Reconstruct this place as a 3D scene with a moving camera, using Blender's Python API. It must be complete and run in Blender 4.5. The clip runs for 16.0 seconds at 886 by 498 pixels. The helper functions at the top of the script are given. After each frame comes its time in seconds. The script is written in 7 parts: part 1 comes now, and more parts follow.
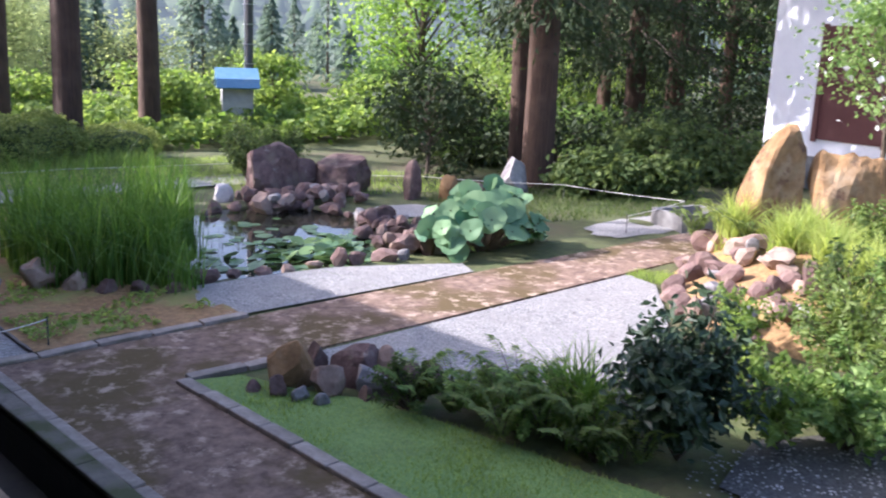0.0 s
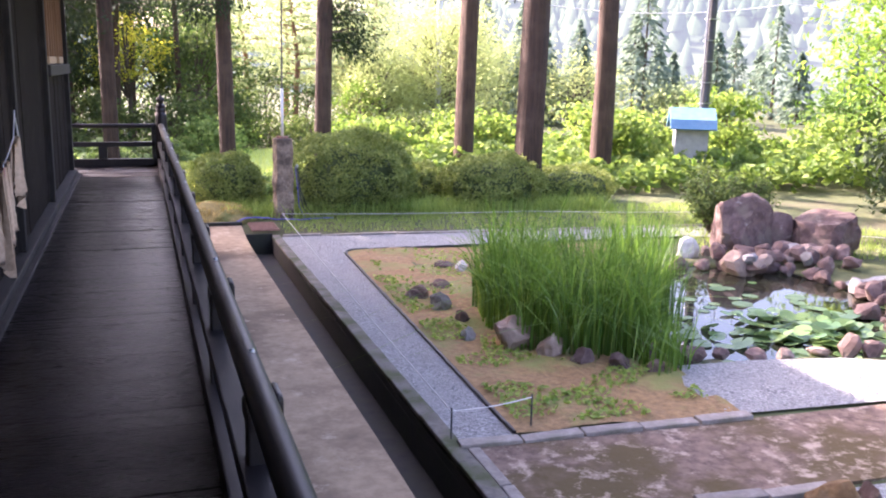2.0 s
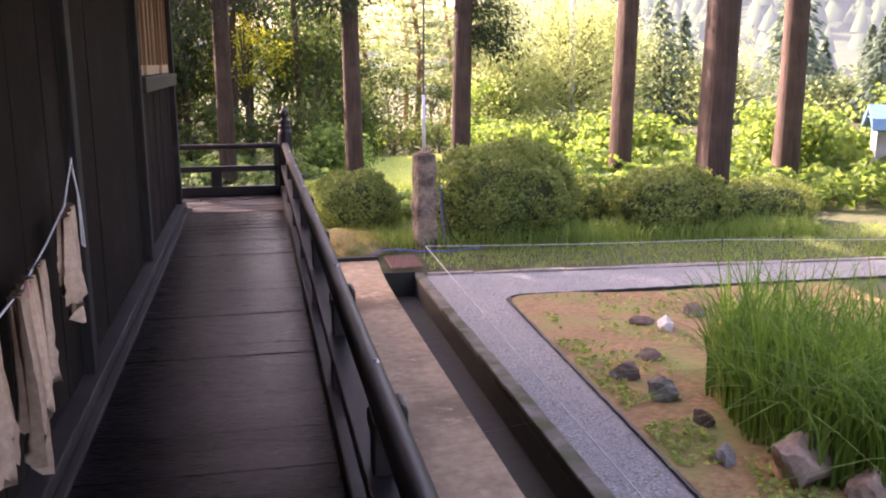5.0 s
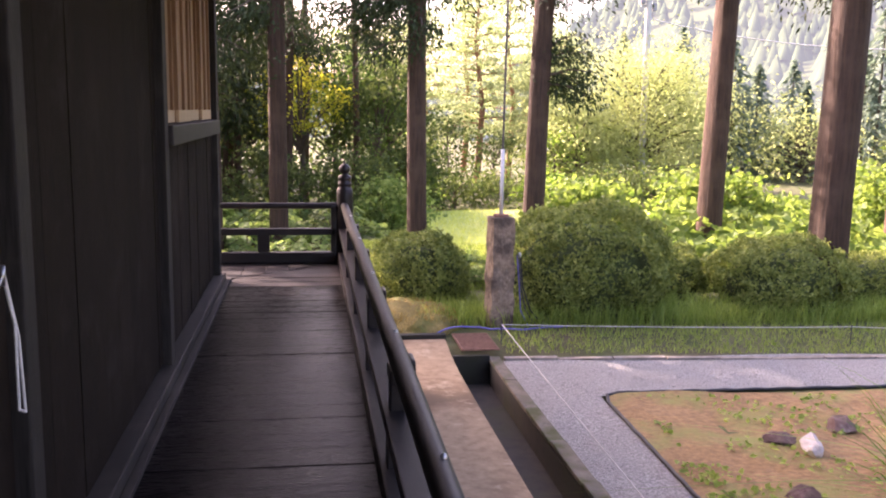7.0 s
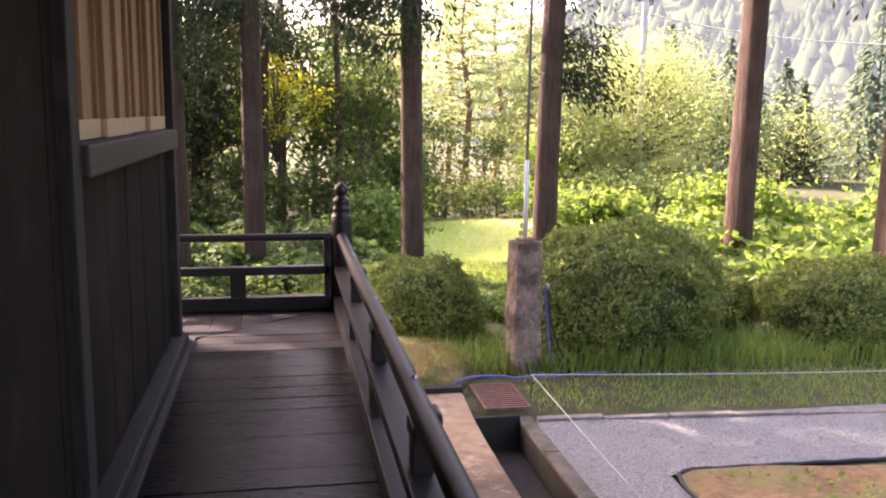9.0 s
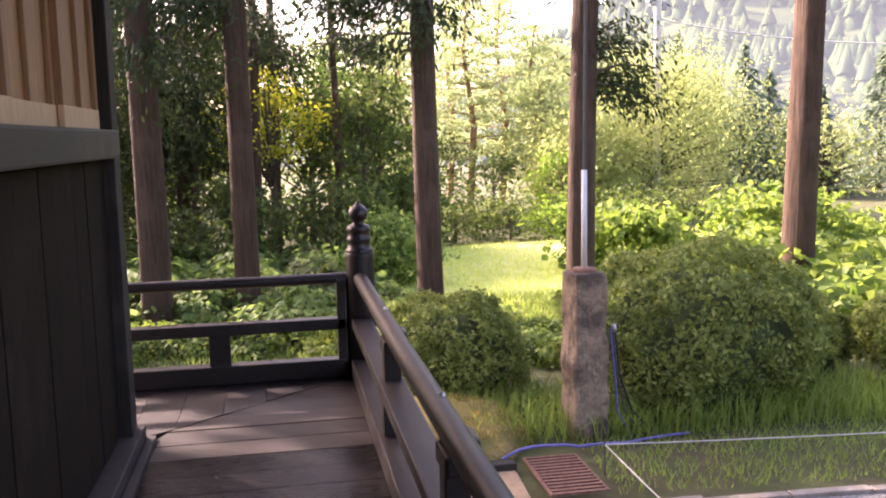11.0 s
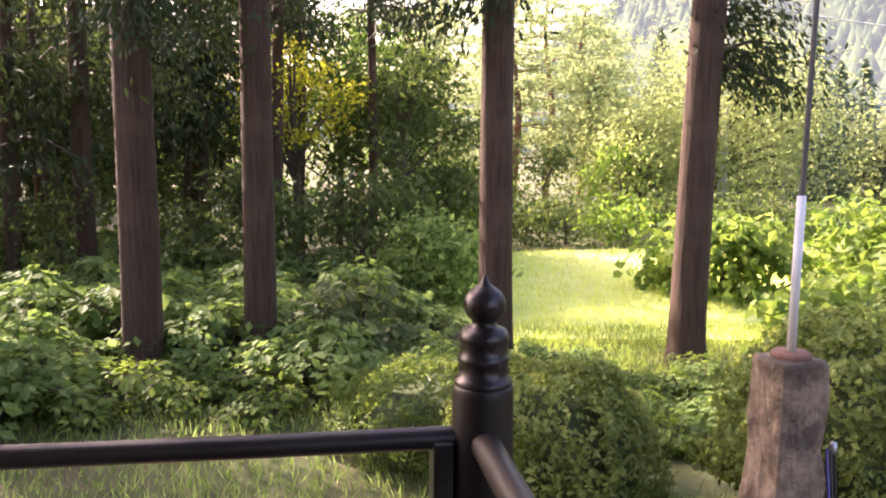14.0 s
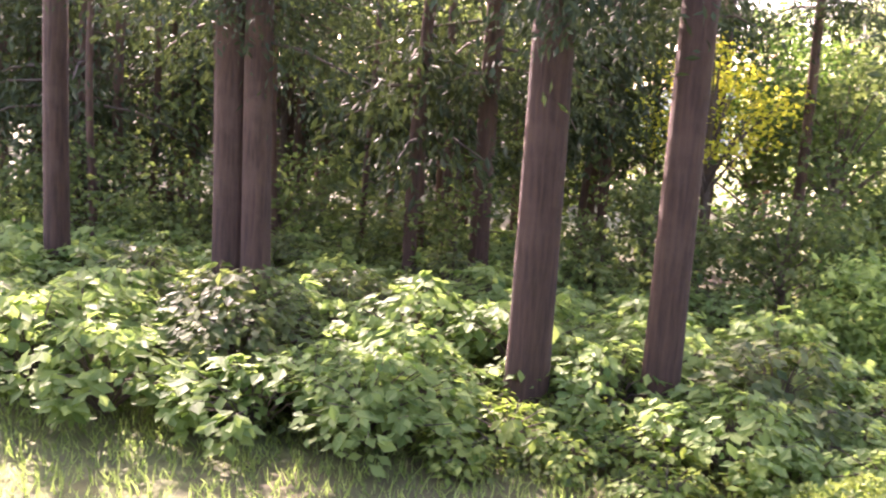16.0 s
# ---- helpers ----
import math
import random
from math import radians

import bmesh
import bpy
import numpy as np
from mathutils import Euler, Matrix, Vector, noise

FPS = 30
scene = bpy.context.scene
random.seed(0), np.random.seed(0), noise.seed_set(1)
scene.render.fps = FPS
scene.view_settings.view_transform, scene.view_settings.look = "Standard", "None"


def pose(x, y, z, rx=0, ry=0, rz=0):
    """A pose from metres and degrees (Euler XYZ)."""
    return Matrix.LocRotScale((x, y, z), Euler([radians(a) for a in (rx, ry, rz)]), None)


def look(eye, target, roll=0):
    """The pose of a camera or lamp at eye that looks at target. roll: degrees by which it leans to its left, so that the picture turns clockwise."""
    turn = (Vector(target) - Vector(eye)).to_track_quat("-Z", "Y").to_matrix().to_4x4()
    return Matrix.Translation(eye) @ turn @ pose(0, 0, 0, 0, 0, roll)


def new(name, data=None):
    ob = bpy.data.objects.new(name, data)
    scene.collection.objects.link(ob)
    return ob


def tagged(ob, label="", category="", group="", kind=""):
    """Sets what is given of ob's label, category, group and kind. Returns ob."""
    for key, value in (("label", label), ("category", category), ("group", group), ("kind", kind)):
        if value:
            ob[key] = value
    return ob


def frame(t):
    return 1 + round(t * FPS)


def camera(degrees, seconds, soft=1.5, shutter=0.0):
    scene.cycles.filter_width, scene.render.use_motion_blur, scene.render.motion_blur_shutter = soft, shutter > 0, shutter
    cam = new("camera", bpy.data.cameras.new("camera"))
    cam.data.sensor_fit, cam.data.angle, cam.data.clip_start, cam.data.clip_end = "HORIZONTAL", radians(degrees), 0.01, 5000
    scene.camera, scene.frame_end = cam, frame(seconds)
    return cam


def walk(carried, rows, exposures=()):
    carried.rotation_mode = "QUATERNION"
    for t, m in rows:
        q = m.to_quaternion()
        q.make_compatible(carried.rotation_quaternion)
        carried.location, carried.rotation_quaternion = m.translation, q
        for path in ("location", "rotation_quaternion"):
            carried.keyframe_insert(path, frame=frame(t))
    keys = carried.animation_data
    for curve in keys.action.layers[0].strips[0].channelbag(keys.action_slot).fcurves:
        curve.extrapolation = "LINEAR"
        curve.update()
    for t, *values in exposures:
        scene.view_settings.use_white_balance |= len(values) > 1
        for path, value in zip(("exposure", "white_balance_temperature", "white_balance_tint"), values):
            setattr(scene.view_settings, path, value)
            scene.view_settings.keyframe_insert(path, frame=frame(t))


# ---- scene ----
cam = camera(52.5, 16.0, 2.0, 0.12)
PATH = [
    (0, (-0.35, 2.652, 1.649), (1.03, 4.029, 1.204), 2.2),
    (0.5, (-0.323, 2.985, 1.664), (0.775, 4.594, 1.213), 1.8),
    (1, (-0.351, 3.444, 1.704), (0.565, 5.165, 1.258), 1.3),
    (1.5, (-0.277, 3.958, 1.68), (0.475, 5.763, 1.258), 0.0),
    (2, (-0.295, 4.406, 1.699), (0.333, 6.264, 1.302), 1.2),
    (2.5, (-0.276, 4.944, 1.709), (0.218, 6.835, 1.287), 0.4),
    (3, (-0.246, 5.453, 1.724), (0.094, 7.379, 1.304), -0.4),
    (3.5, (-0.276, 5.982, 1.724), (0.105, 7.899, 1.298), 0.4),
    (4, (-0.332, 6.527, 1.746), (0.085, 8.449, 1.387), 0.5),
    (4.2, (-0.325, 6.768, 1.737), (0.078, 8.684, 1.327), -0.2),
    (6.3, (-0.374, 8.922, 1.753), (-0.035, 10.863, 1.412), 1.1),
    (6.5, (-0.379, 9.13, 1.752), (-0.056, 11.079, 1.441), 1.5),
    (7, (-0.358, 9.653, 1.758), (-0.066, 11.608, 1.453), 0.9),
    (7.5, (-0.412, 10.227, 1.761), (-0.063, 12.172, 1.454), 0.4),
    (8, (-0.427, 10.763, 1.742), (-0.095, 12.714, 1.453), 0.4),
    (8.5, (-0.458, 11.338, 1.753), (-0.141, 13.294, 1.479), 1.0),
    (9, (-0.471, 11.92, 1.777), (-0.124, 13.866, 1.475), 0.5),
    (9.2, (-0.464, 12.154, 1.77), (-0.131, 14.108, 1.501), 1.0),
    (11.5, (-0.478, 14.745, 1.556), (-0.118, 16.696, 1.304), -1.5),
    (12, (-0.411, 15.381, 1.565), (-0.088, 17.339, 1.311), 0.2),
    (12.5, (-0.446, 15.793, 1.57), (-0.12, 17.753, 1.339), 0.5),
    (13, (-0.478, 16.327, 1.607), (-0.125, 18.278, 1.344), 0.1),
    (13.5, (-0.459, 16.856, 1.61), (-0.163, 18.815, 1.338), -0.2),
    (14, (-0.523, 17.341, 1.637), (-0.207, 19.295, 1.352), 0.7),
    (14.3, (-0.546, 17.621, 1.635), (-0.235, 19.574, 1.337), 1.5),
    (14.5, (-0.591, 17.796, 1.65), (-0.32, 19.759, 1.38), 1.4),
    (15, (-0.633, 18.246, 1.664), (-0.597, 20.221, 1.348), 1.7),
    (15.5, (-0.79, 18.573, 1.771), (-0.936, 20.546, 1.478), 3.4),
    (16, (-0.972, 18.954, 1.8), (-1.47, 20.864, 1.474), 3.9),
]
walk(cam, [(t, look(eye, target, roll)) for t, eye, target, roll in PATH],
     [(0, 1.68, 5600, 26), (1, 2.2, 5750, 31), (2, 2.78, 6250, 38), (2.7, 2.85, 6450, 45), (3, 2.65, 6800, 49), (3.5, 2.62, 6900, 49), (4, 2.6, 7000, 47), (6.5, 2.52, 7050, 44), (9, 2.48, 7100, 41), (13, 2.48, 7100, 38), (14.5, 2.32, 7100, 36), (15.3, 2.3, 7100, 36), (16, 3.3, 6800, 48)])

# ---- world and sun ----
SUN_EL, SUN_TO = 32.3, Vector((-0.636, 0.772, 0)).normalized()
world = bpy.data.worlds.new("sky")
scene.world = world
world.use_nodes = True
wn = world.node_tree
bg = wn.nodes["Background"]
sky = wn.nodes.new("ShaderNodeTexSky")
sky.sky_type = "NISHITA"
sky.sun_disc = False
sky.sun_elevation = radians(SUN_EL)
sky.sun_rotation = math.atan2(SUN_TO.x, SUN_TO.y)
sky.air_density, sky.dust_density, sky.ozone_density = 1.0, 4.0, 1.0
wn.links.new(sky.outputs[0], bg.inputs[0])
bg.inputs[1].default_value = 0.15
sun = new("sun", bpy.data.lights.new("sun", "SUN"))
sun.data.energy, sun.data.angle, sun.data.color = 3.9, radians(0.6), (1.0, 0.93, 0.80)
sun.matrix_world = look((0, 0, 30), Vector((0, 0, 30)) - Vector((SUN_TO.x, SUN_TO.y, math.tan(radians(SUN_EL)))))

# ---- materials ----
RNG = np.random.default_rng(7)


def node_mat(name):
    m = bpy.data.materials.new(name)
    m.use_nodes = True
    t = m.node_tree
    return m, t, t.nodes["Principled BSDF"], t.nodes["Material Output"]


def noise_node(t, vec, scale, detail=6.0, rough=0.6):
    n = t.nodes.new("ShaderNodeTexNoise")
    n.inputs["Scale"].default_value, n.inputs["Detail"].default_value, n.inputs["Roughness"].default_value = scale, detail, rough
    t.links.new(vec, n.inputs["Vector"])
    return n.outputs["Fac"]


def ramp(t, fac, stops):
    r = t.nodes.new("ShaderNodeValToRGB")
    while len(r.color_ramp.elements) < len(stops):
        r.color_ramp.elements.new(0.5)
    for e, (p, c) in zip(r.color_ramp.elements, stops):
        e.position, e.color = p, (*c, 1)
    t.links.new(fac, r.inputs[0])
    return r.outputs[0]


def mix_col(t, fac, a, b):
    m = t.nodes.new("ShaderNodeMix")
    m.data_type = "RGBA"
    for sock, v in ((m.inputs[0], fac), (m.inputs[6], a), (m.inputs[7], b)):
        if isinstance(v, (int, float)):
            sock.default_value = v
        elif isinstance(v, tuple):
            sock.default_value = (*v, 1)
        else:
            t.links.new(v, sock)
    return m.outputs[2]


def surface(name, c1, c2, scale=8.0, c3=None, scale3=0.8, at3=(0.52, 0.62), rough=0.85, bump=0.3, dist=0.01, stretch=(1, 1, 1),
            metal=0.0, vary=0.0, spec=0.5, c4=None, scale4=3.0, at4=(0.56, 0.62)):
    """Grain between c1 and c2, with stains of c3 and c4 at their own scales, and a bump from the grain."""
    m, t, p, out = node_mat(name)
    co = t.nodes.new("ShaderNodeTexCoord")
    mp = t.nodes.new("ShaderNodeMapping")
    mp.inputs["Scale"].default_value = stretch
    t.links.new(co.outputs["Object"], mp.inputs[0])
    vec = mp.outputs[0]
    fine = noise_node(t, vec, scale, 8, 0.65)
    col = ramp(t, fine, [(0.32, c1), (0.68, c2)])
    if c3:
        col = mix_col(t, ramp(t, noise_node(t, co.outputs["Object"], scale3, 5), [(at3[0], (0, 0, 0)), (at3[1], (1, 1, 1))]), col, c3)
    if c4:
        col = mix_col(t, ramp(t, noise_node(t, co.outputs["Object"], scale4, 7, 0.7), [(at4[0], (0, 0, 0)), (at4[1], (1, 1, 1))]), col, c4)
    if vary:
        info = t.nodes.new("ShaderNodeObjectInfo")
        hsv = t.nodes.new("ShaderNodeHueSaturation")
        mr = t.nodes.new("ShaderNodeMapRange")
        mr.inputs[3].default_value, mr.inputs[4].default_value = 1 - vary, 1 + vary
        t.links.new(info.outputs["Random"], mr.inputs[0])
        t.links.new(mr.outputs[0], hsv.inputs["Value"])
        t.links.new(col, hsv.inputs["Color"])
        col = hsv.outputs[0]
    t.links.new(col, p.inputs["Base Color"])
    rr = t.nodes.new("ShaderNodeMapRange")
    rr.inputs[3].default_value, rr.inputs[4].default_value = max(rough - 0.12, 0.05), min(rough + 0.12, 1)
    t.links.new(fine, rr.inputs[0])
    t.links.new(rr.outputs[0], p.inputs["Roughness"])
    p.inputs["Metallic"].default_value = metal
    p.inputs["Specular IOR Level"].default_value = spec
    if bump:
        b = t.nodes.new("ShaderNodeBump")
        b.inputs["Strength"].default_value, b.inputs["Distance"].default_value = bump, dist
        t.links.new(fine, b.inputs["Height"])
        t.links.new(b.outputs[0], p.inputs["Normal"])
    return m


def leaf_mat(name, c1, c2, through_light=0.35, rough=0.45, glow=None):
    """A thin leaf: gloss on top, light through it; each leaf takes its shade from its own tint."""
    m, t, p, out = node_mat(name)
    a = t.nodes.new("ShaderNodeAttribute")
    a.attribute_name = "tint"
    col = ramp(t, a.outputs["Fac"], [(0.0, c1), (1.0, c2)])
    t.links.new(col, p.inputs["Base Color"])
    p.inputs["Roughness"].default_value = rough
    p.inputs["Specular IOR Level"].default_value = 0.22
    tr = t.nodes.new("ShaderNodeBsdfTranslucent")
    g = t.nodes.new("ShaderNodeHueSaturation")
    g.inputs["Value"].default_value, g.inputs["Saturation"].default_value, g.inputs["Hue"].default_value = 1.7, 1.1, 0.485
    t.links.new(col, g.inputs["Color"])
    t.links.new(g.outputs[0], tr.inputs[0])
    mx = t.nodes.new("ShaderNodeMixShader")
    mx.inputs[0].default_value = through_light
    t.links.new(p.outputs[0], mx.inputs[1])
    t.links.new(tr.outputs[0], mx.inputs[2])
    t.links.new(mx.outputs[0], out.inputs[0])
    return m


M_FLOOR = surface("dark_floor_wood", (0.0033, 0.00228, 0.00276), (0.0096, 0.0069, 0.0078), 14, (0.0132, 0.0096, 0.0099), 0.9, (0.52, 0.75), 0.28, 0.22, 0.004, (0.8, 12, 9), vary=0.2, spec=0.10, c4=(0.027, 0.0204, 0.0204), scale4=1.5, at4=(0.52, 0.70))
# paler grey wood for the boards nearest the veranda end
M_PALEFLOOR = surface("paler_floor_wood", (0.0165, 0.01265, 0.0121), (0.04675, 0.0374, 0.03465), 14, (0.0605, 0.0495, 0.0451), 0.9, (0.50, 0.72), 0.50, 0.4, 0.004, (0.8, 12, 9), vary=0.3, spec=0.25, c4=(0.011, 0.0077, 0.0077), scale4=1.6, at4=(0.54, 0.70))
M_RAIL = surface("black_rail_wood", (0.009, 0.007, 0.007), (0.022, 0.017, 0.016), 20, (0.035, 0.028, 0.026), 2.5, (0.5, 0.8), 0.46, 0.25, 0.003, (6, 0.7, 6), spec=0.32)
M_ENDRAIL = surface("black_end_rail_wood", (0.009, 0.007, 0.007), (0.022, 0.017, 0.016), 20, (0.035, 0.028, 0.026), 2.5, (0.5, 0.8), 0.40, 0.25, 0.003, (0.7, 6, 6))
M_WALL = surface("weathered_wall_boards", (0.00576, 0.003744, 0.00252), (0.02592, 0.01728, 0.01152), 10, (0.0396, 0.0288, 0.02088), 1.3, (0.52, 0.8), 0.85, 0.8, 0.008, (14, 14, 0.30), vary=0.10, spec=0.12, c4=(0.0396, 0.03096, 0.02448), scale4=1.6, at4=(0.58, 0.75))
M_POST = surface("grey_post_wood", (0.012, 0.00975, 0.00825), (0.0375, 0.0315, 0.02625), 12, (0.075, 0.06375, 0.0525), 1.2, (0.5, 0.75), 0.7, 0.5, 0.005, (9, 9, 0.4), spec=0.25)
M_SILL = surface("sill_wood", (0.0105, 0.0075, 0.006), (0.0315, 0.024, 0.0195), 10, (0.05625, 0.0435, 0.0345), 2, (0.5, 0.75), 0.65, 0.4, 0.004, (9, 0.5, 9))
M_PANE = surface("pale_shutter_wood", (0.20, 0.10, 0.045), (0.36, 0.20, 0.09), 9, None, 1, rough=0.6, bump=0.25, dist=0.003, stretch=(9, 9, 0.4), vary=0.12)
M_STILE = surface("shutter_stile_wood", (0.17, 0.085, 0.040), (0.31, 0.17, 0.080), 9, None, 1, rough=0.6, bump=0.2, dist=0.003, stretch=(9, 9, 0.4))
M_FRAME = surface("shutter_frame_wood", (0.40, 0.26, 0.14), (0.56, 0.40, 0.24), 9, None, 1, rough=0.6, bump=0.2, dist=0.003, stretch=(6, 6, 0.6))
M_GIBOSHI = surface("patinated_bronze", (0.020, 0.018, 0.020), (0.05, 0.042, 0.042), 25, (0.085, 0.07, 0.06), 9, (0.5, 0.7), 0.32, 0.2, 0.002, metal=0.55)
M_STEEL = surface("steel_fitting", (0.35, 0.36, 0.38), (0.55, 0.56, 0.58), 30, rough=0.35, bump=0.05, metal=0.9)
M_WALK = surface("worn_concrete", (0.29, 0.205, 0.125), (0.45, 0.325, 0.205), 9, (0.205, 0.142, 0.088), 0.7, (0.48, 0.62), 0.95, 0.6, 0.008, c4=(0.52, 0.40, 0.275), scale4=3.2, at4=(0.57, 0.70), spec=0.2)
M_MOSSY = surface("mossy_concrete", (0.1086, 0.07245, 0.05175), (0.2795, 0.1914, 0.1366), 9, (0.1086, 0.07762, 0.03312), 0.9, (0.46, 0.58), 0.97, 0.8, 0.012, c4=(0.4347, 0.3312, 0.2432), scale4=5.2, at4=(0.53, 0.66), spec=0.2)
M_KERB = surface("kerb_concrete", (0.20, 0.165, 0.13), (0.36, 0.31, 0.255), 9, (0.11, 0.10, 0.06), 2.0, (0.5, 0.66), 0.95, 0.4, 0.006, vary=0.12)
M_DRAIN = surface("dark_drain_concrete", (0.010, 0.009, 0.007), (0.040, 0.034, 0.026), 6, (0.024, 0.026, 0.011), 1.5, (0.45, 0.65), 0.8, 0.4, 0.01)
M_RIM = surface("mossy_drain_rim", (0.10, 0.088, 0.065), (0.22, 0.19, 0.15), 12, (0.065, 0.075, 0.025), 3.0, (0.44, 0.6), 0.95, 0.5, 0.01)
M_GRAVEL = surface("grey_gravel", (0.1188, 0.1145, 0.1037), (0.4968, 0.4806, 0.4428), 38, (0.27, 0.2592, 0.2322), 1.5, (0.4, 0.8), 0.95, 1.0, 0.025, c4=(0.162, 0.1566, 0.1404), scale4=14, at4=(0.56, 0.70))
# gravel again, darkened in colour for the shade under the shrub
M_SHADEGRAVEL = surface("shade_dark_gravel", (0.035, 0.034, 0.03), (0.17, 0.165, 0.15), 38, (0.07, 0.068, 0.055), 1.5, (0.4, 0.7), 0.95, 1.0, 0.025)
M_PEBBLE = surface("pebble", (0.16, 0.155, 0.145), (0.50, 0.485, 0.45), 6, rough=0.9, bump=0.2)
M_SOIL = surface("brown_soil", (0.1652, 0.09516, 0.037), (0.37, 0.2247, 0.09516), 14, (0.2181, 0.2181, 0.05947), 1.4, (0.50, 0.66), 0.97, 0.9, 0.02, c4=(0.2379, 0.1481, 0.07269), scale4=5, at4=(0.58, 0.7))
M_GROUND = surface("grassy_ground", (0.05, 0.055, 0.018), (0.11, 0.125, 0.035), 6, (0.10, 0.075, 0.04), 0.5, (0.5, 0.68), 0.97, 0.8, 0.03, c4=(0.06, 0.085, 0.02), scale4=2, at4=(0.5, 0.65))
M_LAWN = surface("moss_lawn", (0.10, 0.185, 0.04), (0.20, 0.305, 0.08), 30, (0.12, 0.18, 0.05), 2.2, (0.52, 0.7), 0.97, 0.8, 0.02)
M_FIELD = surface("sunny_meadow", (0.40, 0.51, 0.10), (0.58, 0.65, 0.18), 3, (0.60, 0.63, 0.24), 0.4, (0.45, 0.65), 0.97, 0.6, 0.05)
M_PURPLE = surface("purple_rock", (0.095, 0.060, 0.052), (0.215, 0.142, 0.120), 7, (0.20, 0.150, 0.112), 2.4, (0.48, 0.62), 0.95, 0.9, 0.03, vary=0.30, c4=(0.30, 0.245, 0.20), scale4=6, at4=(0.58, 0.68), spec=0.25)
M_ORANGE = surface("orange_sandstone", (0.15, 0.085, 0.036), (0.33, 0.205, 0.095), 5, (0.36, 0.275, 0.17), 1.6, (0.50, 0.68), 0.92, 0.9, 0.03, (1, 1, 0.8), vary=0.12, c4=(0.11, 0.06, 0.038), scale4=3.5, at4=(0.56, 0.66), spec=0.25)
M_GREYROCK = surface("grey_rock", (0.16, 0.15, 0.14), (0.33, 0.31, 0.29), 6, (0.12, 0.10, 0.09), 2.0, (0.5, 0.7), 0.95, 0.9, 0.03, vary=0.2, spec=0.25)
M_WHITEROCK = surface("pale_rock", (0.42, 0.38, 0.35), (0.62, 0.58, 0.54), 6, rough=0.9, bump=0.4)
M_PILLAR = surface("old_stone_pillar", (0.20, 0.142, 0.096), (0.40, 0.30, 0.21), 16, (0.11, 0.08, 0.056), 3.0, (0.46, 0.58), 0.97, 1.0, 0.03, c4=(0.42, 0.38, 0.32), scale4=6, at4=(0.62, 0.72))
M_BARK = surface("cedar_bark", (0.0345, 0.0195, 0.01125), (0.105, 0.06, 0.036), 5, (0.1162, 0.0735, 0.048), 1.2, (0.5, 0.75), 0.95, 1.0, 0.03, (5, 5, 0.35), vary=0.15)
M_TWIG = surface("twig_bark", (0.06, 0.045, 0.03), (0.13, 0.10, 0.07), 10, rough=0.95, bump=0.4)
M_REDBARK = surface("pine_bark", (0.22, 0.10, 0.06), (0.33, 0.17, 0.10), 8, rough=0.95, bump=0.6)
M_BLUE = surface("blue_metal_roof", (0.085, 0.205, 0.33), (0.13, 0.27, 0.41), 5, (0.18, 0.29, 0.37), 1.5, (0.5, 0.7), 0.45, 0.05)
M_PLASTER = surface("white_plaster", (0.74, 0.74, 0.76), (0.80, 0.80, 0.81), 4, (0.70, 0.70, 0.71), 0.7, (0.5, 0.9), 0.9, 0.08)
M_SHEDWALL = surface("grey_shed_wall", (0.34, 0.34, 0.33), (0.48, 0.48, 0.46), 5, (0.28, 0.27, 0.25), 1.5, (0.5, 0.7), 0.8, 0.1)
M_DOORRED = surface("dark_red_door", (0.075, 0.022, 0.020), (0.12, 0.036, 0.032), 9, rough=0.6, bump=0.2, stretch=(6, 6, 0.5))
M_CLOTH = surface("tan_cotton_rag", (0.48, 0.335, 0.215), (0.68, 0.49, 0.335), 30, (0.42, 0.275, 0.175), 4, (0.5, 0.7), 0.95, 0.3, 0.002, vary=0.18)
M_ROPE = surface("white_cord", (0.55, 0.52, 0.47), (0.75, 0.72, 0.67), 60, rough=0.9, bump=0.3, dist=0.002)
M_BAMBOO = surface("yellow_handle", (0.50, 0.36, 0.16), (0.66, 0.50, 0.25), 9, rough=0.5, bump=0.1, stretch=(6, 6, 0.5))
M_GREYMETAL = surface("grey_pipe", (0.22, 0.22, 0.24), (0.34, 0.34, 0.36), 9, rough=0.4, bump=0.05, metal=0.4)
M_WHITEPIPE = surface("white_pipe", (0.62, 0.62, 0.61), (0.74, 0.74, 0.72), 6, rough=0.45, bump=0.05)
M_DARKPIPE = surface("dark_pole", (0.05, 0.05, 0.05), (0.09, 0.085, 0.08), 6, rough=0.5, bump=0.05)
M_BLACKPLASTIC = surface("black_plastic", (0.012, 0.012, 0.013), (0.03, 0.03, 0.03), 9, rough=0.5, bump=0.05)
M_PINKRUBBER = surface("pink_rubber", (0.50, 0.25, 0.20), (0.62, 0.34, 0.27), 9, rough=0.6, bump=0.1)
M_RUST = surface("rusty_iron", (0.16, 0.075, 0.05), (0.30, 0.16, 0.11), 20, rough=0.8, bump=0.3, metal=0.2)
M_BLUECORD = surface("purple_blue_hose", (0.10, 0.10, 0.32), (0.20, 0.17, 0.44), 9, rough=0.5, bump=0.05)
M_CONCPOLE = surface("concrete_pole", (0.45, 0.46, 0.46), (0.58, 0.58, 0.57), 5, rough=0.85, bump=0.1)
M_CONC = surface("grey_concrete", (0.14, 0.135, 0.125), (0.24, 0.235, 0.22), 6, (0.12, 0.115, 0.10), 1.2, (0.5, 0.7), 0.9, 0.3)
M_ROOFIN = surface("eave_wood", (0.05, 0.035, 0.025), (0.11, 0.08, 0.06), 9, rough=0.8, bump=0.3, stretch=(0.5, 8, 8))

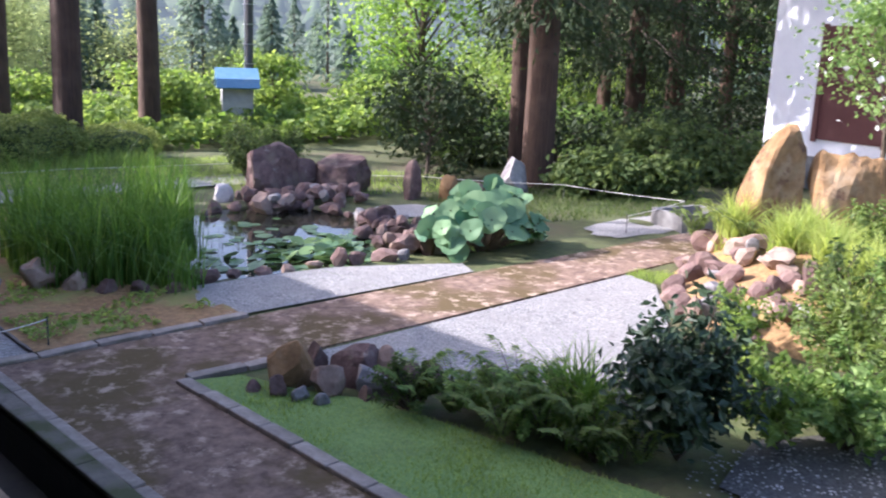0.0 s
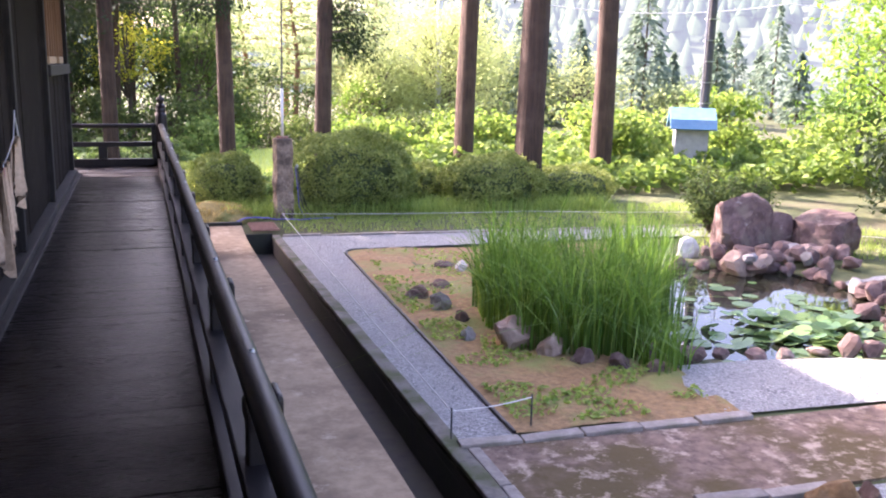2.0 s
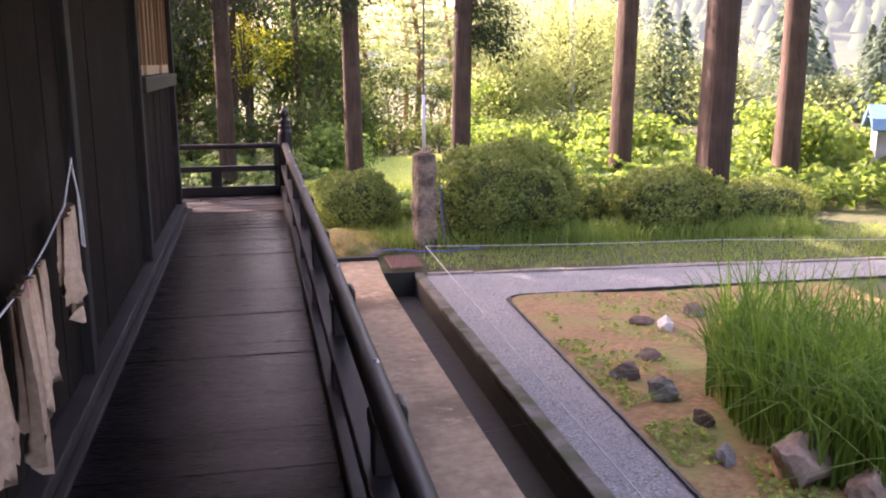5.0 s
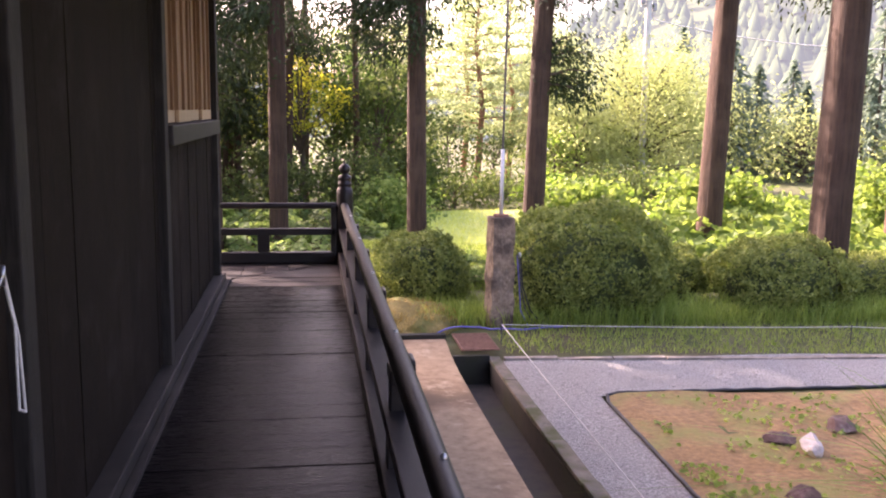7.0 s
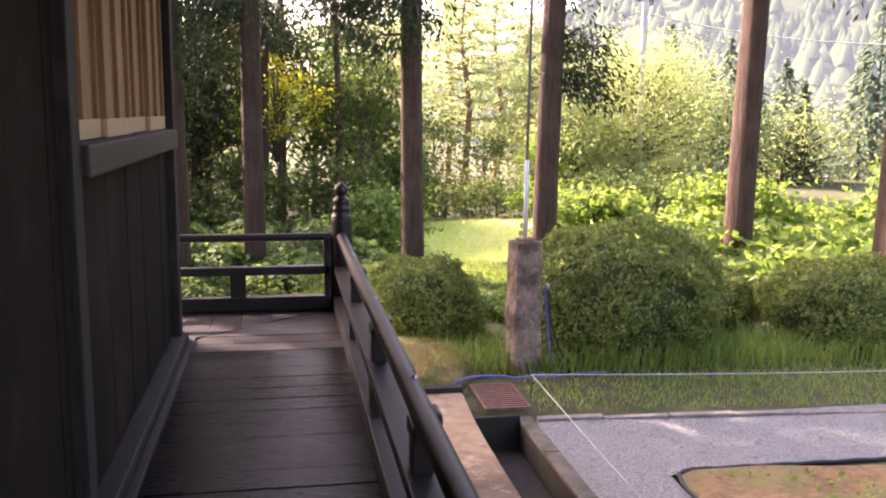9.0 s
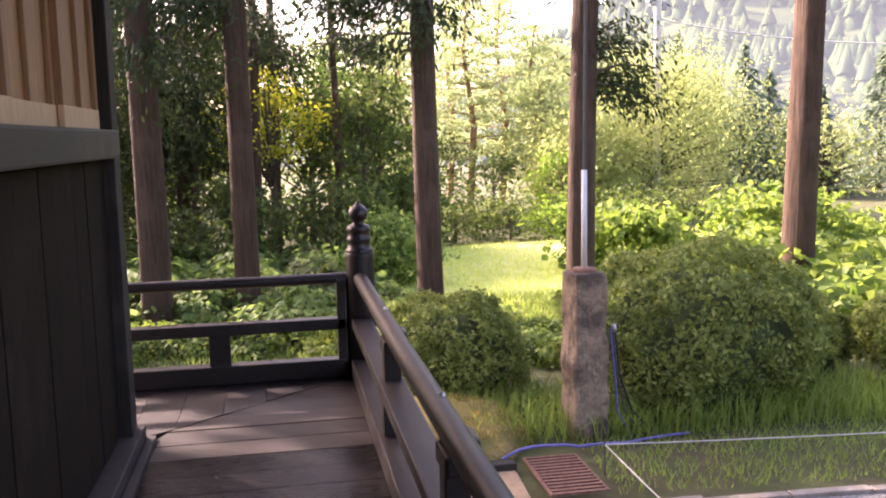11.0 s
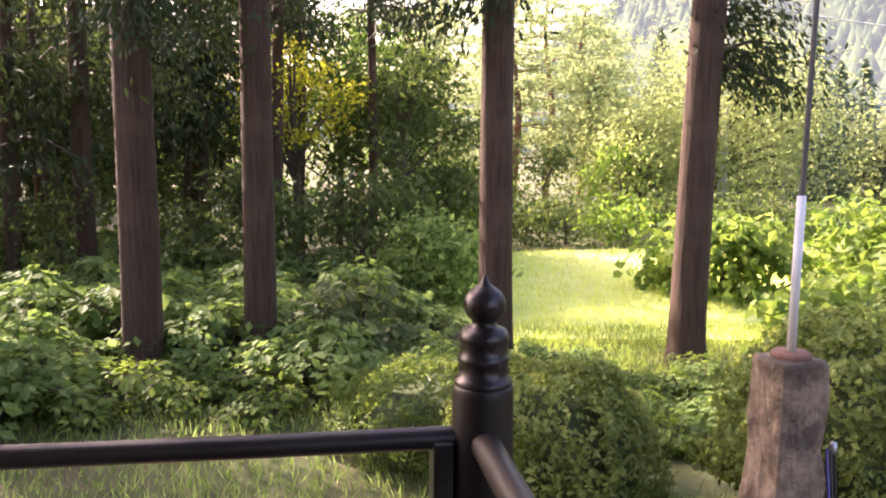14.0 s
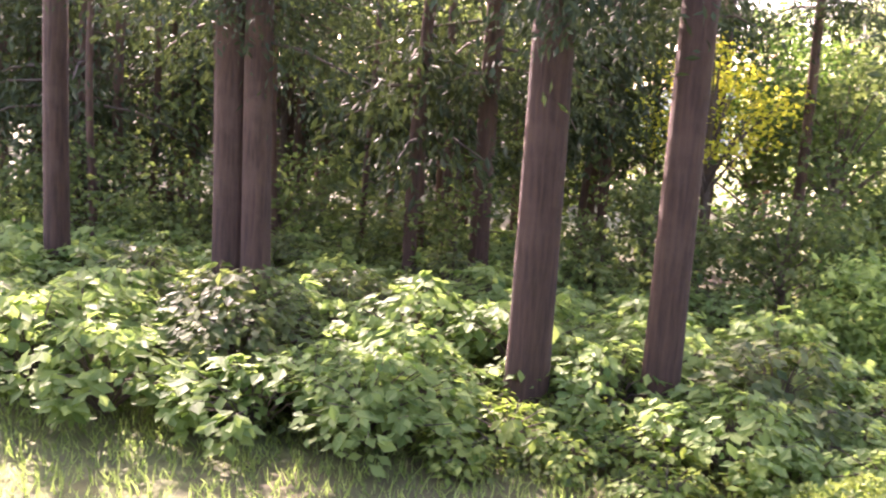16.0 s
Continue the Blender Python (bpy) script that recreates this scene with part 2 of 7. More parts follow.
L_HEDGE = leaf_mat("azalea_leaf", (0.080, 0.128, 0.030), (0.36, 0.41, 0.125), 0.36)
L_MOUND = leaf_mat("sunny_grass_blade", (0.18, 0.26, 0.055), (0.44, 0.50, 0.15), 0.50, 0.55)
L_REED = leaf_mat("reed_blade", (0.040, 0.108, 0.017), (0.16, 0.28, 0.056), 0.40)
L_GRASS = leaf_mat("grass_blade", (0.13, 0.22, 0.045), (0.34, 0.43, 0.12), 0.45, 0.55)
L_CEDAR = leaf_mat("cedar_needles", (0.020, 0.037, 0.013), (0.058, 0.083, 0.028), 0.13, 0.65)
L_MEADOW = leaf_mat("meadow_blade", (0.36, 0.46, 0.09), (0.60, 0.64, 0.22), 0.60, 0.6)
L_WOOD = leaf_mat("forest_leaf", (0.035, 0.068, 0.020), (0.135, 0.18, 0.055), 0.40, 0.62)
L_BRIGHT = leaf_mat("kudzu_leaf", (0.070, 0.140, 0.028), (0.25, 0.335, 0.085), 0.48, 0.6)
L_YELLOW = leaf_mat("yellowing_leaf", (0.25, 0.33, 0.05), (0.54, 0.52, 0.08), 0.56)
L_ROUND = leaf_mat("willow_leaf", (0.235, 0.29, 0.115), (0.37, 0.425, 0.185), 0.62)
# needle green lightened to stand in for haze over the far trees
L_PINE = leaf_mat("haze_paled_pine_needles", (0.165, 0.22, 0.105), (0.31, 0.37, 0.18), 0.60, 0.6)
L_GREENTREE = leaf_mat("maple_leaf", (0.040, 0.095, 0.020), (0.125, 0.215, 0.050), 0.42, 0.6)
# lighter copy of the maple leaf, with sunlight put into its green
L_MAPLE = leaf_mat("sunlit_maple_leaf", (0.10, 0.20, 0.035), (0.24, 0.36, 0.08), 0.5)
L_DARK = leaf_mat("dark_camellia_leaf", (0.022, 0.044, 0.024), (0.062, 0.095, 0.048), 0.16, 0.38)
L_HOSTA = leaf_mat("broad_blue_green_leaf", (0.05, 0.135, 0.07), (0.24, 0.37, 0.18), 0.26, 0.5)
L_LILY = leaf_mat("water_lily_leaf", (0.075, 0.16, 0.06), (0.20, 0.29, 0.10), 0.15, 0.35)
L_FERN = leaf_mat("fern_frond", (0.075, 0.13, 0.032), (0.21, 0.27, 0.075), 0.40)
L_UNDER = leaf_mat("undergrowth_leaf", (0.065, 0.135, 0.034), (0.28, 0.39, 0.125), 0.48, 0.62)

# ---- building blocks ----


def np_mesh(name, verts, faces, mat, tint=None, smooth=False):
    """A mesh from arrays; faces all have as many corners."""
    me = bpy.data.meshes.new(name)
    verts, faces = np.asarray(verts, np.float32), np.asarray(faces, np.int32)
    k = faces.shape[1]
    me.vertices.add(len(verts))
    me.vertices.foreach_set("co", verts.ravel())
    me.loops.add(faces.size)
    me.loops.foreach_set("vertex_index", faces.ravel())
    me.polygons.add(len(faces))
    me.polygons.foreach_set("loop_start", np.arange(0, faces.size, k, dtype=np.int32))
    me.polygons.foreach_set("use_smooth", np.full(len(faces), smooth))
    if tint is not None:
        at = me.attributes.new("tint", "FLOAT", "POINT")
        at.data.foreach_set("value", np.asarray(tint, np.float32))
    me.materials.append(mat)
    me.update(calc_edges=True)
    return me


def bm_mesh(name, bm, mat, smooth=False):
    me = bpy.data.meshes.new(name)
    bm.normal_update()
    bm.to_mesh(me)
    bm.free()
    me.materials.append(mat)
    if smooth:
        me.polygons.foreach_set("use_smooth", [True] * len(me.polygons))
    return me


def part(name, me, parent=None, m=None, label=""):
    ob = new(name, me)
    if parent:
        ob.parent = parent
    if m is not None:
        ob.matrix_local = m
    return tagged(ob, label)


def thing(name, m, label, category, group=""):
    """The Empty at a thing's base, that parents its parts."""
    ob = new(name)
    ob.empty_display_size = 0.1
    ob.matrix_world = m
    return tagged(ob, label, category, group, "thing")


def add_box(bm, x0, x1, y0, y1, z0, z1, bevel=0.0, m=None):
    r = bmesh.ops.create_cube(bm, size=1)
    vs = r["verts"]
    for v in vs:
        v.co = Vector(((x0 + x1) / 2 + v.co.x * (x1 - x0), (y0 + y1) / 2 + v.co.y * (y1 - y0), (z0 + z1) / 2 + v.co.z * (z1 - z0)))
        if m is not None:
            v.co = m @ v.co
    if bevel:
        bmesh.ops.bevel(bm, geom=list({e for v in vs for e in v.link_edges}), offset=bevel, segments=2, affect="EDGES", profile=0.6)


def box_mesh(name, x0, x1, y0, y1, z0, z1, mat, bevel=0.0):
    bm = bmesh.new()
    add_box(bm, x0, x1, y0, y1, z0, z1, bevel)
    return bm_mesh(name, bm, mat)


def tube_arrays(path, radii, sides=8, wobble=0.0, phase=0.0):
    """Verts and quads of a tube along a path."""
    path, radii = np.asarray(path, float), np.asarray(radii, float)
    n = len(path)
    d = np.gradient(path, axis=0)
    d /= np.linalg.norm(d, axis=1)[:, None] + 1e-9
    ref = np.where(np.abs(d[:, 2:3]) > 0.9, [[1.0, 0, 0]], [[0, 0, 1.0]])
    u = np.cross(d, ref)
    u /= np.linalg.norm(u, axis=1)[:, None] + 1e-9
    w = np.cross(d, u)
    a = np.linspace(0, 2 * np.pi, sides, endpoint=False)
    rr = radii[:, None] * (1 + wobble * np.sin(3 * a + phase)[None] + wobble * 0.6 * np.sin(5 * a + 2 * phase + np.arange(n)[:, None] * 0.35))
    v = path[:, None] + rr[..., None] * (np.cos(a)[None, :, None] * u[:, None] + np.sin(a)[None, :, None] * w[:, None])
    i, j = np.meshgrid(np.arange(n - 1), np.arange(sides), indexing="ij")
    k = (j + 1) % sides
    f = np.stack([i * sides + j, i * sides + k, (i + 1) * sides + k, (i + 1) * sides + j], -1).reshape(-1, 4)
    return v.reshape(-1, 3), f


class Geo:
    """Collects arrays of one kind of face into one mesh."""

    def __init__(self):
        self.v, self.f, self.t, self.n = [], [], [], 0

    def add(self, v, f, tint=None):
        self.v.append(v)
        self.f.append(f + self.n)
        self.t.append(np.zeros(len(v)) if tint is None else tint)
        self.n += len(v)

    def tube(self, path, radii, sides=8, wobble=0.0, phase=0.0):
        self.add(*tube_arrays(path, radii, sides, wobble, phase))

    def mesh(self, name, mat, smooth=True, tinted=False):
        return np_mesh(name, np.concatenate(self.v), np.concatenate(self.f), mat, np.concatenate(self.t) if tinted else None, smooth)


def unit(a):
    return a / (np.linalg.norm(a, axis=-1, keepdims=True) + 1e-9)


def leaf_arrays(points, facing, size, aspect=0.5, spread=0.8, droop=0.0, fold=0.15, rng=RNG, along=None):
    """Folded rhombic leaves, two triangles each: verts, faces and a tint for each."""
    n = len(points)
    nor = unit(np.asarray(facing) + rng.normal(0, spread, (n, 3)))
    ax = unit(np.cross(nor, rng.normal(0, 1, (n, 3)))) if along is None else unit(along + rng.normal(0, 0.25, (n, 3)))
    ax = unit(ax + np.array([0, 0, -droop]))
    side = unit(np.cross(nor, ax))
    nor = np.cross(ax, side)
    s = (size * rng.uniform(0.65, 1.3, n))[:, None]
    base = points - ax * s * 0.5
    tip = points + ax * s * 0.5
    mid = points + nor * s * fold
    left, right = mid - side * s * aspect * 0.5, mid + side * s * aspect * 0.5
    v = np.stack([base, left, tip, right], 1).reshape(-1, 3)
    o = np.arange(n)[:, None] * 4
    f = np.concatenate([o + [0, 2, 1], o + [0, 3, 2]], 1).reshape(-1, 3)
    return v, f, np.repeat(np.clip(rng.beta(2, 2.4, n), 0, 1), 4)


def leaf_mesh(name, points, facing, size, mat, **kw):
    v, f, t = leaf_arrays(np.asarray(points, float), np.asarray(facing, float), size, **kw)
    return np_mesh(name, v, f, mat, t)


def blade_arrays(base, height, width, lean, rng=RNG, segs=3, bend=1.0):
    """Grass or reed blades, bowed outwards: quads of segs strips, narrowing to the tip."""
    n = len(base)
    h = (height * rng.uniform(0.6, 1.1, n))[:, None]
    a = rng.uniform(0, 2 * np.pi, n)
    out = np.stack([np.cos(a), np.sin(a), np.zeros(n)], 1)
    b = rng.uniform(0, 2 * np.pi, n)
    side = np.stack([np.cos(b), np.sin(b), np.zeros(n)], 1) * width * 0.5
    ln = (lean * rng.uniform(0.1, 1.0, n))[:, None]
    rows = []
    for k in range(segs + 1):
        u = k / segs
        c = base + np.array([0, 0, 1.0]) * h * (u - 0.25 * bend * ln * u * u) + out * h * ln * (u ** (1 + bend))
        w = side * (1 - u ** 2 * 0.96)
        rows += [c - w, c + w]
    v = np.stack(rows, 1).reshape(-1, 3)
    o = np.arange(n)[:, None] * (2 * segs + 2)
    f = np.concatenate([o + [2 * k, 2 * k + 1, 2 * k + 3, 2 * k + 2] for k in range(segs)], 1).reshape(-1, 4)
    return v, f, np.repeat(rng.beta(2, 2, n), 2 * segs + 2)


def inside(poly, p):
    poly = np.asarray(poly)
    x, y = p[:, 0], p[:, 1]
    hit = np.zeros(len(p), bool)
    for (x0, y0), (x1, y1) in zip(poly, np.roll(poly, -1, 0)):
        c = (y0 > y) != (y1 > y)
        hit ^= c & (x < (x1 - x0) * (y - y0) / (y1 - y0 + 1e-12) + x0)
    return hit


def scatter(poly, n, rng=RNG):
    poly = np.asarray(poly, float)
    lo, hi = poly.min(0), poly.max(0)
    got = np.zeros((0, 2))
    while len(got) < n:
        p = rng.uniform(lo, hi, (n * 2, 2))
        got = np.concatenate([got, p[inside(poly, p)]])
    return got[:n]


def gz(x, y):
    """Height of the garden's ground."""
    y = np.asarray(y, float)
    return np.interp(y, [11, 19, 20.4, 21.2], [-1.28, -1.40, -1.40, -1.30])


def sheet(name, poly, lift, mat, label="", step=0.25, thick=0.0, kind="structure", rough=0.0):
    """A piece of ground laid on the garden, following it, with an outline of its own."""
    poly = np.asarray(poly, float)
    lo, hi = poly.min(0), poly.max(0)
    bm = bmesh.new()
    f = bm.faces.new([bm.verts.new((x, y, 0)) for x, y in poly])
    for axis in (0, 1):
        for c in np.arange(lo[axis] + step, hi[axis], step):
            bmesh.ops.bisect_plane(bm, geom=bm.verts[:] + bm.edges[:] + bm.faces[:], plane_co=(c, c, 0), plane_no=(1, 0, 0) if axis == 0 else (0, 1, 0))
    for v in bm.verts:
        v.co.z = float(gz(v.co.x, v.co.y)) + lift + (rough * noise.noise(v.co * 1.7) if rough else 0)
    if thick:
        edge = [e for e in bm.edges if e.is_boundary]
        r = bmesh.ops.extrude_edge_only(bm, edges=edge)
        for v in r["geom"]:
            if isinstance(v, bmesh.types.BMVert):
                v.co.z -= thick
    bmesh.ops.recalc_face_normals(bm, faces=bm.faces[:])
    ob = new(name, bm_mesh(name, bm, mat))
    return tagged(ob, label, kind=kind)


def rock_mesh(name, sx, sy, sz, seed, mat, cuts=14, detail=3, rough=0.07, keep=0.70):
    """An angular boulder, flattened by cutting planes, with its foot at z = 0."""
    r = random.Random(seed)
    bm = bmesh.new()
    bmesh.ops.create_icosphere(bm, subdivisions=detail, radius=1.0)
    planes = []
    for _ in range(cuts):
        d = Vector((r.gauss(0, 1), r.gauss(0, 1), r.gauss(0, 0.8))).normalized()
        planes.append((d, r.uniform(keep - 0.22, keep + 0.08)))
    off = Vector((seed * 3.17, seed * 1.31, 0))
    for v in bm.verts:
        for d, h in planes:
            s = v.co.dot(d)
            if s > h:
                v.co -= d * (s - h)
        v.co += v.co.normalized() * (rough * noise.noise(v.co * 1.9 + off) + rough * 0.8 * noise.noise(v.co * 5 + off))
    for v in bm.verts:
        v.co = Vector((v.co.x * sx / 2, v.co.y * sy / 2, max(v.co.z, -0.55) * sz / 1.4 + sz * 0.36))
    return bm_mesh(name, bm, mat)


def lathe(name, profile, mat, sides=32):
    prof = np.asarray(profile, float)
    a = np.linspace(0, 2 * np.pi, sides, endpoint=False)
    v = np.stack([prof[:, 0, None] * np.cos(a), prof[:, 0, None] * np.sin(a), np.repeat(prof[:, 1, None], sides, 1)], -1).reshape(-1, 3)
    i, j = np.meshgrid(np.arange(len(prof) - 1), np.arange(sides), indexing="ij")
    k = (j + 1) % sides
    f = np.stack([i * sides + j, i * sides + k, (i + 1) * sides + k, (i + 1) * sides + j], -1).reshape(-1, 4)
    return np_mesh(name, v, f, mat, smooth=True)


def cord_mesh(name, pts, radius, mat, sides=6, sag=0.0, n=14):
    pts = np.asarray(pts, float)
    g = Geo()
    for a, b in zip(pts[:-1], pts[1:]):
        u = np.linspace(0, 1, n)[:, None]
        p = a + (b - a) * u
        p[:, 2] -= (sag * 4 * u * (1 - u))[:, 0]
        g.tube(p, np.full(n, radius), sides)
    return g.mesh(name, mat)


# ---- ground ----
POND = [(4.75, 12.3), (5.6, 12.25), (6.6, 12.05), (7.6, 11.75), (8.4, 12.1), (9.0, 13.0), (9.4, 14.2), (9.5, 15.4), (8.9, 16.3), (7.8, 16.6), (6.6, 16.0), (5.7, 15.0), (5.1, 13.8)]
xs = np.concatenate([[-900, -300, -120, -60, -30, -16], np.arange(-10, 1.0, 0.5), [1.2, 1.415, 1.425, 1.915, 1.925, 2.05], np.arange(2.25, 16, 0.25), np.arange(16.5, 24, 1.0), [27, 34, 50, 80, 150, 400, 900]])
ys = np.concatenate([[-300, -80, -30, -12, -5], np.arange(-3, 4, 0.5), np.arange(4, 20.5, 0.25), [20.65, 20.67, 21, 21.5], np.arange(22, 34, 0.5), [36, 39, 43, 50, 60, 80, 120, 250, 900]])
gx, gy = np.meshgrid(xs, ys, indexing="ij")
flat = np.stack([gx.ravel(), gy.ravel()], 1)
gzz = gz(flat[:, 0], flat[:, 1]) - 0.02
near = (np.abs(flat[:, 0]) < 30) & (flat[:, 1] < 28)
gzz += np.where(near, [0.035 * noise.noise(Vector((x * 0.8, y * 0.8, 0))) for x, y in flat], 0)
gzz -= np.where((flat[:, 0] > 1.0) & (flat[:, 0] < 3.3) & (flat[:, 1] < 21), 0.05, 0)
gzz[inside(POND, flat)] = -1.95
gzz[(flat[:, 0] > 1.42) & (flat[:, 0] < 1.92) & (flat[:, 1] < 20.66)] = -1.95
i, j = np.meshgrid(np.arange(len(xs) - 1), np.arange(len(ys) - 1), indexing="ij")
c = len(ys)
quads = np.stack([i * c + j, (i + 1) * c + j, (i + 1) * c + j + 1, i * c + j + 1], -1).reshape(-1, 4)
ground = tagged(new("ground", np_mesh("ground", np.column_stack([flat, gzz]), quads, M_GROUND, smooth=True)), "grassy earth of the garden and woods", kind="structure")

walk_ob = sheet("pavement", [(-1.8, -4), (1.42, -4), (1.42, 21.3), (-1.8, 21.3)], 0.02, M_WALK, "worn brown concrete walk beside the veranda", 0.6, 0.12)
mossy = sheet("pavement_mossy", [(2.06, -4), (3.2, -4), (3.2, 9.38), (6.0, 9.28), (10.0, 9.2), (14.2, 9.0), (14.2, 10.1), (10.0, 10.35), (6.0, 10.55), (2.06, 10.66)], 0.012, M_MOSSY, "dark mossy concrete garden path with pale worn patches", 0.5, 0.08)
gravel_w = sheet("gravel_path", [(2.06, 10.8), (2.52, 10.8), (2.86, 19.0), (3.05, 19.15), (9.6, 19.0), (11.5, 18.4), (11.9, 19.2), (10.0, 20.2), (6, 20.5), (2.06, 20.5)], 0.006, M_GRAVEL, "grey gravel path edged with black edging", 0.4)
GRAVEL_N = [(4.55, 10.72), (8.1, 10.5), (8.3, 10.9), (7.6, 11.35), (6.8, 11.8), (5.8, 12.0), (4.9, 12.05), (4.6, 11.5)]
GRAVEL_S = [(4.35, 9.25), (9.7, 9.15), (9.5, 8.6), (8.6, 7.9), (7.6, 7.2), (6.6, 6.6), (5.7, 6.6), (5.0, 7.6), (4.5, 8.5)]
sheet("gravel_north", GRAVEL_N, 0.010, M_GRAVEL, "pale gravel between path and pond", 0.3)
sheet("gravel_south", GRAVEL_S, 0.010, M_GRAVEL, "pale gravel beside the mossy path", 0.3)


def blob(cx, cy, rx, ry, seed, n=40):
    """An uneven rounded outline."""
    return [(cx + rx * k * math.cos(a), cy + ry * k * math.sin(a)) for a in np.linspace(0, 2 * math.pi, n, endpoint=False)
            for k in (1 + 0.30 * noise.noise(Vector((math.cos(a) * 1.3, math.sin(a) * 1.3, seed))) + 0.16 * noise.noise(Vector((math.cos(a) * 4, math.sin(a) * 4, seed))),)]


sheet("gravel_far", blob(10.4, 14.55, 0.95, 0.6, 3), 0.004, M_GRAVEL, "gravel behind the pond", 0.3)
sheet("gravel_right", blob(12.8, 11.0, 1.5, 0.55, 5), 0.0, M_GRAVEL, "gravel beside the stone trough", 0.3)
sheet("soil_bed", [(2.56, 10.85), (4.7, 10.72), (4.85, 12.2), (5.3, 14.2), (6.2, 15.9), (7.6, 16.9), (7.8, 18.85), (3.05, 19.05), (2.9, 18.95)], 0.015, M_SOIL, "brown soil bed with patches of weed", 0.3, rough=0.05)
sheet("gravel_shade", [(4.95, 2.6), (8.2, 2.6), (7.4, 4.7), (6.0, 5.5), (5.1, 5.3)], 0.008, M_SHADEGRAVEL, "gravel below the evergreen shrub, darkened for its shade", 0.3)
sheet("lawn", [(3.32, 2), (4.9, 2.0), (4.8, 4.6), (4.62, 5.6), (4.50, 6.4), (4.40, 7.2), (4.2, 8.0), (3.9, 8.6), (3.7, 9.15), (3.32, 9.28)], 0.015, M_LAWN, "short moss-green lawn", 0.3, rough=0.03)
sheet("lawn_far", [(8.6, 11.4), (10.2, 11.2), (11.6, 12.4), (11.3, 13.6), (9.6, 13.2)], 0.02, M_LAWN, "grass beyond the broad-leaved plant", 0.3, rough=0.04)
sheet("meadow", [(2.0, 28.9), (5.5, 28.4), (11, 31), (17, 34.5), (16, 37.4), (5, 36.9), (1.0, 36.0)], 0.03, M_FIELD, "sunlit meadow behind the trees", 1.5, 0.2)

# pond water
def water_material():
    m, t, p, out = node_mat("pond_water")
    p.inputs["Base Color"].default_value = (0.025, 0.024, 0.015, 1)
    p.inputs["Roughness"].default_value = 0.03
    p.inputs["IOR"].default_value = 1.33
    co = t.nodes.new("ShaderNodeTexCoord")
    b = t.nodes.new("ShaderNodeBump")
    b.inputs["Strength"].default_value, b.inputs["Distance"].default_value = 0.08, 0.01
    t.links.new(noise_node(t, co.outputs["Object"], 2.5, 3), b.inputs["Height"])
    t.links.new(b.outputs[0], p.inputs["Normal"])
    return m


bm = bmesh.new()
cx, cy = np.mean(POND, 0)
bm.faces.new([bm.verts.new((cx + (x - cx) * 1.08, cy + (y - cy) * 1.08, -1.40)) for x, y in POND])
tagged(new("water", bm_mesh("water", bm, water_material())), "dark still pond water mirroring the sky", kind="structure")

# drain: floor, garden-side wall with a mossy rim
bm = bmesh.new()
add_box(bm, 1.40, 1.94, -4, 20.7, -1.80, -1.70)
for y0 in np.arange(-4, 20.7, 2.06):
    add_box(bm, 1.36, 1.432, y0, y0 + 2.06, -1.8, float(gz(0, y0 + 2.06)) - 0.04)
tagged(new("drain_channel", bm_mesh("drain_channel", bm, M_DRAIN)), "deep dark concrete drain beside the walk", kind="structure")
rim = tagged(new("drain_rim"), "mossy concrete rim of the drain", kind="structure")
for y0 in np.arange(-4, 20.6, 1.03):
    zt = float(gz(0, y0 + 0.5)) + 0.03 + 0.008 * math.sin(y0 * 7)
    part("rim_block", box_mesh("rim_block", 1.897, 2.050, y0, y0 + 1.022, zt - 0.045, zt, M_RIM, 0.014), rim)
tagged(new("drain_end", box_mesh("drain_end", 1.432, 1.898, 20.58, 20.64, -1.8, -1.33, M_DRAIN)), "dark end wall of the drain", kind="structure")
tagged(new("drain_wall", box_mesh("drain_wall", 1.900, 2.05, -4, 20.62, -1.8, -1.42, M_DRAIN)), "dark garden-side wall of the drain", kind="structure")
tagged(new("drain_wall_top", box_mesh("drain_wall_top", 1.903, 2.05, -4, 15.0, -1.42, -1.335, M_DRAIN)), "dark upper wall of the drain", kind="structure")

# kerbs
def kerb_row(name, a, b, width, n, lift, label, mat=M_KERB, high=0.14):
    base = new(name)
    tagged(base, label, kind="structure")
    a, b = Vector(a), Vector(b)
    d = (b - a) / n
    ang = math.degrees(math.atan2(d.y, d.x))
    me = box_mesh("kerb_stone", -d.length / 2 + 0.008, d.length / 2 - 0.008, -width / 2, width / 2, -high, 0, mat, 0.012)
    for k in range(n):
        p = a + d * (k + 0.5)
        part("kerb_stone", me, base, pose(p.x, p.y, float(gz(p.x, p.y)) + lift + RNG.uniform(-0.008, 0.008), RNG.uniform(-1.5, 1.5), RNG.uniform(-1.5, 1.5), ang + RNG.uniform(-1, 1)))
    return base


kerb_row("kerb_north", (2.0, 10.72), (4.7, 10.62), 0.13, 5, 0.045, "pale concrete kerb of the garden path")
kerb_row("kerb_path_side", (3.24, 2.6), (3.24, 9.34), 0.13, 16, 0.05, "row of pale kerb stones beside the lawn")
kerb_row("kerb_south", (3.3, 9.36), (4.4, 9.28), 0.13, 2, 0.04, "short concrete kerb by the rock pile")
kerb_row("kerb_far", (2.08, 20.58), (12.0, 19.9), 0.10, 14, 0.03, "low concrete kerb of the gravel path")
kerb_row("kerb_corner", (2.10, 5.0), (2.10, 10.65), 0.10, 8, 0.03, "narrow kerb strip along the drain")
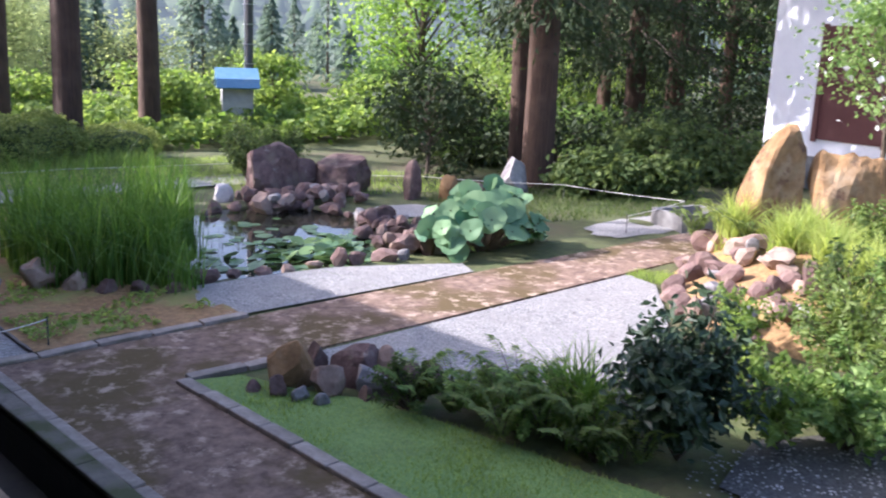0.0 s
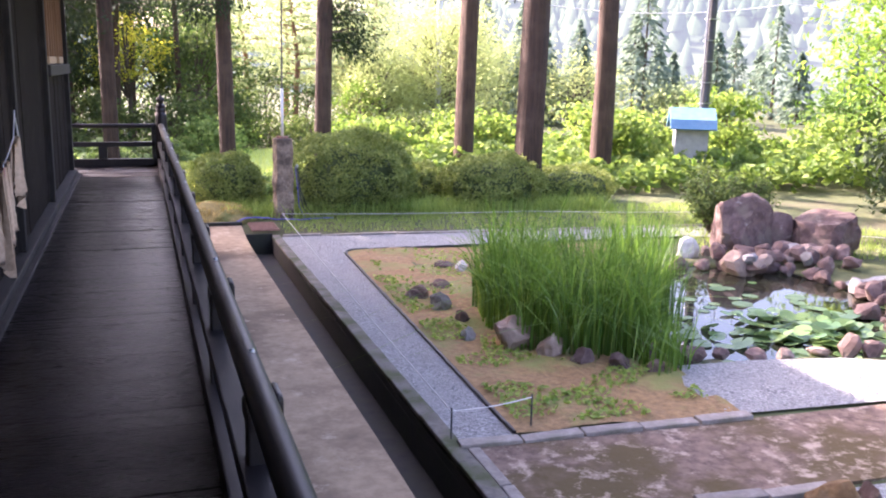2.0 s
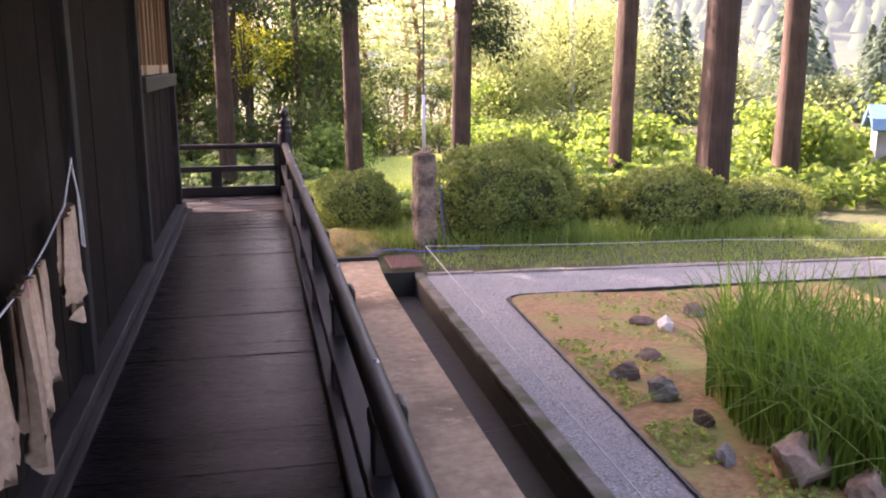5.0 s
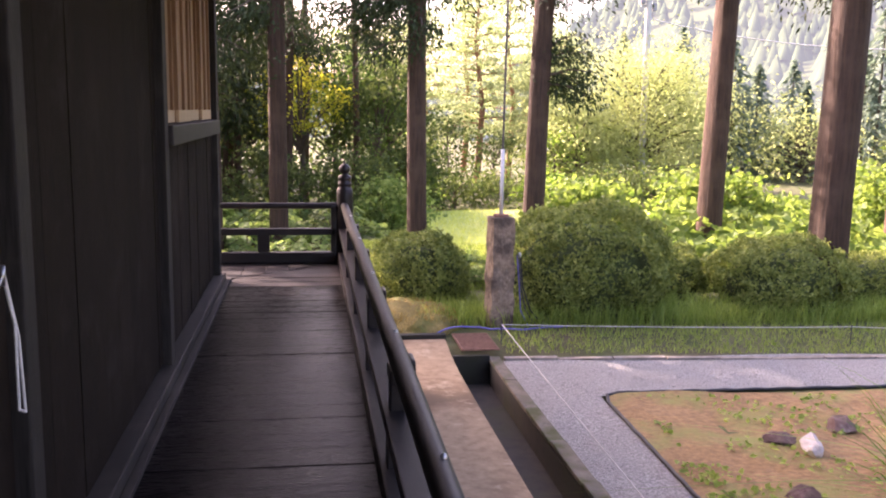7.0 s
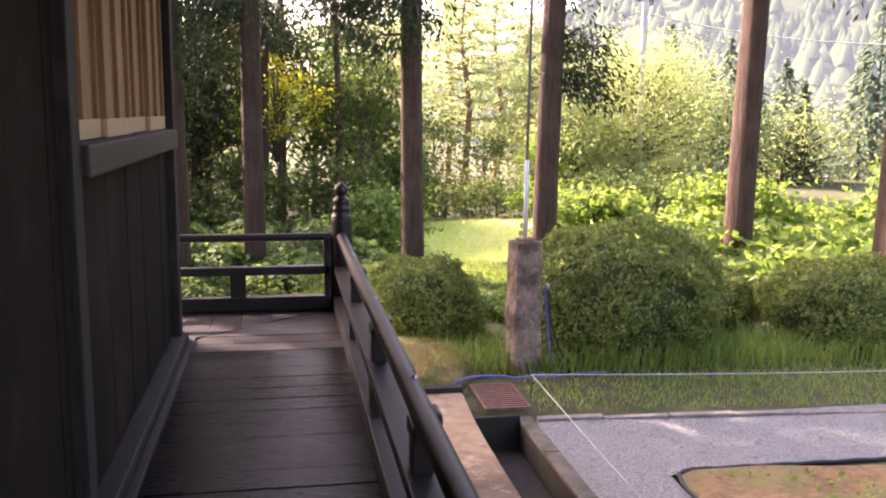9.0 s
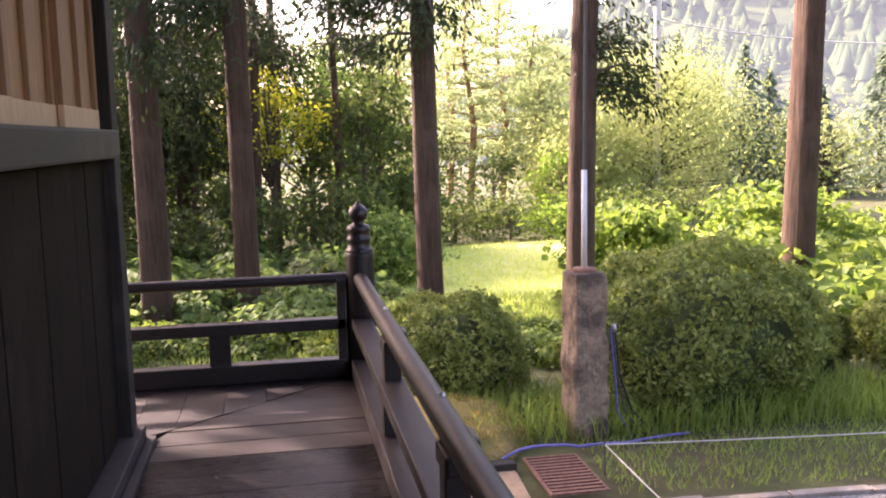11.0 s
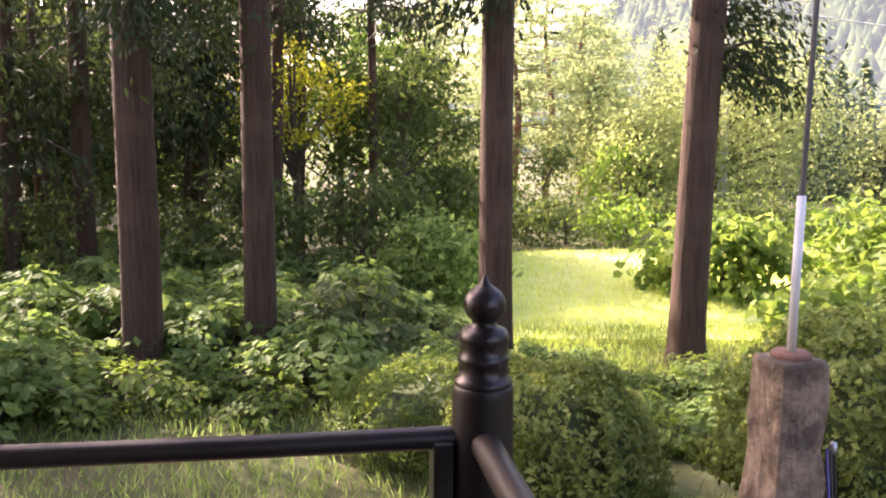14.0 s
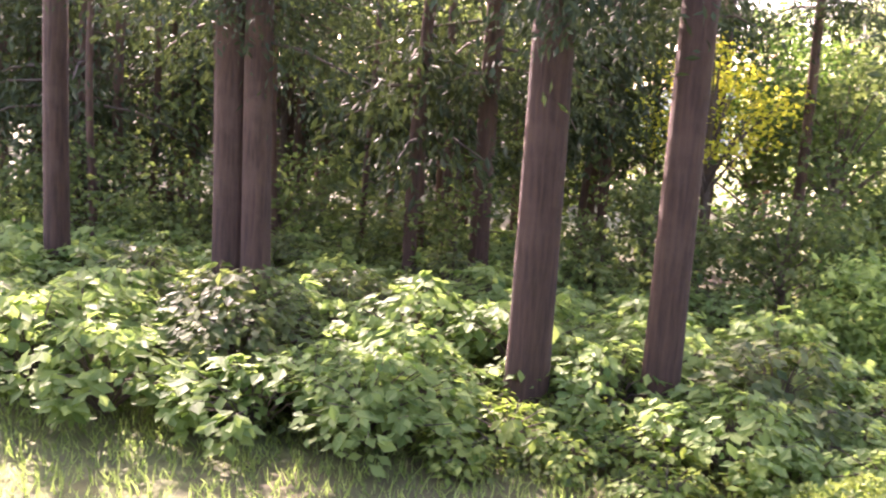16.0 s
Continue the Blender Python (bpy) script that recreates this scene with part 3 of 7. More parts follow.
# black edging between gravel and soil
pts = [(2.54, 10.85), (2.60, 12.5), (2.69, 14.5), (2.78, 16.8), (2.86, 18.75), (2.93, 19.0), (3.1, 19.08), (5.5, 19.03), (9.5, 18.9)]
g = Geo()
for (x0, y0), (x1, y1) in zip(pts[:-1], pts[1:]):
    n = max(2, int(math.hypot(x1 - x0, y1 - y0) / 0.12))
    u = np.linspace(0, 1, n)
    px, py = x0 + (x1 - x0) * u, y0 + (y1 - y0) * u
    g.tube(np.column_stack([px, py, gz(px, py) + 0.024 + 0.005 * np.sin(np.arange(n) * 2.1)]), np.full(n, 0.019), 6)
tagged(new("path_edging", g.mesh("path_edging", M_BLACKPLASTIC)), "black plastic edging along the gravel path", kind="structure")

# ---- veranda and building ----
END_Y, CORNER_Y, WALL_X = 19.98, 18.92, -1.30
veranda = tagged(new("veranda_floor"), "dark worn veranda floor of cross-laid boards", kind="structure")


def mitre_board(name, corners, ztop, parent, mat=None):
    """One floor board from its four corners in plan."""
    bm = bmesh.new()
    tip = RNG.uniform(-0.0022, 0.0022)
    top = [bm.verts.new((x, y, ztop + (tip if k in (0, 1) else -tip))) for k, (x, y) in enumerate(corners)]
    bot = [bm.verts.new((x, y, ztop - 0.045)) for x, y in corners]
    bm.faces.new(top)
    bm.faces.new(bot[::-1])
    for a in range(4):
        b = (a + 1) % 4
        bm.faces.new((top[a], bot[a], bot[b], top[b]))
    bmesh.ops.recalc_face_normals(bm, faces=bm.faces[:])
    bmesh.ops.bevel(bm, geom=[e for e in bm.edges if all(v in top for v in e.verts)], offset=0.0025, segments=1, affect="EDGES")
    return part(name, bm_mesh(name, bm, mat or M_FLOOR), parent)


XI, XO = -1.22, 0.13


def seam(x):
    """The mitre runs from the building's corner to the outer corner."""
    return CORNER_Y + 0.06 + (x - XI) * (END_Y + 0.13 - CORNER_Y - 0.06) / (XO - XI)


y = -3.0
while y < 20.0:
    w = 0.232 + RNG.uniform(-0.012, 0.012)
    y1 = y + w - 0.0015
    xa, xb = XI, XI
    if y > CORNER_Y + 0.06:
        xa = XI + (y - CORNER_Y - 0.06) / (END_Y + 0.13 - CORNER_Y - 0.06) * (XO - XI) + 0.004
    if y1 > CORNER_Y + 0.06:
        xb = XI + (y1 - CORNER_Y - 0.06) / (END_Y + 0.13 - CORNER_Y - 0.06) * (XO - XI) + 0.004
    if min(xa, xb) < XO - 0.05:
        mitre_board("floor_board", [(xa, y), (XO, y), (XO, y1), (min(xb, XO - 0.01), y1)], RNG.uniform(-0.004, 0.0), veranda, M_PALEFLOOR if y > 18.4 + 0.5 * math.sin(y * 9.0) else None)
    y += w
x = XO - 0.02
while x > -7:
    w = 0.235 + RNG.uniform(-0.012, 0.012)
    x1 = x - w + 0.003
    ya = seam(x) + 0.004 if x > XI else CORNER_Y + 0.02
    yb = seam(x1) + 0.004 if x1 > XI else CORNER_Y + 0.02
    if END_Y + 0.13 - min(ya, yb) > 0.06:
        mitre_board("floor_board", [(x1, yb), (x, min(ya, END_Y + 0.12)), (x, END_Y + 0.13), (x1, END_Y + 0.13)], RNG.uniform(-0.002, 0.004), veranda, M_PALEFLOOR)
    x -= w
# underlay below the joints
under = box_mesh("subfloor", -1.21, 0.11, -2.9, END_Y + 0.11, -0.075, -0.05, M_RAIL)
tagged(new("floor_underlay", under), "black timber underlay beneath the floor boards", kind="structure")
# joists, beam under the edge and stub posts down to the walk
bm = bmesh.new()
add_box(bm, 0.02, 0.12, -3, END_Y + 0.12, -0.22, -0.052, 0.008)
add_box(bm, -7, 0.02, END_Y + 0.02, END_Y + 0.12, -0.22, -0.052, 0.008)
for y in np.arange(-2.4, 20.2, 1.59):
    add_box(bm, 0.01, 0.13, y - 0.06, y + 0.06, -1.30, -0.22)
    add_box(bm, -1.3, 0.02, y - 0.05, y + 0.05, -0.17, -0.052)
tagged(new("veranda_frame", bm_mesh("veranda_frame", bm, M_RAIL)), "dark beams and stub posts carrying the veranda", kind="structure")

# walls: boarded panels between posts, set back from them
def wall_box(name, x0, x1, y0, y1, z0, z1, mat, label, bevel=0.0):
    return tagged(new(name, box_mesh(name, x0, x1, y0, y1, z0, z1, mat, bevel)), label, kind="structure")


ROOF_Z = 3.6
TOP = 3.4
wall = tagged(new("wall_east"), "dark weathered timber wall of vertical boards", kind="structure")
WIN0, WIN1, WINZ0, WINZ1 = 15.80, 18.72, 1.64, 3.0
part("panel_body", box_mesh("panel_body", WALL_X - 0.16, WALL_X - 0.035, -3.0, 15.55, -1.3, TOP, M_WALL), wall)
part("panel_body", box_mesh("panel_body", WALL_X - 0.16, WALL_X - 0.035, 15.55, CORNER_Y - 0.1, -1.3, 1.50, M_WALL), wall)
part("panel_body", box_mesh("panel_body", WALL_X - 0.16, WALL_X - 0.035, 15.55, CORNER_Y - 0.1, WINZ1, TOP, M_WALL), wall)
y = -3.0
while y < CORNER_Y - 0.15:
    w = RNG.uniform(0.20, 0.34)
    zt = 1.49 if 15.6 < y else TOP
    part("wall_board", box_mesh("wall_board", WALL_X - 0.035, WALL_X - 0.012 + RNG.uniform(-0.0025, 0.0025), y + 0.0008, min(y + w, CORNER_Y - 0.1) - 0.0008, 0.10, zt, M_WALL, 0.0015), wall)
    y += w
for n, (y0, w) in enumerate(((-0.6, 0.13), (3.0, 0.13), (6.2, 0.13), (9.4, 0.13), (12.66, 0.13), (15.60, 0.15), (18.84, 0.16))):
    wall_box("wall_post_%d" % (n + 1), WALL_X - 0.06, WALL_X + 0.045, y0 - w / 2, y0 + w / 2, -1.3, TOP, M_POST, "weathered grey timber post", 0.008)
wall_box("wall_north", -9.0, WALL_X - 0.06, CORNER_Y - 0.14, CORNER_Y - 0.02, -1.3, TOP, M_WALL, "timber end wall of the building")
wall_box("wall_west", -9.1, -9.0, -3, CORNER_Y, -1.3, TOP, M_WALL, "far wall of the building")
wall_box("wall_south", -9.1, 0.2, -3.2, -3.05, -1.3, TOP, M_WALL, "wall behind the veranda")
tagged(new("ceiling", box_mesh("ceiling", -9.0, WALL_X, -3, CORNER_Y - 0.1, TOP, TOP + 0.08, M_ROOFIN)), "timber ceiling", kind="structure")
# base beam with a lower step
wall_box("baseboard", WALL_X - 0.03, -1.215, -3, CORNER_Y + 0.02, -0.03, 0.085, M_SILL, "worn timber ground beam along the wall", 0.010)
wall_box("baseboard_step", -1.213, -1.165, -3, CORNER_Y + 0.03, -0.03, 0.022, M_SILL, "low worn timber strip beside the floor", 0.006)
wall_box("trim", WALL_X - 0.05, WALL_X + 0.03, -3, CORNER_Y, 3.05, 3.25, M_POST, "timber lintel beam", 0.01)
# window with pale wooden sliding shutters
win = tagged(new("window_1"), "window with pale wooden sliding shutters above a weathered sill", kind="structure")
part("sill", box_mesh("sill", WALL_X - 0.06, WALL_X + 0.075, 15.68, 18.76, 1.50, 1.635, M_SILL, 0.012), win, label="grey weathered projecting sill")
npan = 4
pw = (WIN1 - WIN0) / npan
for k in range(npan):
    y0 = WIN0 + k * pw
    off = 0.0 if k % 2 == 0 else 0.03
    xf = WALL_X - 0.055 + off
    part("shutter_panel", box_mesh("shutter_panel", xf - 0.012, xf - 0.004, y0, y0 + pw, WINZ0, WINZ1, M_PANE), win)
    bm = bmesh.new()
    for a, b in ((y0, y0 + 0.05), (y0 + pw - 0.05, y0 + pw), (y0 + pw / 2 - 0.016, y0 + pw / 2 + 0.016)):
        add_box(bm, xf - 0.004, xf + 0.018, a, b, WINZ0 + 0.09, WINZ1, 0.003)
    part("shutter_frame", bm_mesh("shutter_frame", bm, M_STILE), win)
    part("bottom_rail", box_mesh("bottom_rail", xf - 0.004, xf + 0.020, y0, y0 + pw, WINZ0, WINZ0 + 0.09, M_FRAME, 0.003), win, label="pale wooden bottom rail")

# roof with deep eaves
bm = bmesh.new()
vs = []
for x, z in ((-9.9, 3.9), (-4.0, 6.0), (1.3, 3.26), (1.3, 3.40), (-4.0, 6.25), (-9.9, 4.1)):
    vs.append((bm.verts.new((x, -4.2, z)), bm.verts.new((x, 20.35, z))))
for a in range(6):
    b = (a + 1) % 6
    bm.faces.new((vs[a][0], vs[a][1], vs[b][1], vs[b][0]))
bm.faces.new([v[0] for v in vs][::-1])
bm.faces.new([v[1] for v in vs])
bmesh.ops.recalc_face_normals(bm, faces=bm.faces[:])
for y in np.arange(-4, 20.3, 0.45):
    m = Matrix.Translation((-1.2, y, 4.05)) @ pose(0, 0, 0, 0, 27.3, 0)
    add_box(bm, -0.6, 2.6, -0.04, 0.04, 0.30, 0.42, 0, m)
tagged(new("roof", bm_mesh("roof", bm, M_ROOFIN)), "wide timber eaves over the veranda", kind="structure")
# added boards, out of view, that keep sun from passing under the floor
wall_box("skirt_north", -7.0, 0.0, END_Y - 0.10, END_Y - 0.02, -1.35, -0.23, M_WALL, "unseen dark boards added to stop sun under the veranda end")
wall_box("gable", -8.9, -1.2, CORNER_Y - 0.14, CORNER_Y - 0.02, TOP, 5.2, M_WALL, "gable wall above the end")

# railing along the veranda
POSTS_Y = [END_Y - 1.59 * k for k in range(1, 15)]
rail = thing("veranda_railing", pose(0, 0, 0), "long black wooden railing along the veranda edge", "railing")
g = Geo()
yy = np.arange(-3.0, END_Y - 0.02, 0.6)
yy = np.append(yy, END_Y - 0.03)
sagz = 0.655 + 0.004 * np.sin(yy * 2.0)
g.tube(np.column_stack([np.full(len(yy), 0.03), yy, sagz]), np.full(len(yy), 0.046), 16)
part("handrail", g.mesh("handrail", M_RAIL), rail, label="round smooth dark handrail")
part("middle_rail", box_mesh("middle_rail", -0.035, 0.095, -3, END_Y - 0.06, 0.335, 0.400, M_RAIL, 0.008), rail)
part("bottom_rail", box_mesh("bottom_rail", -0.045, 0.105, -3, END_Y - 0.06, 0.004, 0.125, M_RAIL, 0.01), rail)
strut = box_mesh("strut", -0.045, 0.045, -0.055, 0.055, 0.12, 0.34, M_RAIL, 0.006)
bm = bmesh.new()
add_box(bm, -0.04, 0.055, -0.09, 0.09, 0.53, 0.60, 0.012)
add_box(bm, -0.035, 0.05, -0.05, 0.05, 0.39, 0.54, 0.008)
add_box(bm, 0.045, 0.082, -0.075, 0.075, 0.50, 0.645, 0.022)
bearing = bm_mesh("bearing_block", bm, M_RAIL)
stud = lathe("stud", [(0.0, 0.012), (0.008, 0.010), (0.012, 0.004), (0.012, -0.004)], M_STEEL, 10)
for y in POSTS_Y:
    if y > -2.8:
        part("strut", strut, rail, pose(0.03, y, 0))
        part("bearing_block", bearing, rail, pose(0.03, y, 0))
        part("stud", stud, rail, pose(0.045, y + 0.24, 0.699), "small steel nail head")
# end railing
rail2 = thing("veranda_railing", pose(0, 0, 0), "black wooden railing across the veranda end", "railing")
g = Geo()
xx = np.linspace(-6.5, -0.02, 12)
g.tube(np.column_stack([xx, np.full(12, END_Y), 0.662 + 0.004 * np.sin(xx * 2)]), np.full(12, 0.036), 14)
part("handrail", g.mesh("handrail", M_ENDRAIL), rail2)
part("middle_rail", box_mesh("middle_rail", -6.5, -0.07, END_Y - 0.05, END_Y + 0.05, 0.325, 0.400, M_ENDRAIL, 0.008), rail2)
part("bottom_rail", box_mesh("bottom_rail", -6.5, -0.07, END_Y - 0.055, END_Y + 0.055, 0.004, 0.128, M_ENDRAIL, 0.01), rail2)
for x in (-0.885, -2.6, -4.3, -6.0):
    part("strut", box_mesh("strut", x - 0.068, x + 0.068, END_Y - 0.035, END_Y + 0.035, 0.12, 0.33, M_ENDRAIL, 0.006), rail2)
part("end_post", box_mesh("end_post", -0.125, -0.062, END_Y - 0.05, END_Y + 0.05, 0.004, 0.66, M_ENDRAIL, 0.008), rail2)
# corner post with an onion cap
post = thing("corner_post", pose(0.035, END_Y, 0), "dark corner post with a bronze onion-shaped cap", "post")
part("shaft", lathe("shaft", [(0.0, 0.0), (0.098, 0.0), (0.098, 0.60), (0.094, 0.80), (0.094, 0.822), (0.088, 0.832), (0.0, 0.833)], M_RAIL), post)
part("cap", lathe("cap", [(0.0, 0.825), (0.088, 0.826), (0.09, 0.835), (0.09, 0.848), (0.079, 0.853), (0.077, 0.90), (0.081, 0.905), (0.081, 0.920), (0.076, 0.925), (0.074, 0.965), (0.078, 0.970), (0.077, 0.985), (0.068, 1.003), (0.045, 1.012), (0.037, 1.022), (0.040, 1.032), (0.054, 1.045),
                          (0.064, 1.066), (0.066, 1.085), (0.060, 1.106), (0.045, 1.124), (0.026, 1.137), (0.013, 1.148), (0.008, 1.162), (0.0, 1.172)], M_GIBOSHI, 40), post, label="glossy dark bronze onion cap")

# ---- washing line, brooms ----
HX = WALL_X + 0.05
line_pts = [(HX, 8.15, 1.15), (HX + 0.05, 9.05, 1.02), (HX + 0.05, 9.69, 0.94), (HX + 0.05, 10.41, 0.90), (HX + 0.05, 11.05, 0.94), (HX + 0.04, 11.54, 1.01), (HX + 0.03, 12.0, 1.10), (HX, 12.40, 1.26)]
lu = np.array(line_pts)
cord = thing("washing_line", pose(HX, 12.40, 1.26), "thin white washing line sagging along the wall", "washing line")
cord_local = lu - np.array([HX, 12.40, 1.26])
part("cord", cord_mesh("cord", cord_local, 0.005, M_ROPE), cord)
part("cord_end", cord_mesh("cord_end", [(0, 0, 0), (0.01, 0.05, -0.16), (0.015, 0.03, -0.42), (0.02, 0.07, -0.44), (0.012, 0.07, -0.2), (0, 0.0, 0.02)], 0.005, M_ROPE), cord)
part("hook", lathe("hook", [(0, 0.03), (0.008, 0.03), (0.008, -0.03), (0, -0.03)], M_STEEL, 8), cord)


def rag(y, width, length, seed):
    """A limp rag folded over the line."""
    r = np.random.default_rng(seed)
    z = float(np.interp(y, lu[:, 1], lu[:, 2]))
    nu, nv = 12, 14
    u, v = np.meshgrid(np.linspace(-0.5, 0.5, nu), np.linspace(0, 1, nv), indexing="ij")
    narrow = 1 - 0.25 * v * r.uniform(0.2, 1.4)
    hem = length * (v * (1 + 0.16 * np.sin(u * 7 + seed) * v + 0.10 * u * r.normal()))
    px = 0.03 * np.sin(u * r.uniform(14, 22) + seed) * (0.35 + v) + 0.012 * r.normal(size=u.shape) * v * 0.3
    py = u * width * narrow + 0.02 * np.sin(v * 5 + seed)
    slope = float(np.interp(y + 0.1, lu[:, 1], lu[:, 2]) - np.interp(y - 0.1, lu[:, 1], lu[:, 2])) / 0.2
    vv = np.stack([px, py, -hem + u * width * slope * (1 - v * 0.4)], -1).reshape(-1, 3)
    back = vv * [0.6, 0.92, r.uniform(0.55, 0.85)] + [-0.035, 0, 0]
    i, j = np.meshgrid(np.arange(nu - 1), np.arange(nv - 1), indexing="ij")
    f = np.stack([i * nv + j, (i + 1) * nv + j, (i + 1) * nv + j + 1, i * nv + j + 1], -1).reshape(-1, 4)
    top = np.stack([np.arange(nu - 1) * nv, (np.arange(nu - 1) + 1) * nv, (np.arange(nu - 1) + 1) * nv + nu * nv, np.arange(nu - 1) * nv + nu * nv], -1)
    me = np_mesh("rag", np.concatenate([vv, back]), np.concatenate([f, f + nu * nv, top]), M_CLOTH, smooth=True)
    ob = new("rag", me)
    ob.matrix_world = pose(HX + 0.065, y, z + 0.004)
    return tagged(ob, "limp pinkish-beige cotton rag hung over a line", "rag", "rags on the line", "thing")


for n, (y, w, l) in enumerate(((9.30, 0.22, 0.46), (9.56, 0.20, 0.52), (9.80, 0.15, 0.44), (9.98, 0.15, 0.58), (10.18, 0.13, 0.46), (10.38, 0.15, 0.56), (10.56, 0.11, 0.40), (10.74, 0.13, 0.44), (11.16, 0.11, 0.60), (11.30, 0.10, 0.50), (11.46, 0.12, 0.44), (12.08, 0.20, 0.46))):
    rag(y - 0.15, w, l, n + 3)
peg = box_mesh("peg", -0.006, 0.006, -0.008, 0.008, -0.03, 0.035, M_PINKRUBBER, 0.002)
for y in (10.28, 10.55, 11.05):
    ob = new("clothes_peg", peg)
    ob.matrix_world = pose(HX + 0.075, y, float(np.interp(y, lu[:, 1], lu[:, 2])))
    tagged(ob, "small orange clothes peg on the line", "clothes peg", "clothes pegs", "thing")


def leaning_pole(name, foot, top, radius, mat, label, head=None):
    ob = thing(name, pose(*foot), label, "broom")
    v = np.array(top) - np.array(foot)
    g = Geo()
    g.tube([v * u for u in (0.1, 0.4, 0.7, 1.0)], [radius] * 4, 10)
    part("handle", g.mesh("handle", mat), ob)
    if head:
        bm = bmesh.new()
        for k in range(8):
            a = -0.9 + k * 0.12
            add_box(bm, -0.02, 0.02, 0.10 * k / 7 - 0.05, 0.10 * k / 7 - 0.02, 0.02 + 0.02 * math.cos(a * 3), 0.20, 0.004)
        part("head", bm_mesh("head", bm, head), ob)
    return ob


leaning_pole("mop", (-1.10, 9.02, 0.58), (-1.22, 9.08, 2.2), 0.016, M_BAMBOO, "mop with a yellow wooden handle and pink rubber head", M_PINKRUBBER)
leaning_pole("broom", (-1.14, 8.86, 0.56), (-1.23, 8.95, 2.1), 0.012, M_GREYMETAL, "broom with a grey metal handle beside the wall box", M_BLACKPLASTIC)
rack = thing("wall_box", pose(WALL_X + 0.0, 8.72, 0.36), "black wooden box fixed low on the wall", "box")
bm = bmesh.new()
add_box(bm, -0.01, 0.02, -0.40, 0.36, 0, 0.42, 0.004)
add_box(bm, 0.02, 0.24, -0.40, 0.36, 0, 0.03, 0.004)
add_box(bm, 0.22, 0.24, -0.40, 0.36, 0.03, 0.30, 0.004)
for a in (-0.40, 0.34):
    add_box(bm, 0.02, 0.22, a, a + 0.02, 0.03, 0.34, 0.004)
part("body", bm_mesh("body", bm, M_RAIL), rack)

# ---- garden stones ----
M_TAN = surface("tan_rock", (0.2125, 0.1438, 0.1063), (0.4125, 0.3063, 0.2375), 7, (0.3, 0.2125, 0.1625), 2.4, (0.48, 0.62), 0.95, 0.9, 0.03, vary=0.25, spec=0.25)
def stone(name, x, y, sx, sy, sz, seed, mat, label, group="", turn=0, sink=0.05, z=None, tilt=0, cuts=14, detail=3, keep=0.70, rough=0.07):
    ob = new(name, rock_mesh(name, sx, sy, sz + sink, seed, mat, cuts, detail, rough, keep))
    ob.matrix_world = pose(x, y, (float(gz(x, y)) if z is None else z) - sink, tilt, 0, turn)
    return tagged(ob, label, "rock", group, "thing")


stone("boulder", 9.70, 17.6, 1.5, 1.2, 0.98, 3, M_PURPLE, "large purple-brown boulder behind the pond", "boulders by the pond", 20, detail=4, keep=0.80)
stone("boulder", 11.05, 16.95, 1.45, 1.1, 0.80, 5, M_PURPLE, "large rounded purple-brown boulder behind the pond", "boulders by the pond", -15, detail=4, keep=0.86)
stone("boulder", 10.42, 17.45, 0.62, 0.6, 0.78, 8, M_PURPLE, "small reddish boulder between two large ones", "boulders by the pond", 40)
stone("boulder", 8.45, 17.3, 0.42, 0.36, 0.32, 11, M_WHITEROCK, "pale rounded rock on the pond bank", "boulders by the pond", 10, keep=0.95, cuts=6)
stone("standing_stone", 11.6, 15.5, 0.42, 0.36, 0.72, 13, M_PURPLE, "upright brown standing stone behind the pond", "standing stones", 12, keep=0.9)
stone("standing_stone", 12.0, 14.9, 0.50, 0.34, 0.50, 17, M_ORANGE, "pointed tan standing stone", "standing stones", -20)
stone("standing_stone", 12.75, 14.8, 0.55, 0.4, 0.32, 19, M_PURPLE, "low brown stone behind the pond", "standing stones", 33)
stone("standing_stone", 13.75, 14.7, 1.0, 0.7, 0.78, 23, M_GREYROCK, "grey peaked rock behind the pond", "standing stones", 5, cuts=12, keep=0.72)
stone("sandstone", 11.40, 8.15, 1.30, 1.05, 1.80, 29, M_ORANGE, "tall slanting orange sandstone boulder on the mound", "sandstone boulders", 35, z=-1.12, detail=4, cuts=8, tilt=9, keep=0.66, rough=0.06)
stone("sandstone", 11.95, 7.2, 1.30, 1.0, 1.92, 31, M_ORANGE, "upright split sandstone boulder on the mound", "sandstone boulders", -25, z=-1.12, detail=4, cuts=8, tilt=-4, keep=0.68, rough=0.06)
stone("sandstone", 11.3, 7.5, 0.7, 0.5, 0.25, 37, M_ORANGE, "low flat sandstone at the boulders' foot", "sandstone boulders", 5, z=-0.72)
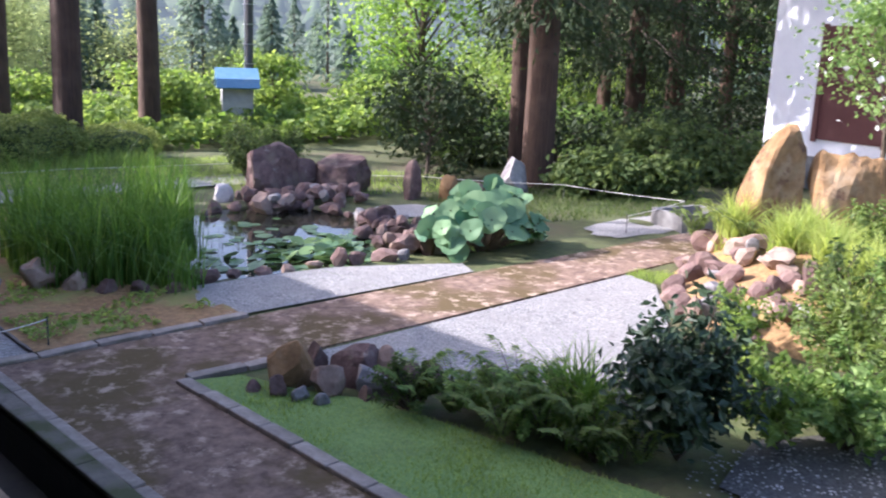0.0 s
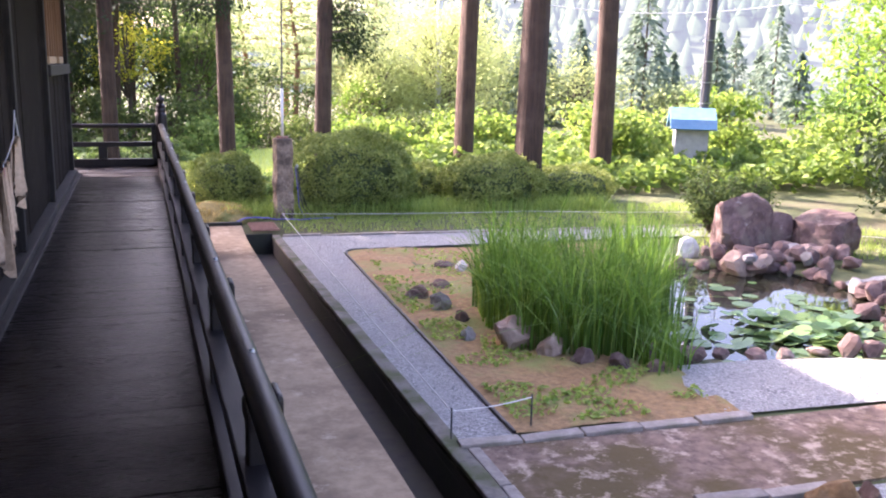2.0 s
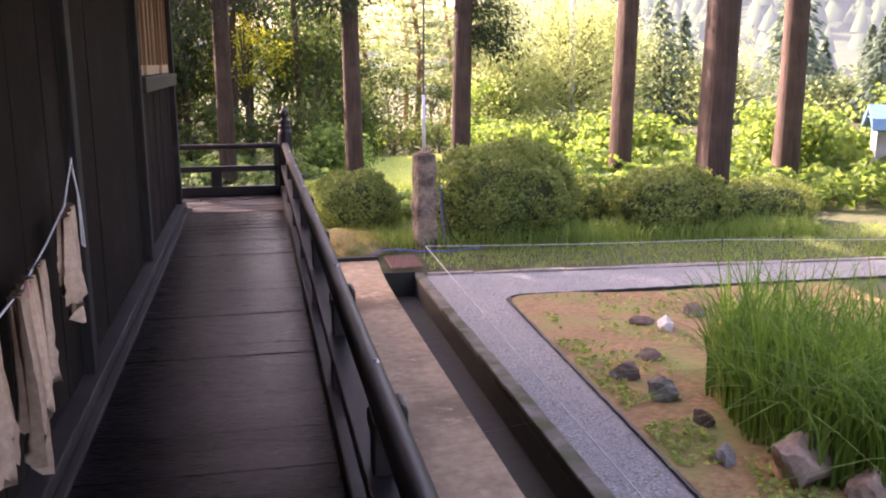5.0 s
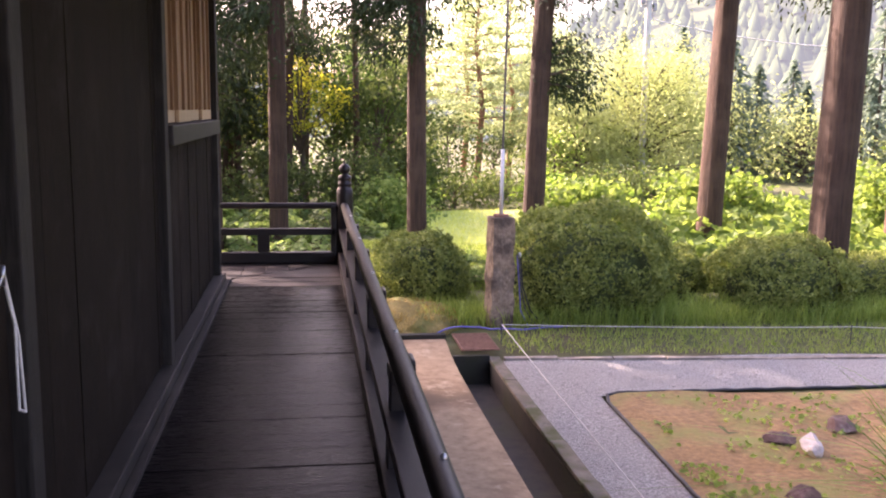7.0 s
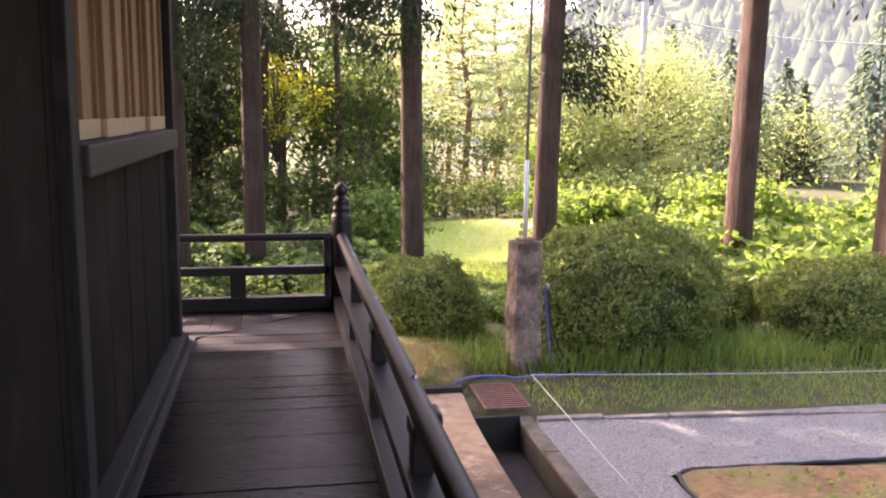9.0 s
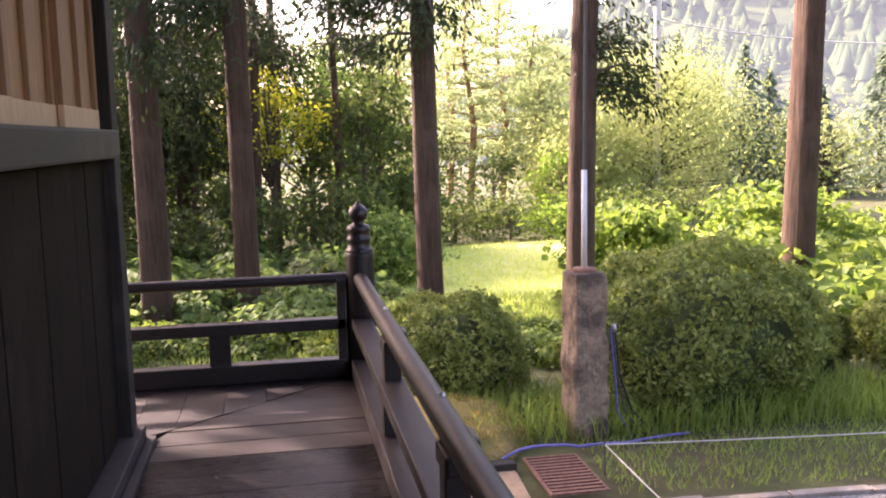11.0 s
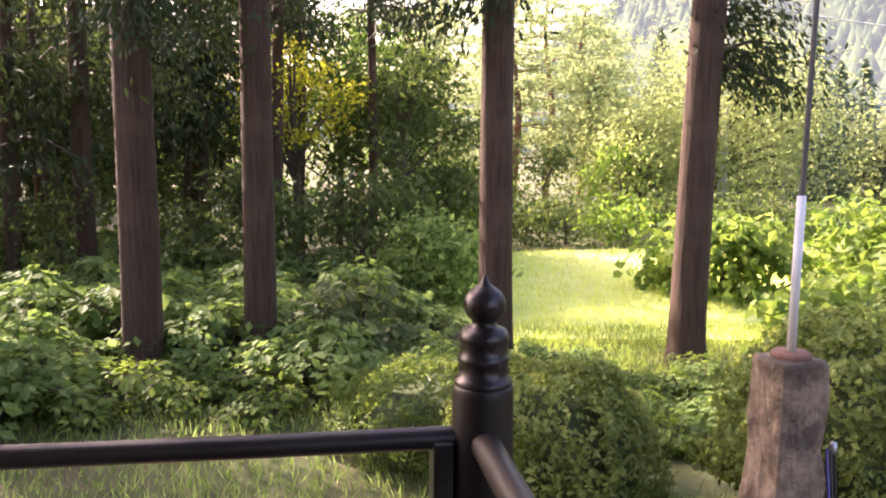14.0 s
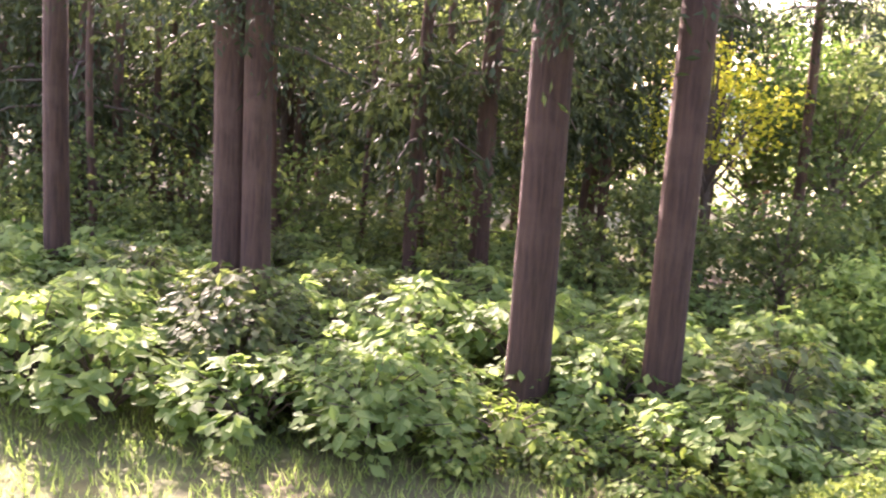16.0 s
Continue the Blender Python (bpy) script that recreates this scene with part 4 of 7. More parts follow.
# bed stones round the reeds
for n, (x, y, sx, sy, sz, mat) in enumerate(((3.50, 13.2, 0.48, 0.42, 0.50, M_TAN), (3.78, 12.75, 0.36, 0.30, 0.30, M_TAN), (3.98, 12.45, 0.30, 0.26, 0.20, M_PURPLE), (4.3, 12.2, 0.34, 0.26, 0.18, M_PURPLE), (3.12, 13.6, 0.36, 0.26, 0.16, M_GREYROCK),
                                             (3.3, 14.3, 0.30, 0.24, 0.18, M_PURPLE), (3.13, 15.6, 0.40, 0.34, 0.22, M_PURPLE), (3.28, 15.0, 0.34, 0.30, 0.24, M_GREYROCK), (3.6, 16.1, 0.34, 0.28, 0.16, M_PURPLE), (4.32, 17.15, 0.24, 0.46, 0.20, M_WHITEROCK),
                                             (4.15, 17.4, 0.44, 0.38, 0.14, M_PURPLE), (4.95, 17.7, 0.36, 0.32, 0.22, M_PURPLE), (4.6, 12.0, 0.30, 0.24, 0.14, M_PURPLE))):
    stone("bed_stone", x, y, sx * 1.1, sy * 1.1, sz * 0.8, 40 + n, mat, "rough stone edging the reed bed", "stones round the reeds", 17 * n, keep=0.72, cuts=13, rough=0.11, tilt=RNG.uniform(-10, 10))
# near rock pile
for n, (x, y, sx, sy, sz, mat) in enumerate(((3.95, 8.75, 0.52, 0.46, 0.40, M_ORANGE), (4.48, 8.55, 0.58, 0.50, 0.38, M_PURPLE), (4.24, 8.75, 0.36, 0.3, 0.38, M_PURPLE), (4.72, 8.35, 0.36, 0.3, 0.30, M_TAN), (4.08, 8.38, 0.42, 0.3, 0.26, M_TAN),
                                             (4.40, 8.18, 0.46, 0.36, 0.24, M_GREYROCK), (4.65, 7.98, 0.36, 0.34, 0.26, M_PURPLE), (3.72, 8.62, 0.24, 0.2, 0.16, M_PURPLE), (3.82, 8.42, 0.22, 0.2, 0.14, M_GREYROCK), (3.6, 8.8, 0.2, 0.18, 0.10, M_PURPLE),
                                             (4.22, 8.05, 0.26, 0.22, 0.16, M_PURPLE), (5.0, 8.05, 0.34, 0.26, 0.18, M_PURPLE), (5.3, 7.6, 0.36, 0.3, 0.20, M_PURPLE), (4.9, 7.6, 0.3, 0.28, 0.18, M_GREYROCK), (4.45, 7.75, 0.24, 0.2, 0.12, M_PURPLE), (3.9, 8.2, 0.2, 0.16, 0.1, M_GREYROCK))):
    stone("pile_rock", x, y, sx, sy, sz, 70 + n, mat, "angular garden rock in a low pile", "rock pile", 23 * n, cuts=11)
# pond edge
rr = random.Random(5)
edge = []
pp = np.array(POND)
for (x0, y0), (x1, y1) in zip(pp, np.roll(pp, -1, 0)):
    d = math.hypot(x1 - x0, y1 - y0)
    for k in range(max(1, int(d / 0.30))):
        u = k / max(1, int(d / 0.30))
        edge.append((x0 + (x1 - x0) * u, y0 + (y1 - y0) * u))
shapes = [[rock_mesh("edge_stone", 0.36, 0.29, 0.22, 120 + k, m, 12, 2, 0.08, 0.66) for k in range(6)] for m in (M_PURPLE, M_TAN, M_GREYROCK)]


def edge_stone(x, y, s, z=None, pale=0.2):
    k = 0 if rr.random() > pale else rr.choice((1, 1, 1, 2))
    ob = new("edge_stone", rr.choice(shapes[k]))
    ob.matrix_world = pose(x, y, (float(gz(x, y)) if z is None else z) - 0.05, rr.uniform(-12, 12), rr.uniform(-12, 12), rr.uniform(0, 360)) @ Matrix.Diagonal((s * rr.uniform(0.8, 1.3), s * rr.uniform(0.8, 1.2), s * rr.uniform(0.6, 1.15), 1))
    return tagged(ob, "rough purplish stone on the pond edge", "rock", "stones round the pond", "thing")


for x, y in edge:
    edge_stone(x + rr.uniform(-0.06, 0.06), y + rr.uniform(-0.06, 0.06), rr.uniform(0.75, 1.25))
for _ in range(46):
    edge_stone(rr.uniform(8.4, 10.6), rr.uniform(15.6, 17.0), rr.uniform(0.8, 1.7), -1.34 + rr.uniform(0, 0.16))
for _ in range(46):
    u = rr.random()
    edge_stone(8.2 + 1.5 * u + rr.uniform(-0.4, 0.4), 11.6 + 2.6 * u + rr.uniform(-0.3, 0.5), rr.uniform(0.7, 1.5), pale=0.35)

# mound on the garden's edge with its dry-stone face
mx, my = np.meshgrid(np.linspace(7.0, 16, 46), np.linspace(3.0, 9.6, 36), indexing="ij")


def mound_h(x, y):
    d = np.sqrt(((x - 11.8) / 3.6) ** 2 + ((y - 6.4) / 2.75) ** 2)
    return -1.34 + 0.72 * np.clip((1.0 - d) * 2.2, 0, 1) ** 0.8


mz = mound_h(mx, my) + np.array([[0.05 * noise.noise(Vector((a * 1.3, b * 1.3, 4))) for a, b in zip(r1, r2)] for r1, r2 in zip(mx, my)])
i, j = np.meshgrid(np.arange(45), np.arange(35), indexing="ij")
tagged(new("mound", np_mesh("mound", np.stack([mx, my, mz], -1).reshape(-1, 3), np.stack([i * 36 + j, (i + 1) * 36 + j, (i + 1) * 36 + j + 1, i * 36 + j + 1], -1).reshape(-1, 4), M_SOIL, smooth=True)), "earth mound under the sandstone boulders", kind="structure")
for _ in range(85):
    a = math.radians(rr.uniform(95, 235))
    d = rr.uniform(0.62, 1.0)
    x, y = 11.8 + 3.6 * d * math.cos(a), 6.4 + 2.75 * d * math.sin(a)
    ob = edge_stone(x, y, rr.uniform(0.8, 1.5), float(mound_h(x, y)) + rr.uniform(0.0, 0.1), 0.45)
    tagged(ob, "rounded tan and purple stone facing the mound", group="stones of the mound")

# ---- plants near the ground ----
def plant(name, x, y, z, label, category, parts, group="", turn=0):
    ob = thing(name, pose(x, y, z, 0, 0, turn), label, category, group)
    for pn, me in parts:
        part(pn, me, ob)
    return ob


def blades_mesh(name, poly, n, height, width, lean, mat, segs=3, bend=1.0, local=(0, 0, 0), lift=0.0, seed=1, zfun=gz):
    r = np.random.default_rng(seed)
    p = scatter(poly, n, r)
    base = np.column_stack([p, zfun(p[:, 0], p[:, 1]) + lift]) - np.array(local)
    return np_mesh(name, *blade_arrays(base, height, width, lean, r, segs, bend)[:2], mat, blade_arrays(base, height, width, lean, np.random.default_rng(seed), segs, bend)[2])


REEDS = [(3.55, 13.0), (3.9, 12.6), (4.5, 12.35), (5.0, 12.6), (5.35, 13.3), (5.3, 14.4), (4.9, 15.5), (4.2, 15.8), (3.7, 15.0), (3.5, 14.0)]
plant("reed_clump", 4.4, 13.9, float(gz(4.4, 13.9)), "dense tall bright green reed clump at the pond edge", "reeds",
      [("blades", blades_mesh("blades", REEDS, 1300, 1.50, 0.026, 0.75, L_REED, 6, 2.2, (4.4, 13.9, float(gz(4.4, 13.9))), seed=3)),
       ("tall_blades", blades_mesh("tall_blades", REEDS, 560, 1.80, 0.022, 1.6, L_REED, 7, 2.4, (4.4, 13.9, float(gz(4.4, 13.9))), seed=8)),
       ("dry_blades", blades_mesh("dry_blades", REEDS, 160, 1.1, 0.014, 0.7, L_GRASS, 4, 1.6, (4.4, 13.9, float(gz(4.4, 13.9))), seed=4))])
plant("reed_clump", 5.6, 14.2, -1.42, "smaller reed clump standing in the pond", "reeds",
      [("blades", blades_mesh("blades", [(5.25, 13.2), (5.7, 13.2), (5.9, 14.6), (5.5, 15.2)], 420, 1.45, 0.02, 0.25, L_REED, 5, 1.6, (5.6, 14.2, -1.42), seed=5))])
plant("reed_clump", 4.75, 12.1, -1.30, "low arching blades beside the pond inlet", "reeds",
      [("blades", blades_mesh("blades", [(4.5, 11.8), (4.95, 11.9), (5.0, 12.5), (4.5, 12.5)], 120, 0.7, 0.02, 0.8, L_REED, 5, 1.3, (4.75, 12.1, -1.30), seed=6))])


def grass_patch(name, poly, n, height, lean, label, mat=L_GRASS, width=0.010, seed=1, zfun=gz, segs=1):
    me = blades_mesh(name, poly, n, height, width, lean, mat, segs, 1.0, seed=seed, zfun=zfun)
    return tagged(new(name, me), label, "grass", kind="stuff")


grass_patch("grass_strip", [(2.15, 20.75), (12, 20.1), (13, 22.2), (2.2, 23.2)], 11000, 0.09, 0.8, "short grass strip before the clipped bushes", width=0.014, seed=11)
grass_patch("tall_grass", [(1.2, 21.9), (9.5, 21.6), (9.5, 22.6), (1.0, 23.4)], 5000, 0.40, 0.8, "longer grass round the bushes", width=0.016, seed=12, segs=2)
grass_patch("lawn_grass", [(3.34, 3.4), (4.8, 3.4), (4.65, 5.6), (4.52, 6.4), (4.42, 7.2), (4.2, 8.0), (3.9, 8.6), (3.7, 9.15), (3.34, 9.25)], 13000, 0.05, 0.7, "short green lawn grass", width=0.009, seed=13)
grass_patch("woods_grass", [(-8, 21.5), (1.0, 21.5), (1.0, 26.5), (-8, 26.5)], 12000, 0.15, 0.8, "green grass beside the veranda end", L_UNDER, 0.016, 14)
grass_patch("glade_grass", [(1.6, 24.6), (8.5, 24.0), (8.0, 29.0), (2.4, 29.5), (1.0, 27)], 13000, 0.17, 0.85, "grass between the bushes and the meadow", width=0.02, seed=19)
grass_patch("meadow_grass", [(2.0, 28.6), (5.5, 28.2), (11, 31), (17, 34.5), (16, 37.4), (5, 36.9), (1.0, 36.0)], 16000, 0.15, 0.9, "tall sunlit meadow grass", L_MEADOW, 0.022, 15)
grass_patch("far_lawn_grass", [(8.6, 11.4), (10.2, 11.2), (11.6, 12.4), (11.3, 13.6), (9.6, 13.2)], 2200, 0.08, 0.7, "grass behind the pond", width=0.014, seed=16)
grass_patch("bank_grass", [(9.6, 12.6), (11.2, 12.3), (13.2, 11.7), (15.2, 10.6), (16.5, 12.5), (14.5, 16.0), (12.0, 16.4), (11.4, 14.2)], 6000, 0.12, 0.8, "grass and weeds behind the pond", L_WOOD, 0.018, 20)
grass_patch("edge_grass", [(9.55, 8.5), (10.2, 8.6), (10.0, 9.15), (9.6, 9.15)], 500, 0.10, 0.7, "grass at the gravel edge", width=0.012, seed=23)
grass_patch("pond_bank_grass", [(9.0, 17.0), (12.5, 15.8), (14.5, 17.0), (12.5, 21), (9.5, 20.8)], 3600, 0.14, 0.7, "grass behind the boulders", width=0.018, seed=17)
grass_patch("mound_grass", [(9.9, 6.6), (10.7, 8.5), (12, 9.0), (13.4, 8.2), (13.4, 5.0), (9.4, 4.6)], 3800, 0.38, 0.95, "yellow-green arching grass on the mound", L_MOUND, 0.018, 18, mound_h, 3)
p = scatter([(2.65, 10.95), (4.6, 10.8), (4.7, 12.0), (3.6, 12.6), (3.2, 14.2), (3.1, 17.0), (2.85, 17.0)], 2100, np.random.default_rng(21))
p2 = scatter([(3.0, 14.5), (6.5, 17), (7, 18.7), (3.1, 18.9)], 1300, np.random.default_rng(22))
p = np.concatenate([p, p2])
p = p[[noise.noise(Vector((a * 1.6, b * 1.6, 2))) > -0.02 for a, b in p]]
tagged(new("bed_weeds", leaf_mesh("bed_weeds", np.column_stack([p, gz(p[:, 0], p[:, 1]) + 0.04]), np.tile([0, 0, 1.0], (len(p), 1)), 0.062, L_GRASS, aspect=0.75, spread=0.5)), "small green weeds on bare soil", "weeds", kind="stuff")


def dome_points(n, rx, ry, rz, rng, base=0.0, shell=0.16, lump=0.20):
    """Points and outward ways on a clipped bush's shell: twiggy tufts with hollows between, foot at z = 0."""
    area = rx * ry + rz * (rx + ry) / 2
    m = int(330 * area) + 90
    c = unit(rng.normal(0, 1, (m * 2, 3)))
    c = c[c[:, 2] > -0.55][:m]
    tuft = rng.integers(0, len(c), n)
    d = unit(c[tuft] + rng.normal(0, 0.075 / max(rx, 0.5), (n, 3)))
    rise = rng.uniform(-0.5, 0.5, len(c))[tuft]
    k = np.array([1 + lump * noise.noise(Vector(v) * 2.2 + Vector((rx, ry, 0))) + lump * 0.5 * noise.noise(Vector(v) * 5) for v in d])
    depth = 1 - shell * rng.beta(1, 2.5, n) + 0.10 * rise
    s = np.sign(d) * np.abs(d) ** 0.92
    p = s * [rx, ry, rz * 0.58] * (k * depth)[:, None] + [0, 0, rz * 0.46]
    p[:, 2] = np.maximum(p[:, 2], base)
    return p, d


def bush(x, y, rx, ry, h, n, seed, label, mat=L_HEDGE, size=0.055, group="clipped bushes", name="bush", z=None):
    r = np.random.default_rng(seed)
    p, d = dome_points(n, rx, ry, h, r)
    stems = Geo()
    for k in range(9):
        a = r.uniform(0, 6.28)
        q = np.array([math.cos(a) * rx * 0.6, math.sin(a) * ry * 0.6, h * 0.8])
        stems.tube([np.array([0.1 * math.cos(a), 0.1 * math.sin(a), 0]), q * [0.45, 0.45, 0.5], q], [0.022, 0.015, 0.006], 5)
    # green lump filling the bush, coloured dark for the shade inside
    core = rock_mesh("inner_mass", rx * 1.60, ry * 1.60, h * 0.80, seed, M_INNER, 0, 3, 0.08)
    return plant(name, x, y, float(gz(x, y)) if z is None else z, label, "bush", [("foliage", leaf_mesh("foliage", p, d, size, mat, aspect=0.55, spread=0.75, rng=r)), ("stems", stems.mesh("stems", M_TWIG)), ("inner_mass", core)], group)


M_INNER = surface("shade_dark_bush_core", (0.040, 0.062, 0.016), (0.090, 0.122, 0.036), 30, rough=1.0, bump=0.8, dist=0.03)
bush(1.36, 23.65, 0.80, 0.72, 1.10, 9000, 1, "small clipped azalea bush with dense green leaves", size=0.065)
bush(3.85, 22.95, 1.36, 1.0, 1.60, 18000, 2, "large clipped rounded azalea bush", size=0.070)
bush(7.05, 22.8, 1.15, 0.85, 1.12, 11000, 3, "low clipped azalea bush", size=0.070)
bush(5.65, 23.9, 0.62, 0.6, 0.85, 6000, 4, "low clipped bush behind the larger ones", size=0.07)
bush(9.2, 23.3, 1.1, 0.8, 0.80, 6000, 5, "low clipped green azalea bush", size=0.06)
bush(0.80, 24.85, 1.0, 0.75, 0.82, 7000, 6, "low sunlit azalea bush with yellow-green leaves", L_FERN, 0.055)


def leafy_shrub(x, y, z, h, spread, n, seed, mat, label, size, aspect=0.5, name="shrub", stem=M_TWIG, group=""):
    """A loose shrub: stems fan out from the foot and carry leaves along their upper parts."""
    r = np.random.default_rng(seed)
    g = Geo()
    pts, ways = [], []
    ns = max(10, n // 60)
    for _ in range(ns):
        a, o = r.uniform(0, 6.28), r.uniform(0.1, 1.0) ** 0.6
        tip = np.array([math.cos(a) * spread * o, math.sin(a) * spread * o, h * (1.05 - 0.55 * o * o) * r.uniform(0.75, 1.1)])
        mid = tip * [0.4, 0.4, 0.6]
        g.tube([[0, 0, 0], mid, tip], [0.012, 0.008, 0.003], 4)
        u = r.uniform(0.35, 1.0, n // ns)[:, None]
        q = 2 * u * (1 - u) * mid + u * u * tip + r.normal(0, 0.055 * max(h, spread), (n // ns, 3))
        pts.append(q)
        ways.append(np.tile([math.cos(a) * 0.6, math.sin(a) * 0.6, 0.7], (n // ns, 1)))
    pts, ways = np.concatenate(pts), np.concatenate(ways)
    pts[:, 2] = np.maximum(pts[:, 2], 0.02)
    return plant(name, x, y, z, label, "shrub", [("foliage", leaf_mesh("foliage", pts, ways, size, mat, aspect=aspect, spread=0.6, rng=r)), ("stems", g.mesh("stems", stem))], group)


leafy_shrub(10.2, 19.2, -1.4, 1.35, 0.7, 2600, 41, L_WOOD, "loose grey-green shrub behind the boulders", 0.09, group="loose shrubs")
leafy_shrub(11.3, 19.6, -1.4, 1.2, 0.8, 2400, 42, L_WOOD, "loose green shrub near the shed", 0.09, group="loose shrubs")
leafy_shrub(5.25, 5.72, -1.28, 1.20, 0.62, 2600, 31, L_DARK, "dark glossy evergreen shrub with rounded leaves", 0.10, 0.55)
leafy_shrub(6.05, 5.35, -1.28, 0.72, 0.55, 1000, 46, L_BRIGHT, "sunlit leafy plant beside the evergreen shrub", 0.085)
leafy_shrub(6.7, 4.35, -1.28, 0.85, 0.6, 1200, 47, L_UNDER, "leafy green plant beside the evergreen shrub", 0.09)
leafy_shrub(5.55, 6.35, -1.28, 0.45, 0.4, 700, 48, L_UNDER, "low leafy plant by the gravel", 0.07)
leafy_shrub(6.4, 4.95, -1.28, 0.7, 0.6, 1500, 32, L_UNDER, "low leafy green garden shrub", 0.085, 0.55)
leafy_shrub(4.35, 7.65, -1.28, 0.42, 0.42, 1100, 33, L_WOOD, "low green shrub among the rocks", 0.05)
leafy_shrub(4.8, 7.25, -1.28, 0.36, 0.45, 900, 34, L_UNDER, "low leafy plant among the rocks", 0.06)
leafy_shrub(5.4, 6.75, -1.28, 0.35, 0.4, 700, 35, L_WOOD, "low leafy plant by the gravel", 0.06)
leafy_shrub(4.62, 6.7, -1.28, 0.34, 0.3, 420, 43, L_UNDER, "low leafy plant at the lawn edge", 0.055)
leafy_shrub(4.75, 6.1, -1.28, 0.4, 0.35, 520, 44, L_WOOD, "low leafy plant at the lawn edge", 0.06)
leafy_shrub(5.05, 6.9, -1.28, 0.42, 0.4, 600, 45, L_UNDER, "low leafy plant by the gravel", 0.06)
for n, (x, y) in enumerate(((6.6, 6.0), (7.2, 6.3), (7.7, 5.4), (6.9, 5.3), (7.9, 6.6), (8.4, 4.9))):
    leafy_shrub(x, y, -1.28, 0.5 + 0.05 * n, 0.5, 700, 230 + n, (L_FERN, L_BRIGHT, L_UNDER)[n % 3], "loose leafy plant at the mound's foot", 0.07, group="mound foot plants")
leafy_shrub(8.2, 5.6, -1.28, 0.95, 0.95, 2400, 36, L_FERN, "sunlit loose shrub on the mound's foot", 0.075)
leafy_shrub(7.4, 4.6, -1.28, 1.0, 0.9, 2200, 37, L_FERN, "leafy shrub beside the mound", 0.085)
leafy_shrub(9.4, 5.0, -1.1, 1.15, 1.0, 2400, 38, L_BRIGHT, "leafy shrub with mixed light and dark leaves", 0.085)


def fern(x, y, z, length, fronds, seed, label, mat=L_FERN, group="ferns"):
    r = np.random.default_rng(seed)
    pts, ways, al = [], [], []
    g = Geo()
    for k in range(fronds):
        a = 6.28 * k / fronds + r.uniform(-0.3, 0.3)
        out = np.array([math.cos(a), math.sin(a), 0])
        u = np.linspace(0.08, 1, 22)
        c = out * (u * length * r.uniform(0.45, 0.85))[:, None] + np.array([0, 0, 1]) * (length * (1.5 * u - 0.72 * u * u) * r.uniform(0.7, 1.2))[:, None]
        g.tube(c[::4], np.linspace(0.005, 0.001, 6), 3)
        side = np.cross(out, [0, 0, 1.0])
        w = 0.15 * length * np.sin(np.pi * np.clip(u * 0.9 + 0.1, 0, 1)) ** 0.8
        for s in (-1, 1):
            pts.append(c + side * (s * w * 0.5)[:, None])
            ways.append(np.tile([0, 0, 1.0], (22, 1)) + out * 0.2)
            al.append(np.tile(side * s + out * 0.35, (22, 1)))
    v, f, t = leaf_arrays(np.concatenate(pts), np.concatenate(ways), 0.10 * length / 0.6, 0.30, 0.15, 0.15, 0.05, r, np.concatenate(al))
    return plant("fern", x, y, z, label, "fern", [("fronds", np_mesh("fronds", v, f, mat, t)), ("stalks", g.mesh("stalks", M_TWIG))], group)


for n, (x, y, z, l, k, mt) in enumerate(((4.55, 7.35, -1.26, 0.55, 9, L_UNDER), (4.75, 6.9, -1.26, 0.6, 10, L_FERN), (4.45, 6.75, -1.26, 0.5, 9, L_FERN), (5.05, 7.1, -1.26, 0.55, 10, L_UNDER), (4.85, 6.4, -1.26, 0.55, 9, L_FERN), (11.0, 8.95, -0.9, 0.6, 11, L_FERN), (10.9, 8.55, -0.75, 0.55, 10, L_FERN), (10.6, 8.0, -0.75, 0.5, 10, L_FERN))):
    fern(x, y, z, l, k, 50 + n, "feathery green fern beside the rocks", mt)
for n, (x, y, z, h, c, mt) in enumerate(((5.12, 6.55, -1.28, 0.72, 230, L_REED), (4.95, 6.25, -1.28, 0.5, 140, L_REED), (10.1, 7.2, -0.75, 0.75, 220, L_MOUND), (9.9, 6.6, -0.8, 0.8, 260, L_MOUND), (8.7, 5.9, -1.15, 0.7, 200, L_MOUND), (10.6, 7.2, -0.7, 0.7, 200, L_MOUND), (10.7, 8.2, -0.72, 0.7, 200, L_MOUND), (9.6, 6.1, -0.85, 0.75, 240, L_MOUND), (9.3, 6.2, -0.95, 0.7, 200, L_MOUND))):
    a = np.random.default_rng(80 + n)
    b = np.column_stack([a.normal(0, 0.09, (c, 2)), np.zeros(c)])
    bl = blade_arrays(b, h, 0.022, 0.95, a, 5, 1.2)
    plant("tuft", x, y, z, "arching tuft of long narrow leaves", "grass tuft", [("blades", np_mesh("blades", bl[0], bl[1], mt, bl[2]))], "leaf tufts")

for n in range(5):
    q = np.random.default_rng(140 + n)
    u = n / 4
    fern(4.62 + 0.4 * u + q.normal(0, 0.16), 7.35 - 1.4 * u + q.normal(0, 0.2), -1.27, q.uniform(0.35, 0.6), 8, 160 + n, "feathery green fern beside the rocks", L_FERN if n % 3 else L_UNDER)
for n in range(12):
    q = np.random.default_rng(180 + n)
    x, y = q.uniform(8.9, 11.4), q.uniform(4.2, 7.0)
    leafy_shrub(x, y, float(mound_h(x, y)) - 0.03, q.uniform(0.35, 0.75), q.uniform(0.35, 0.6), 700, 190 + n, (L_FERN, L_UNDER, L_WOOD)[n % 3], "loose sunlit leafy plant on the mound", 0.075, group="mound plants")

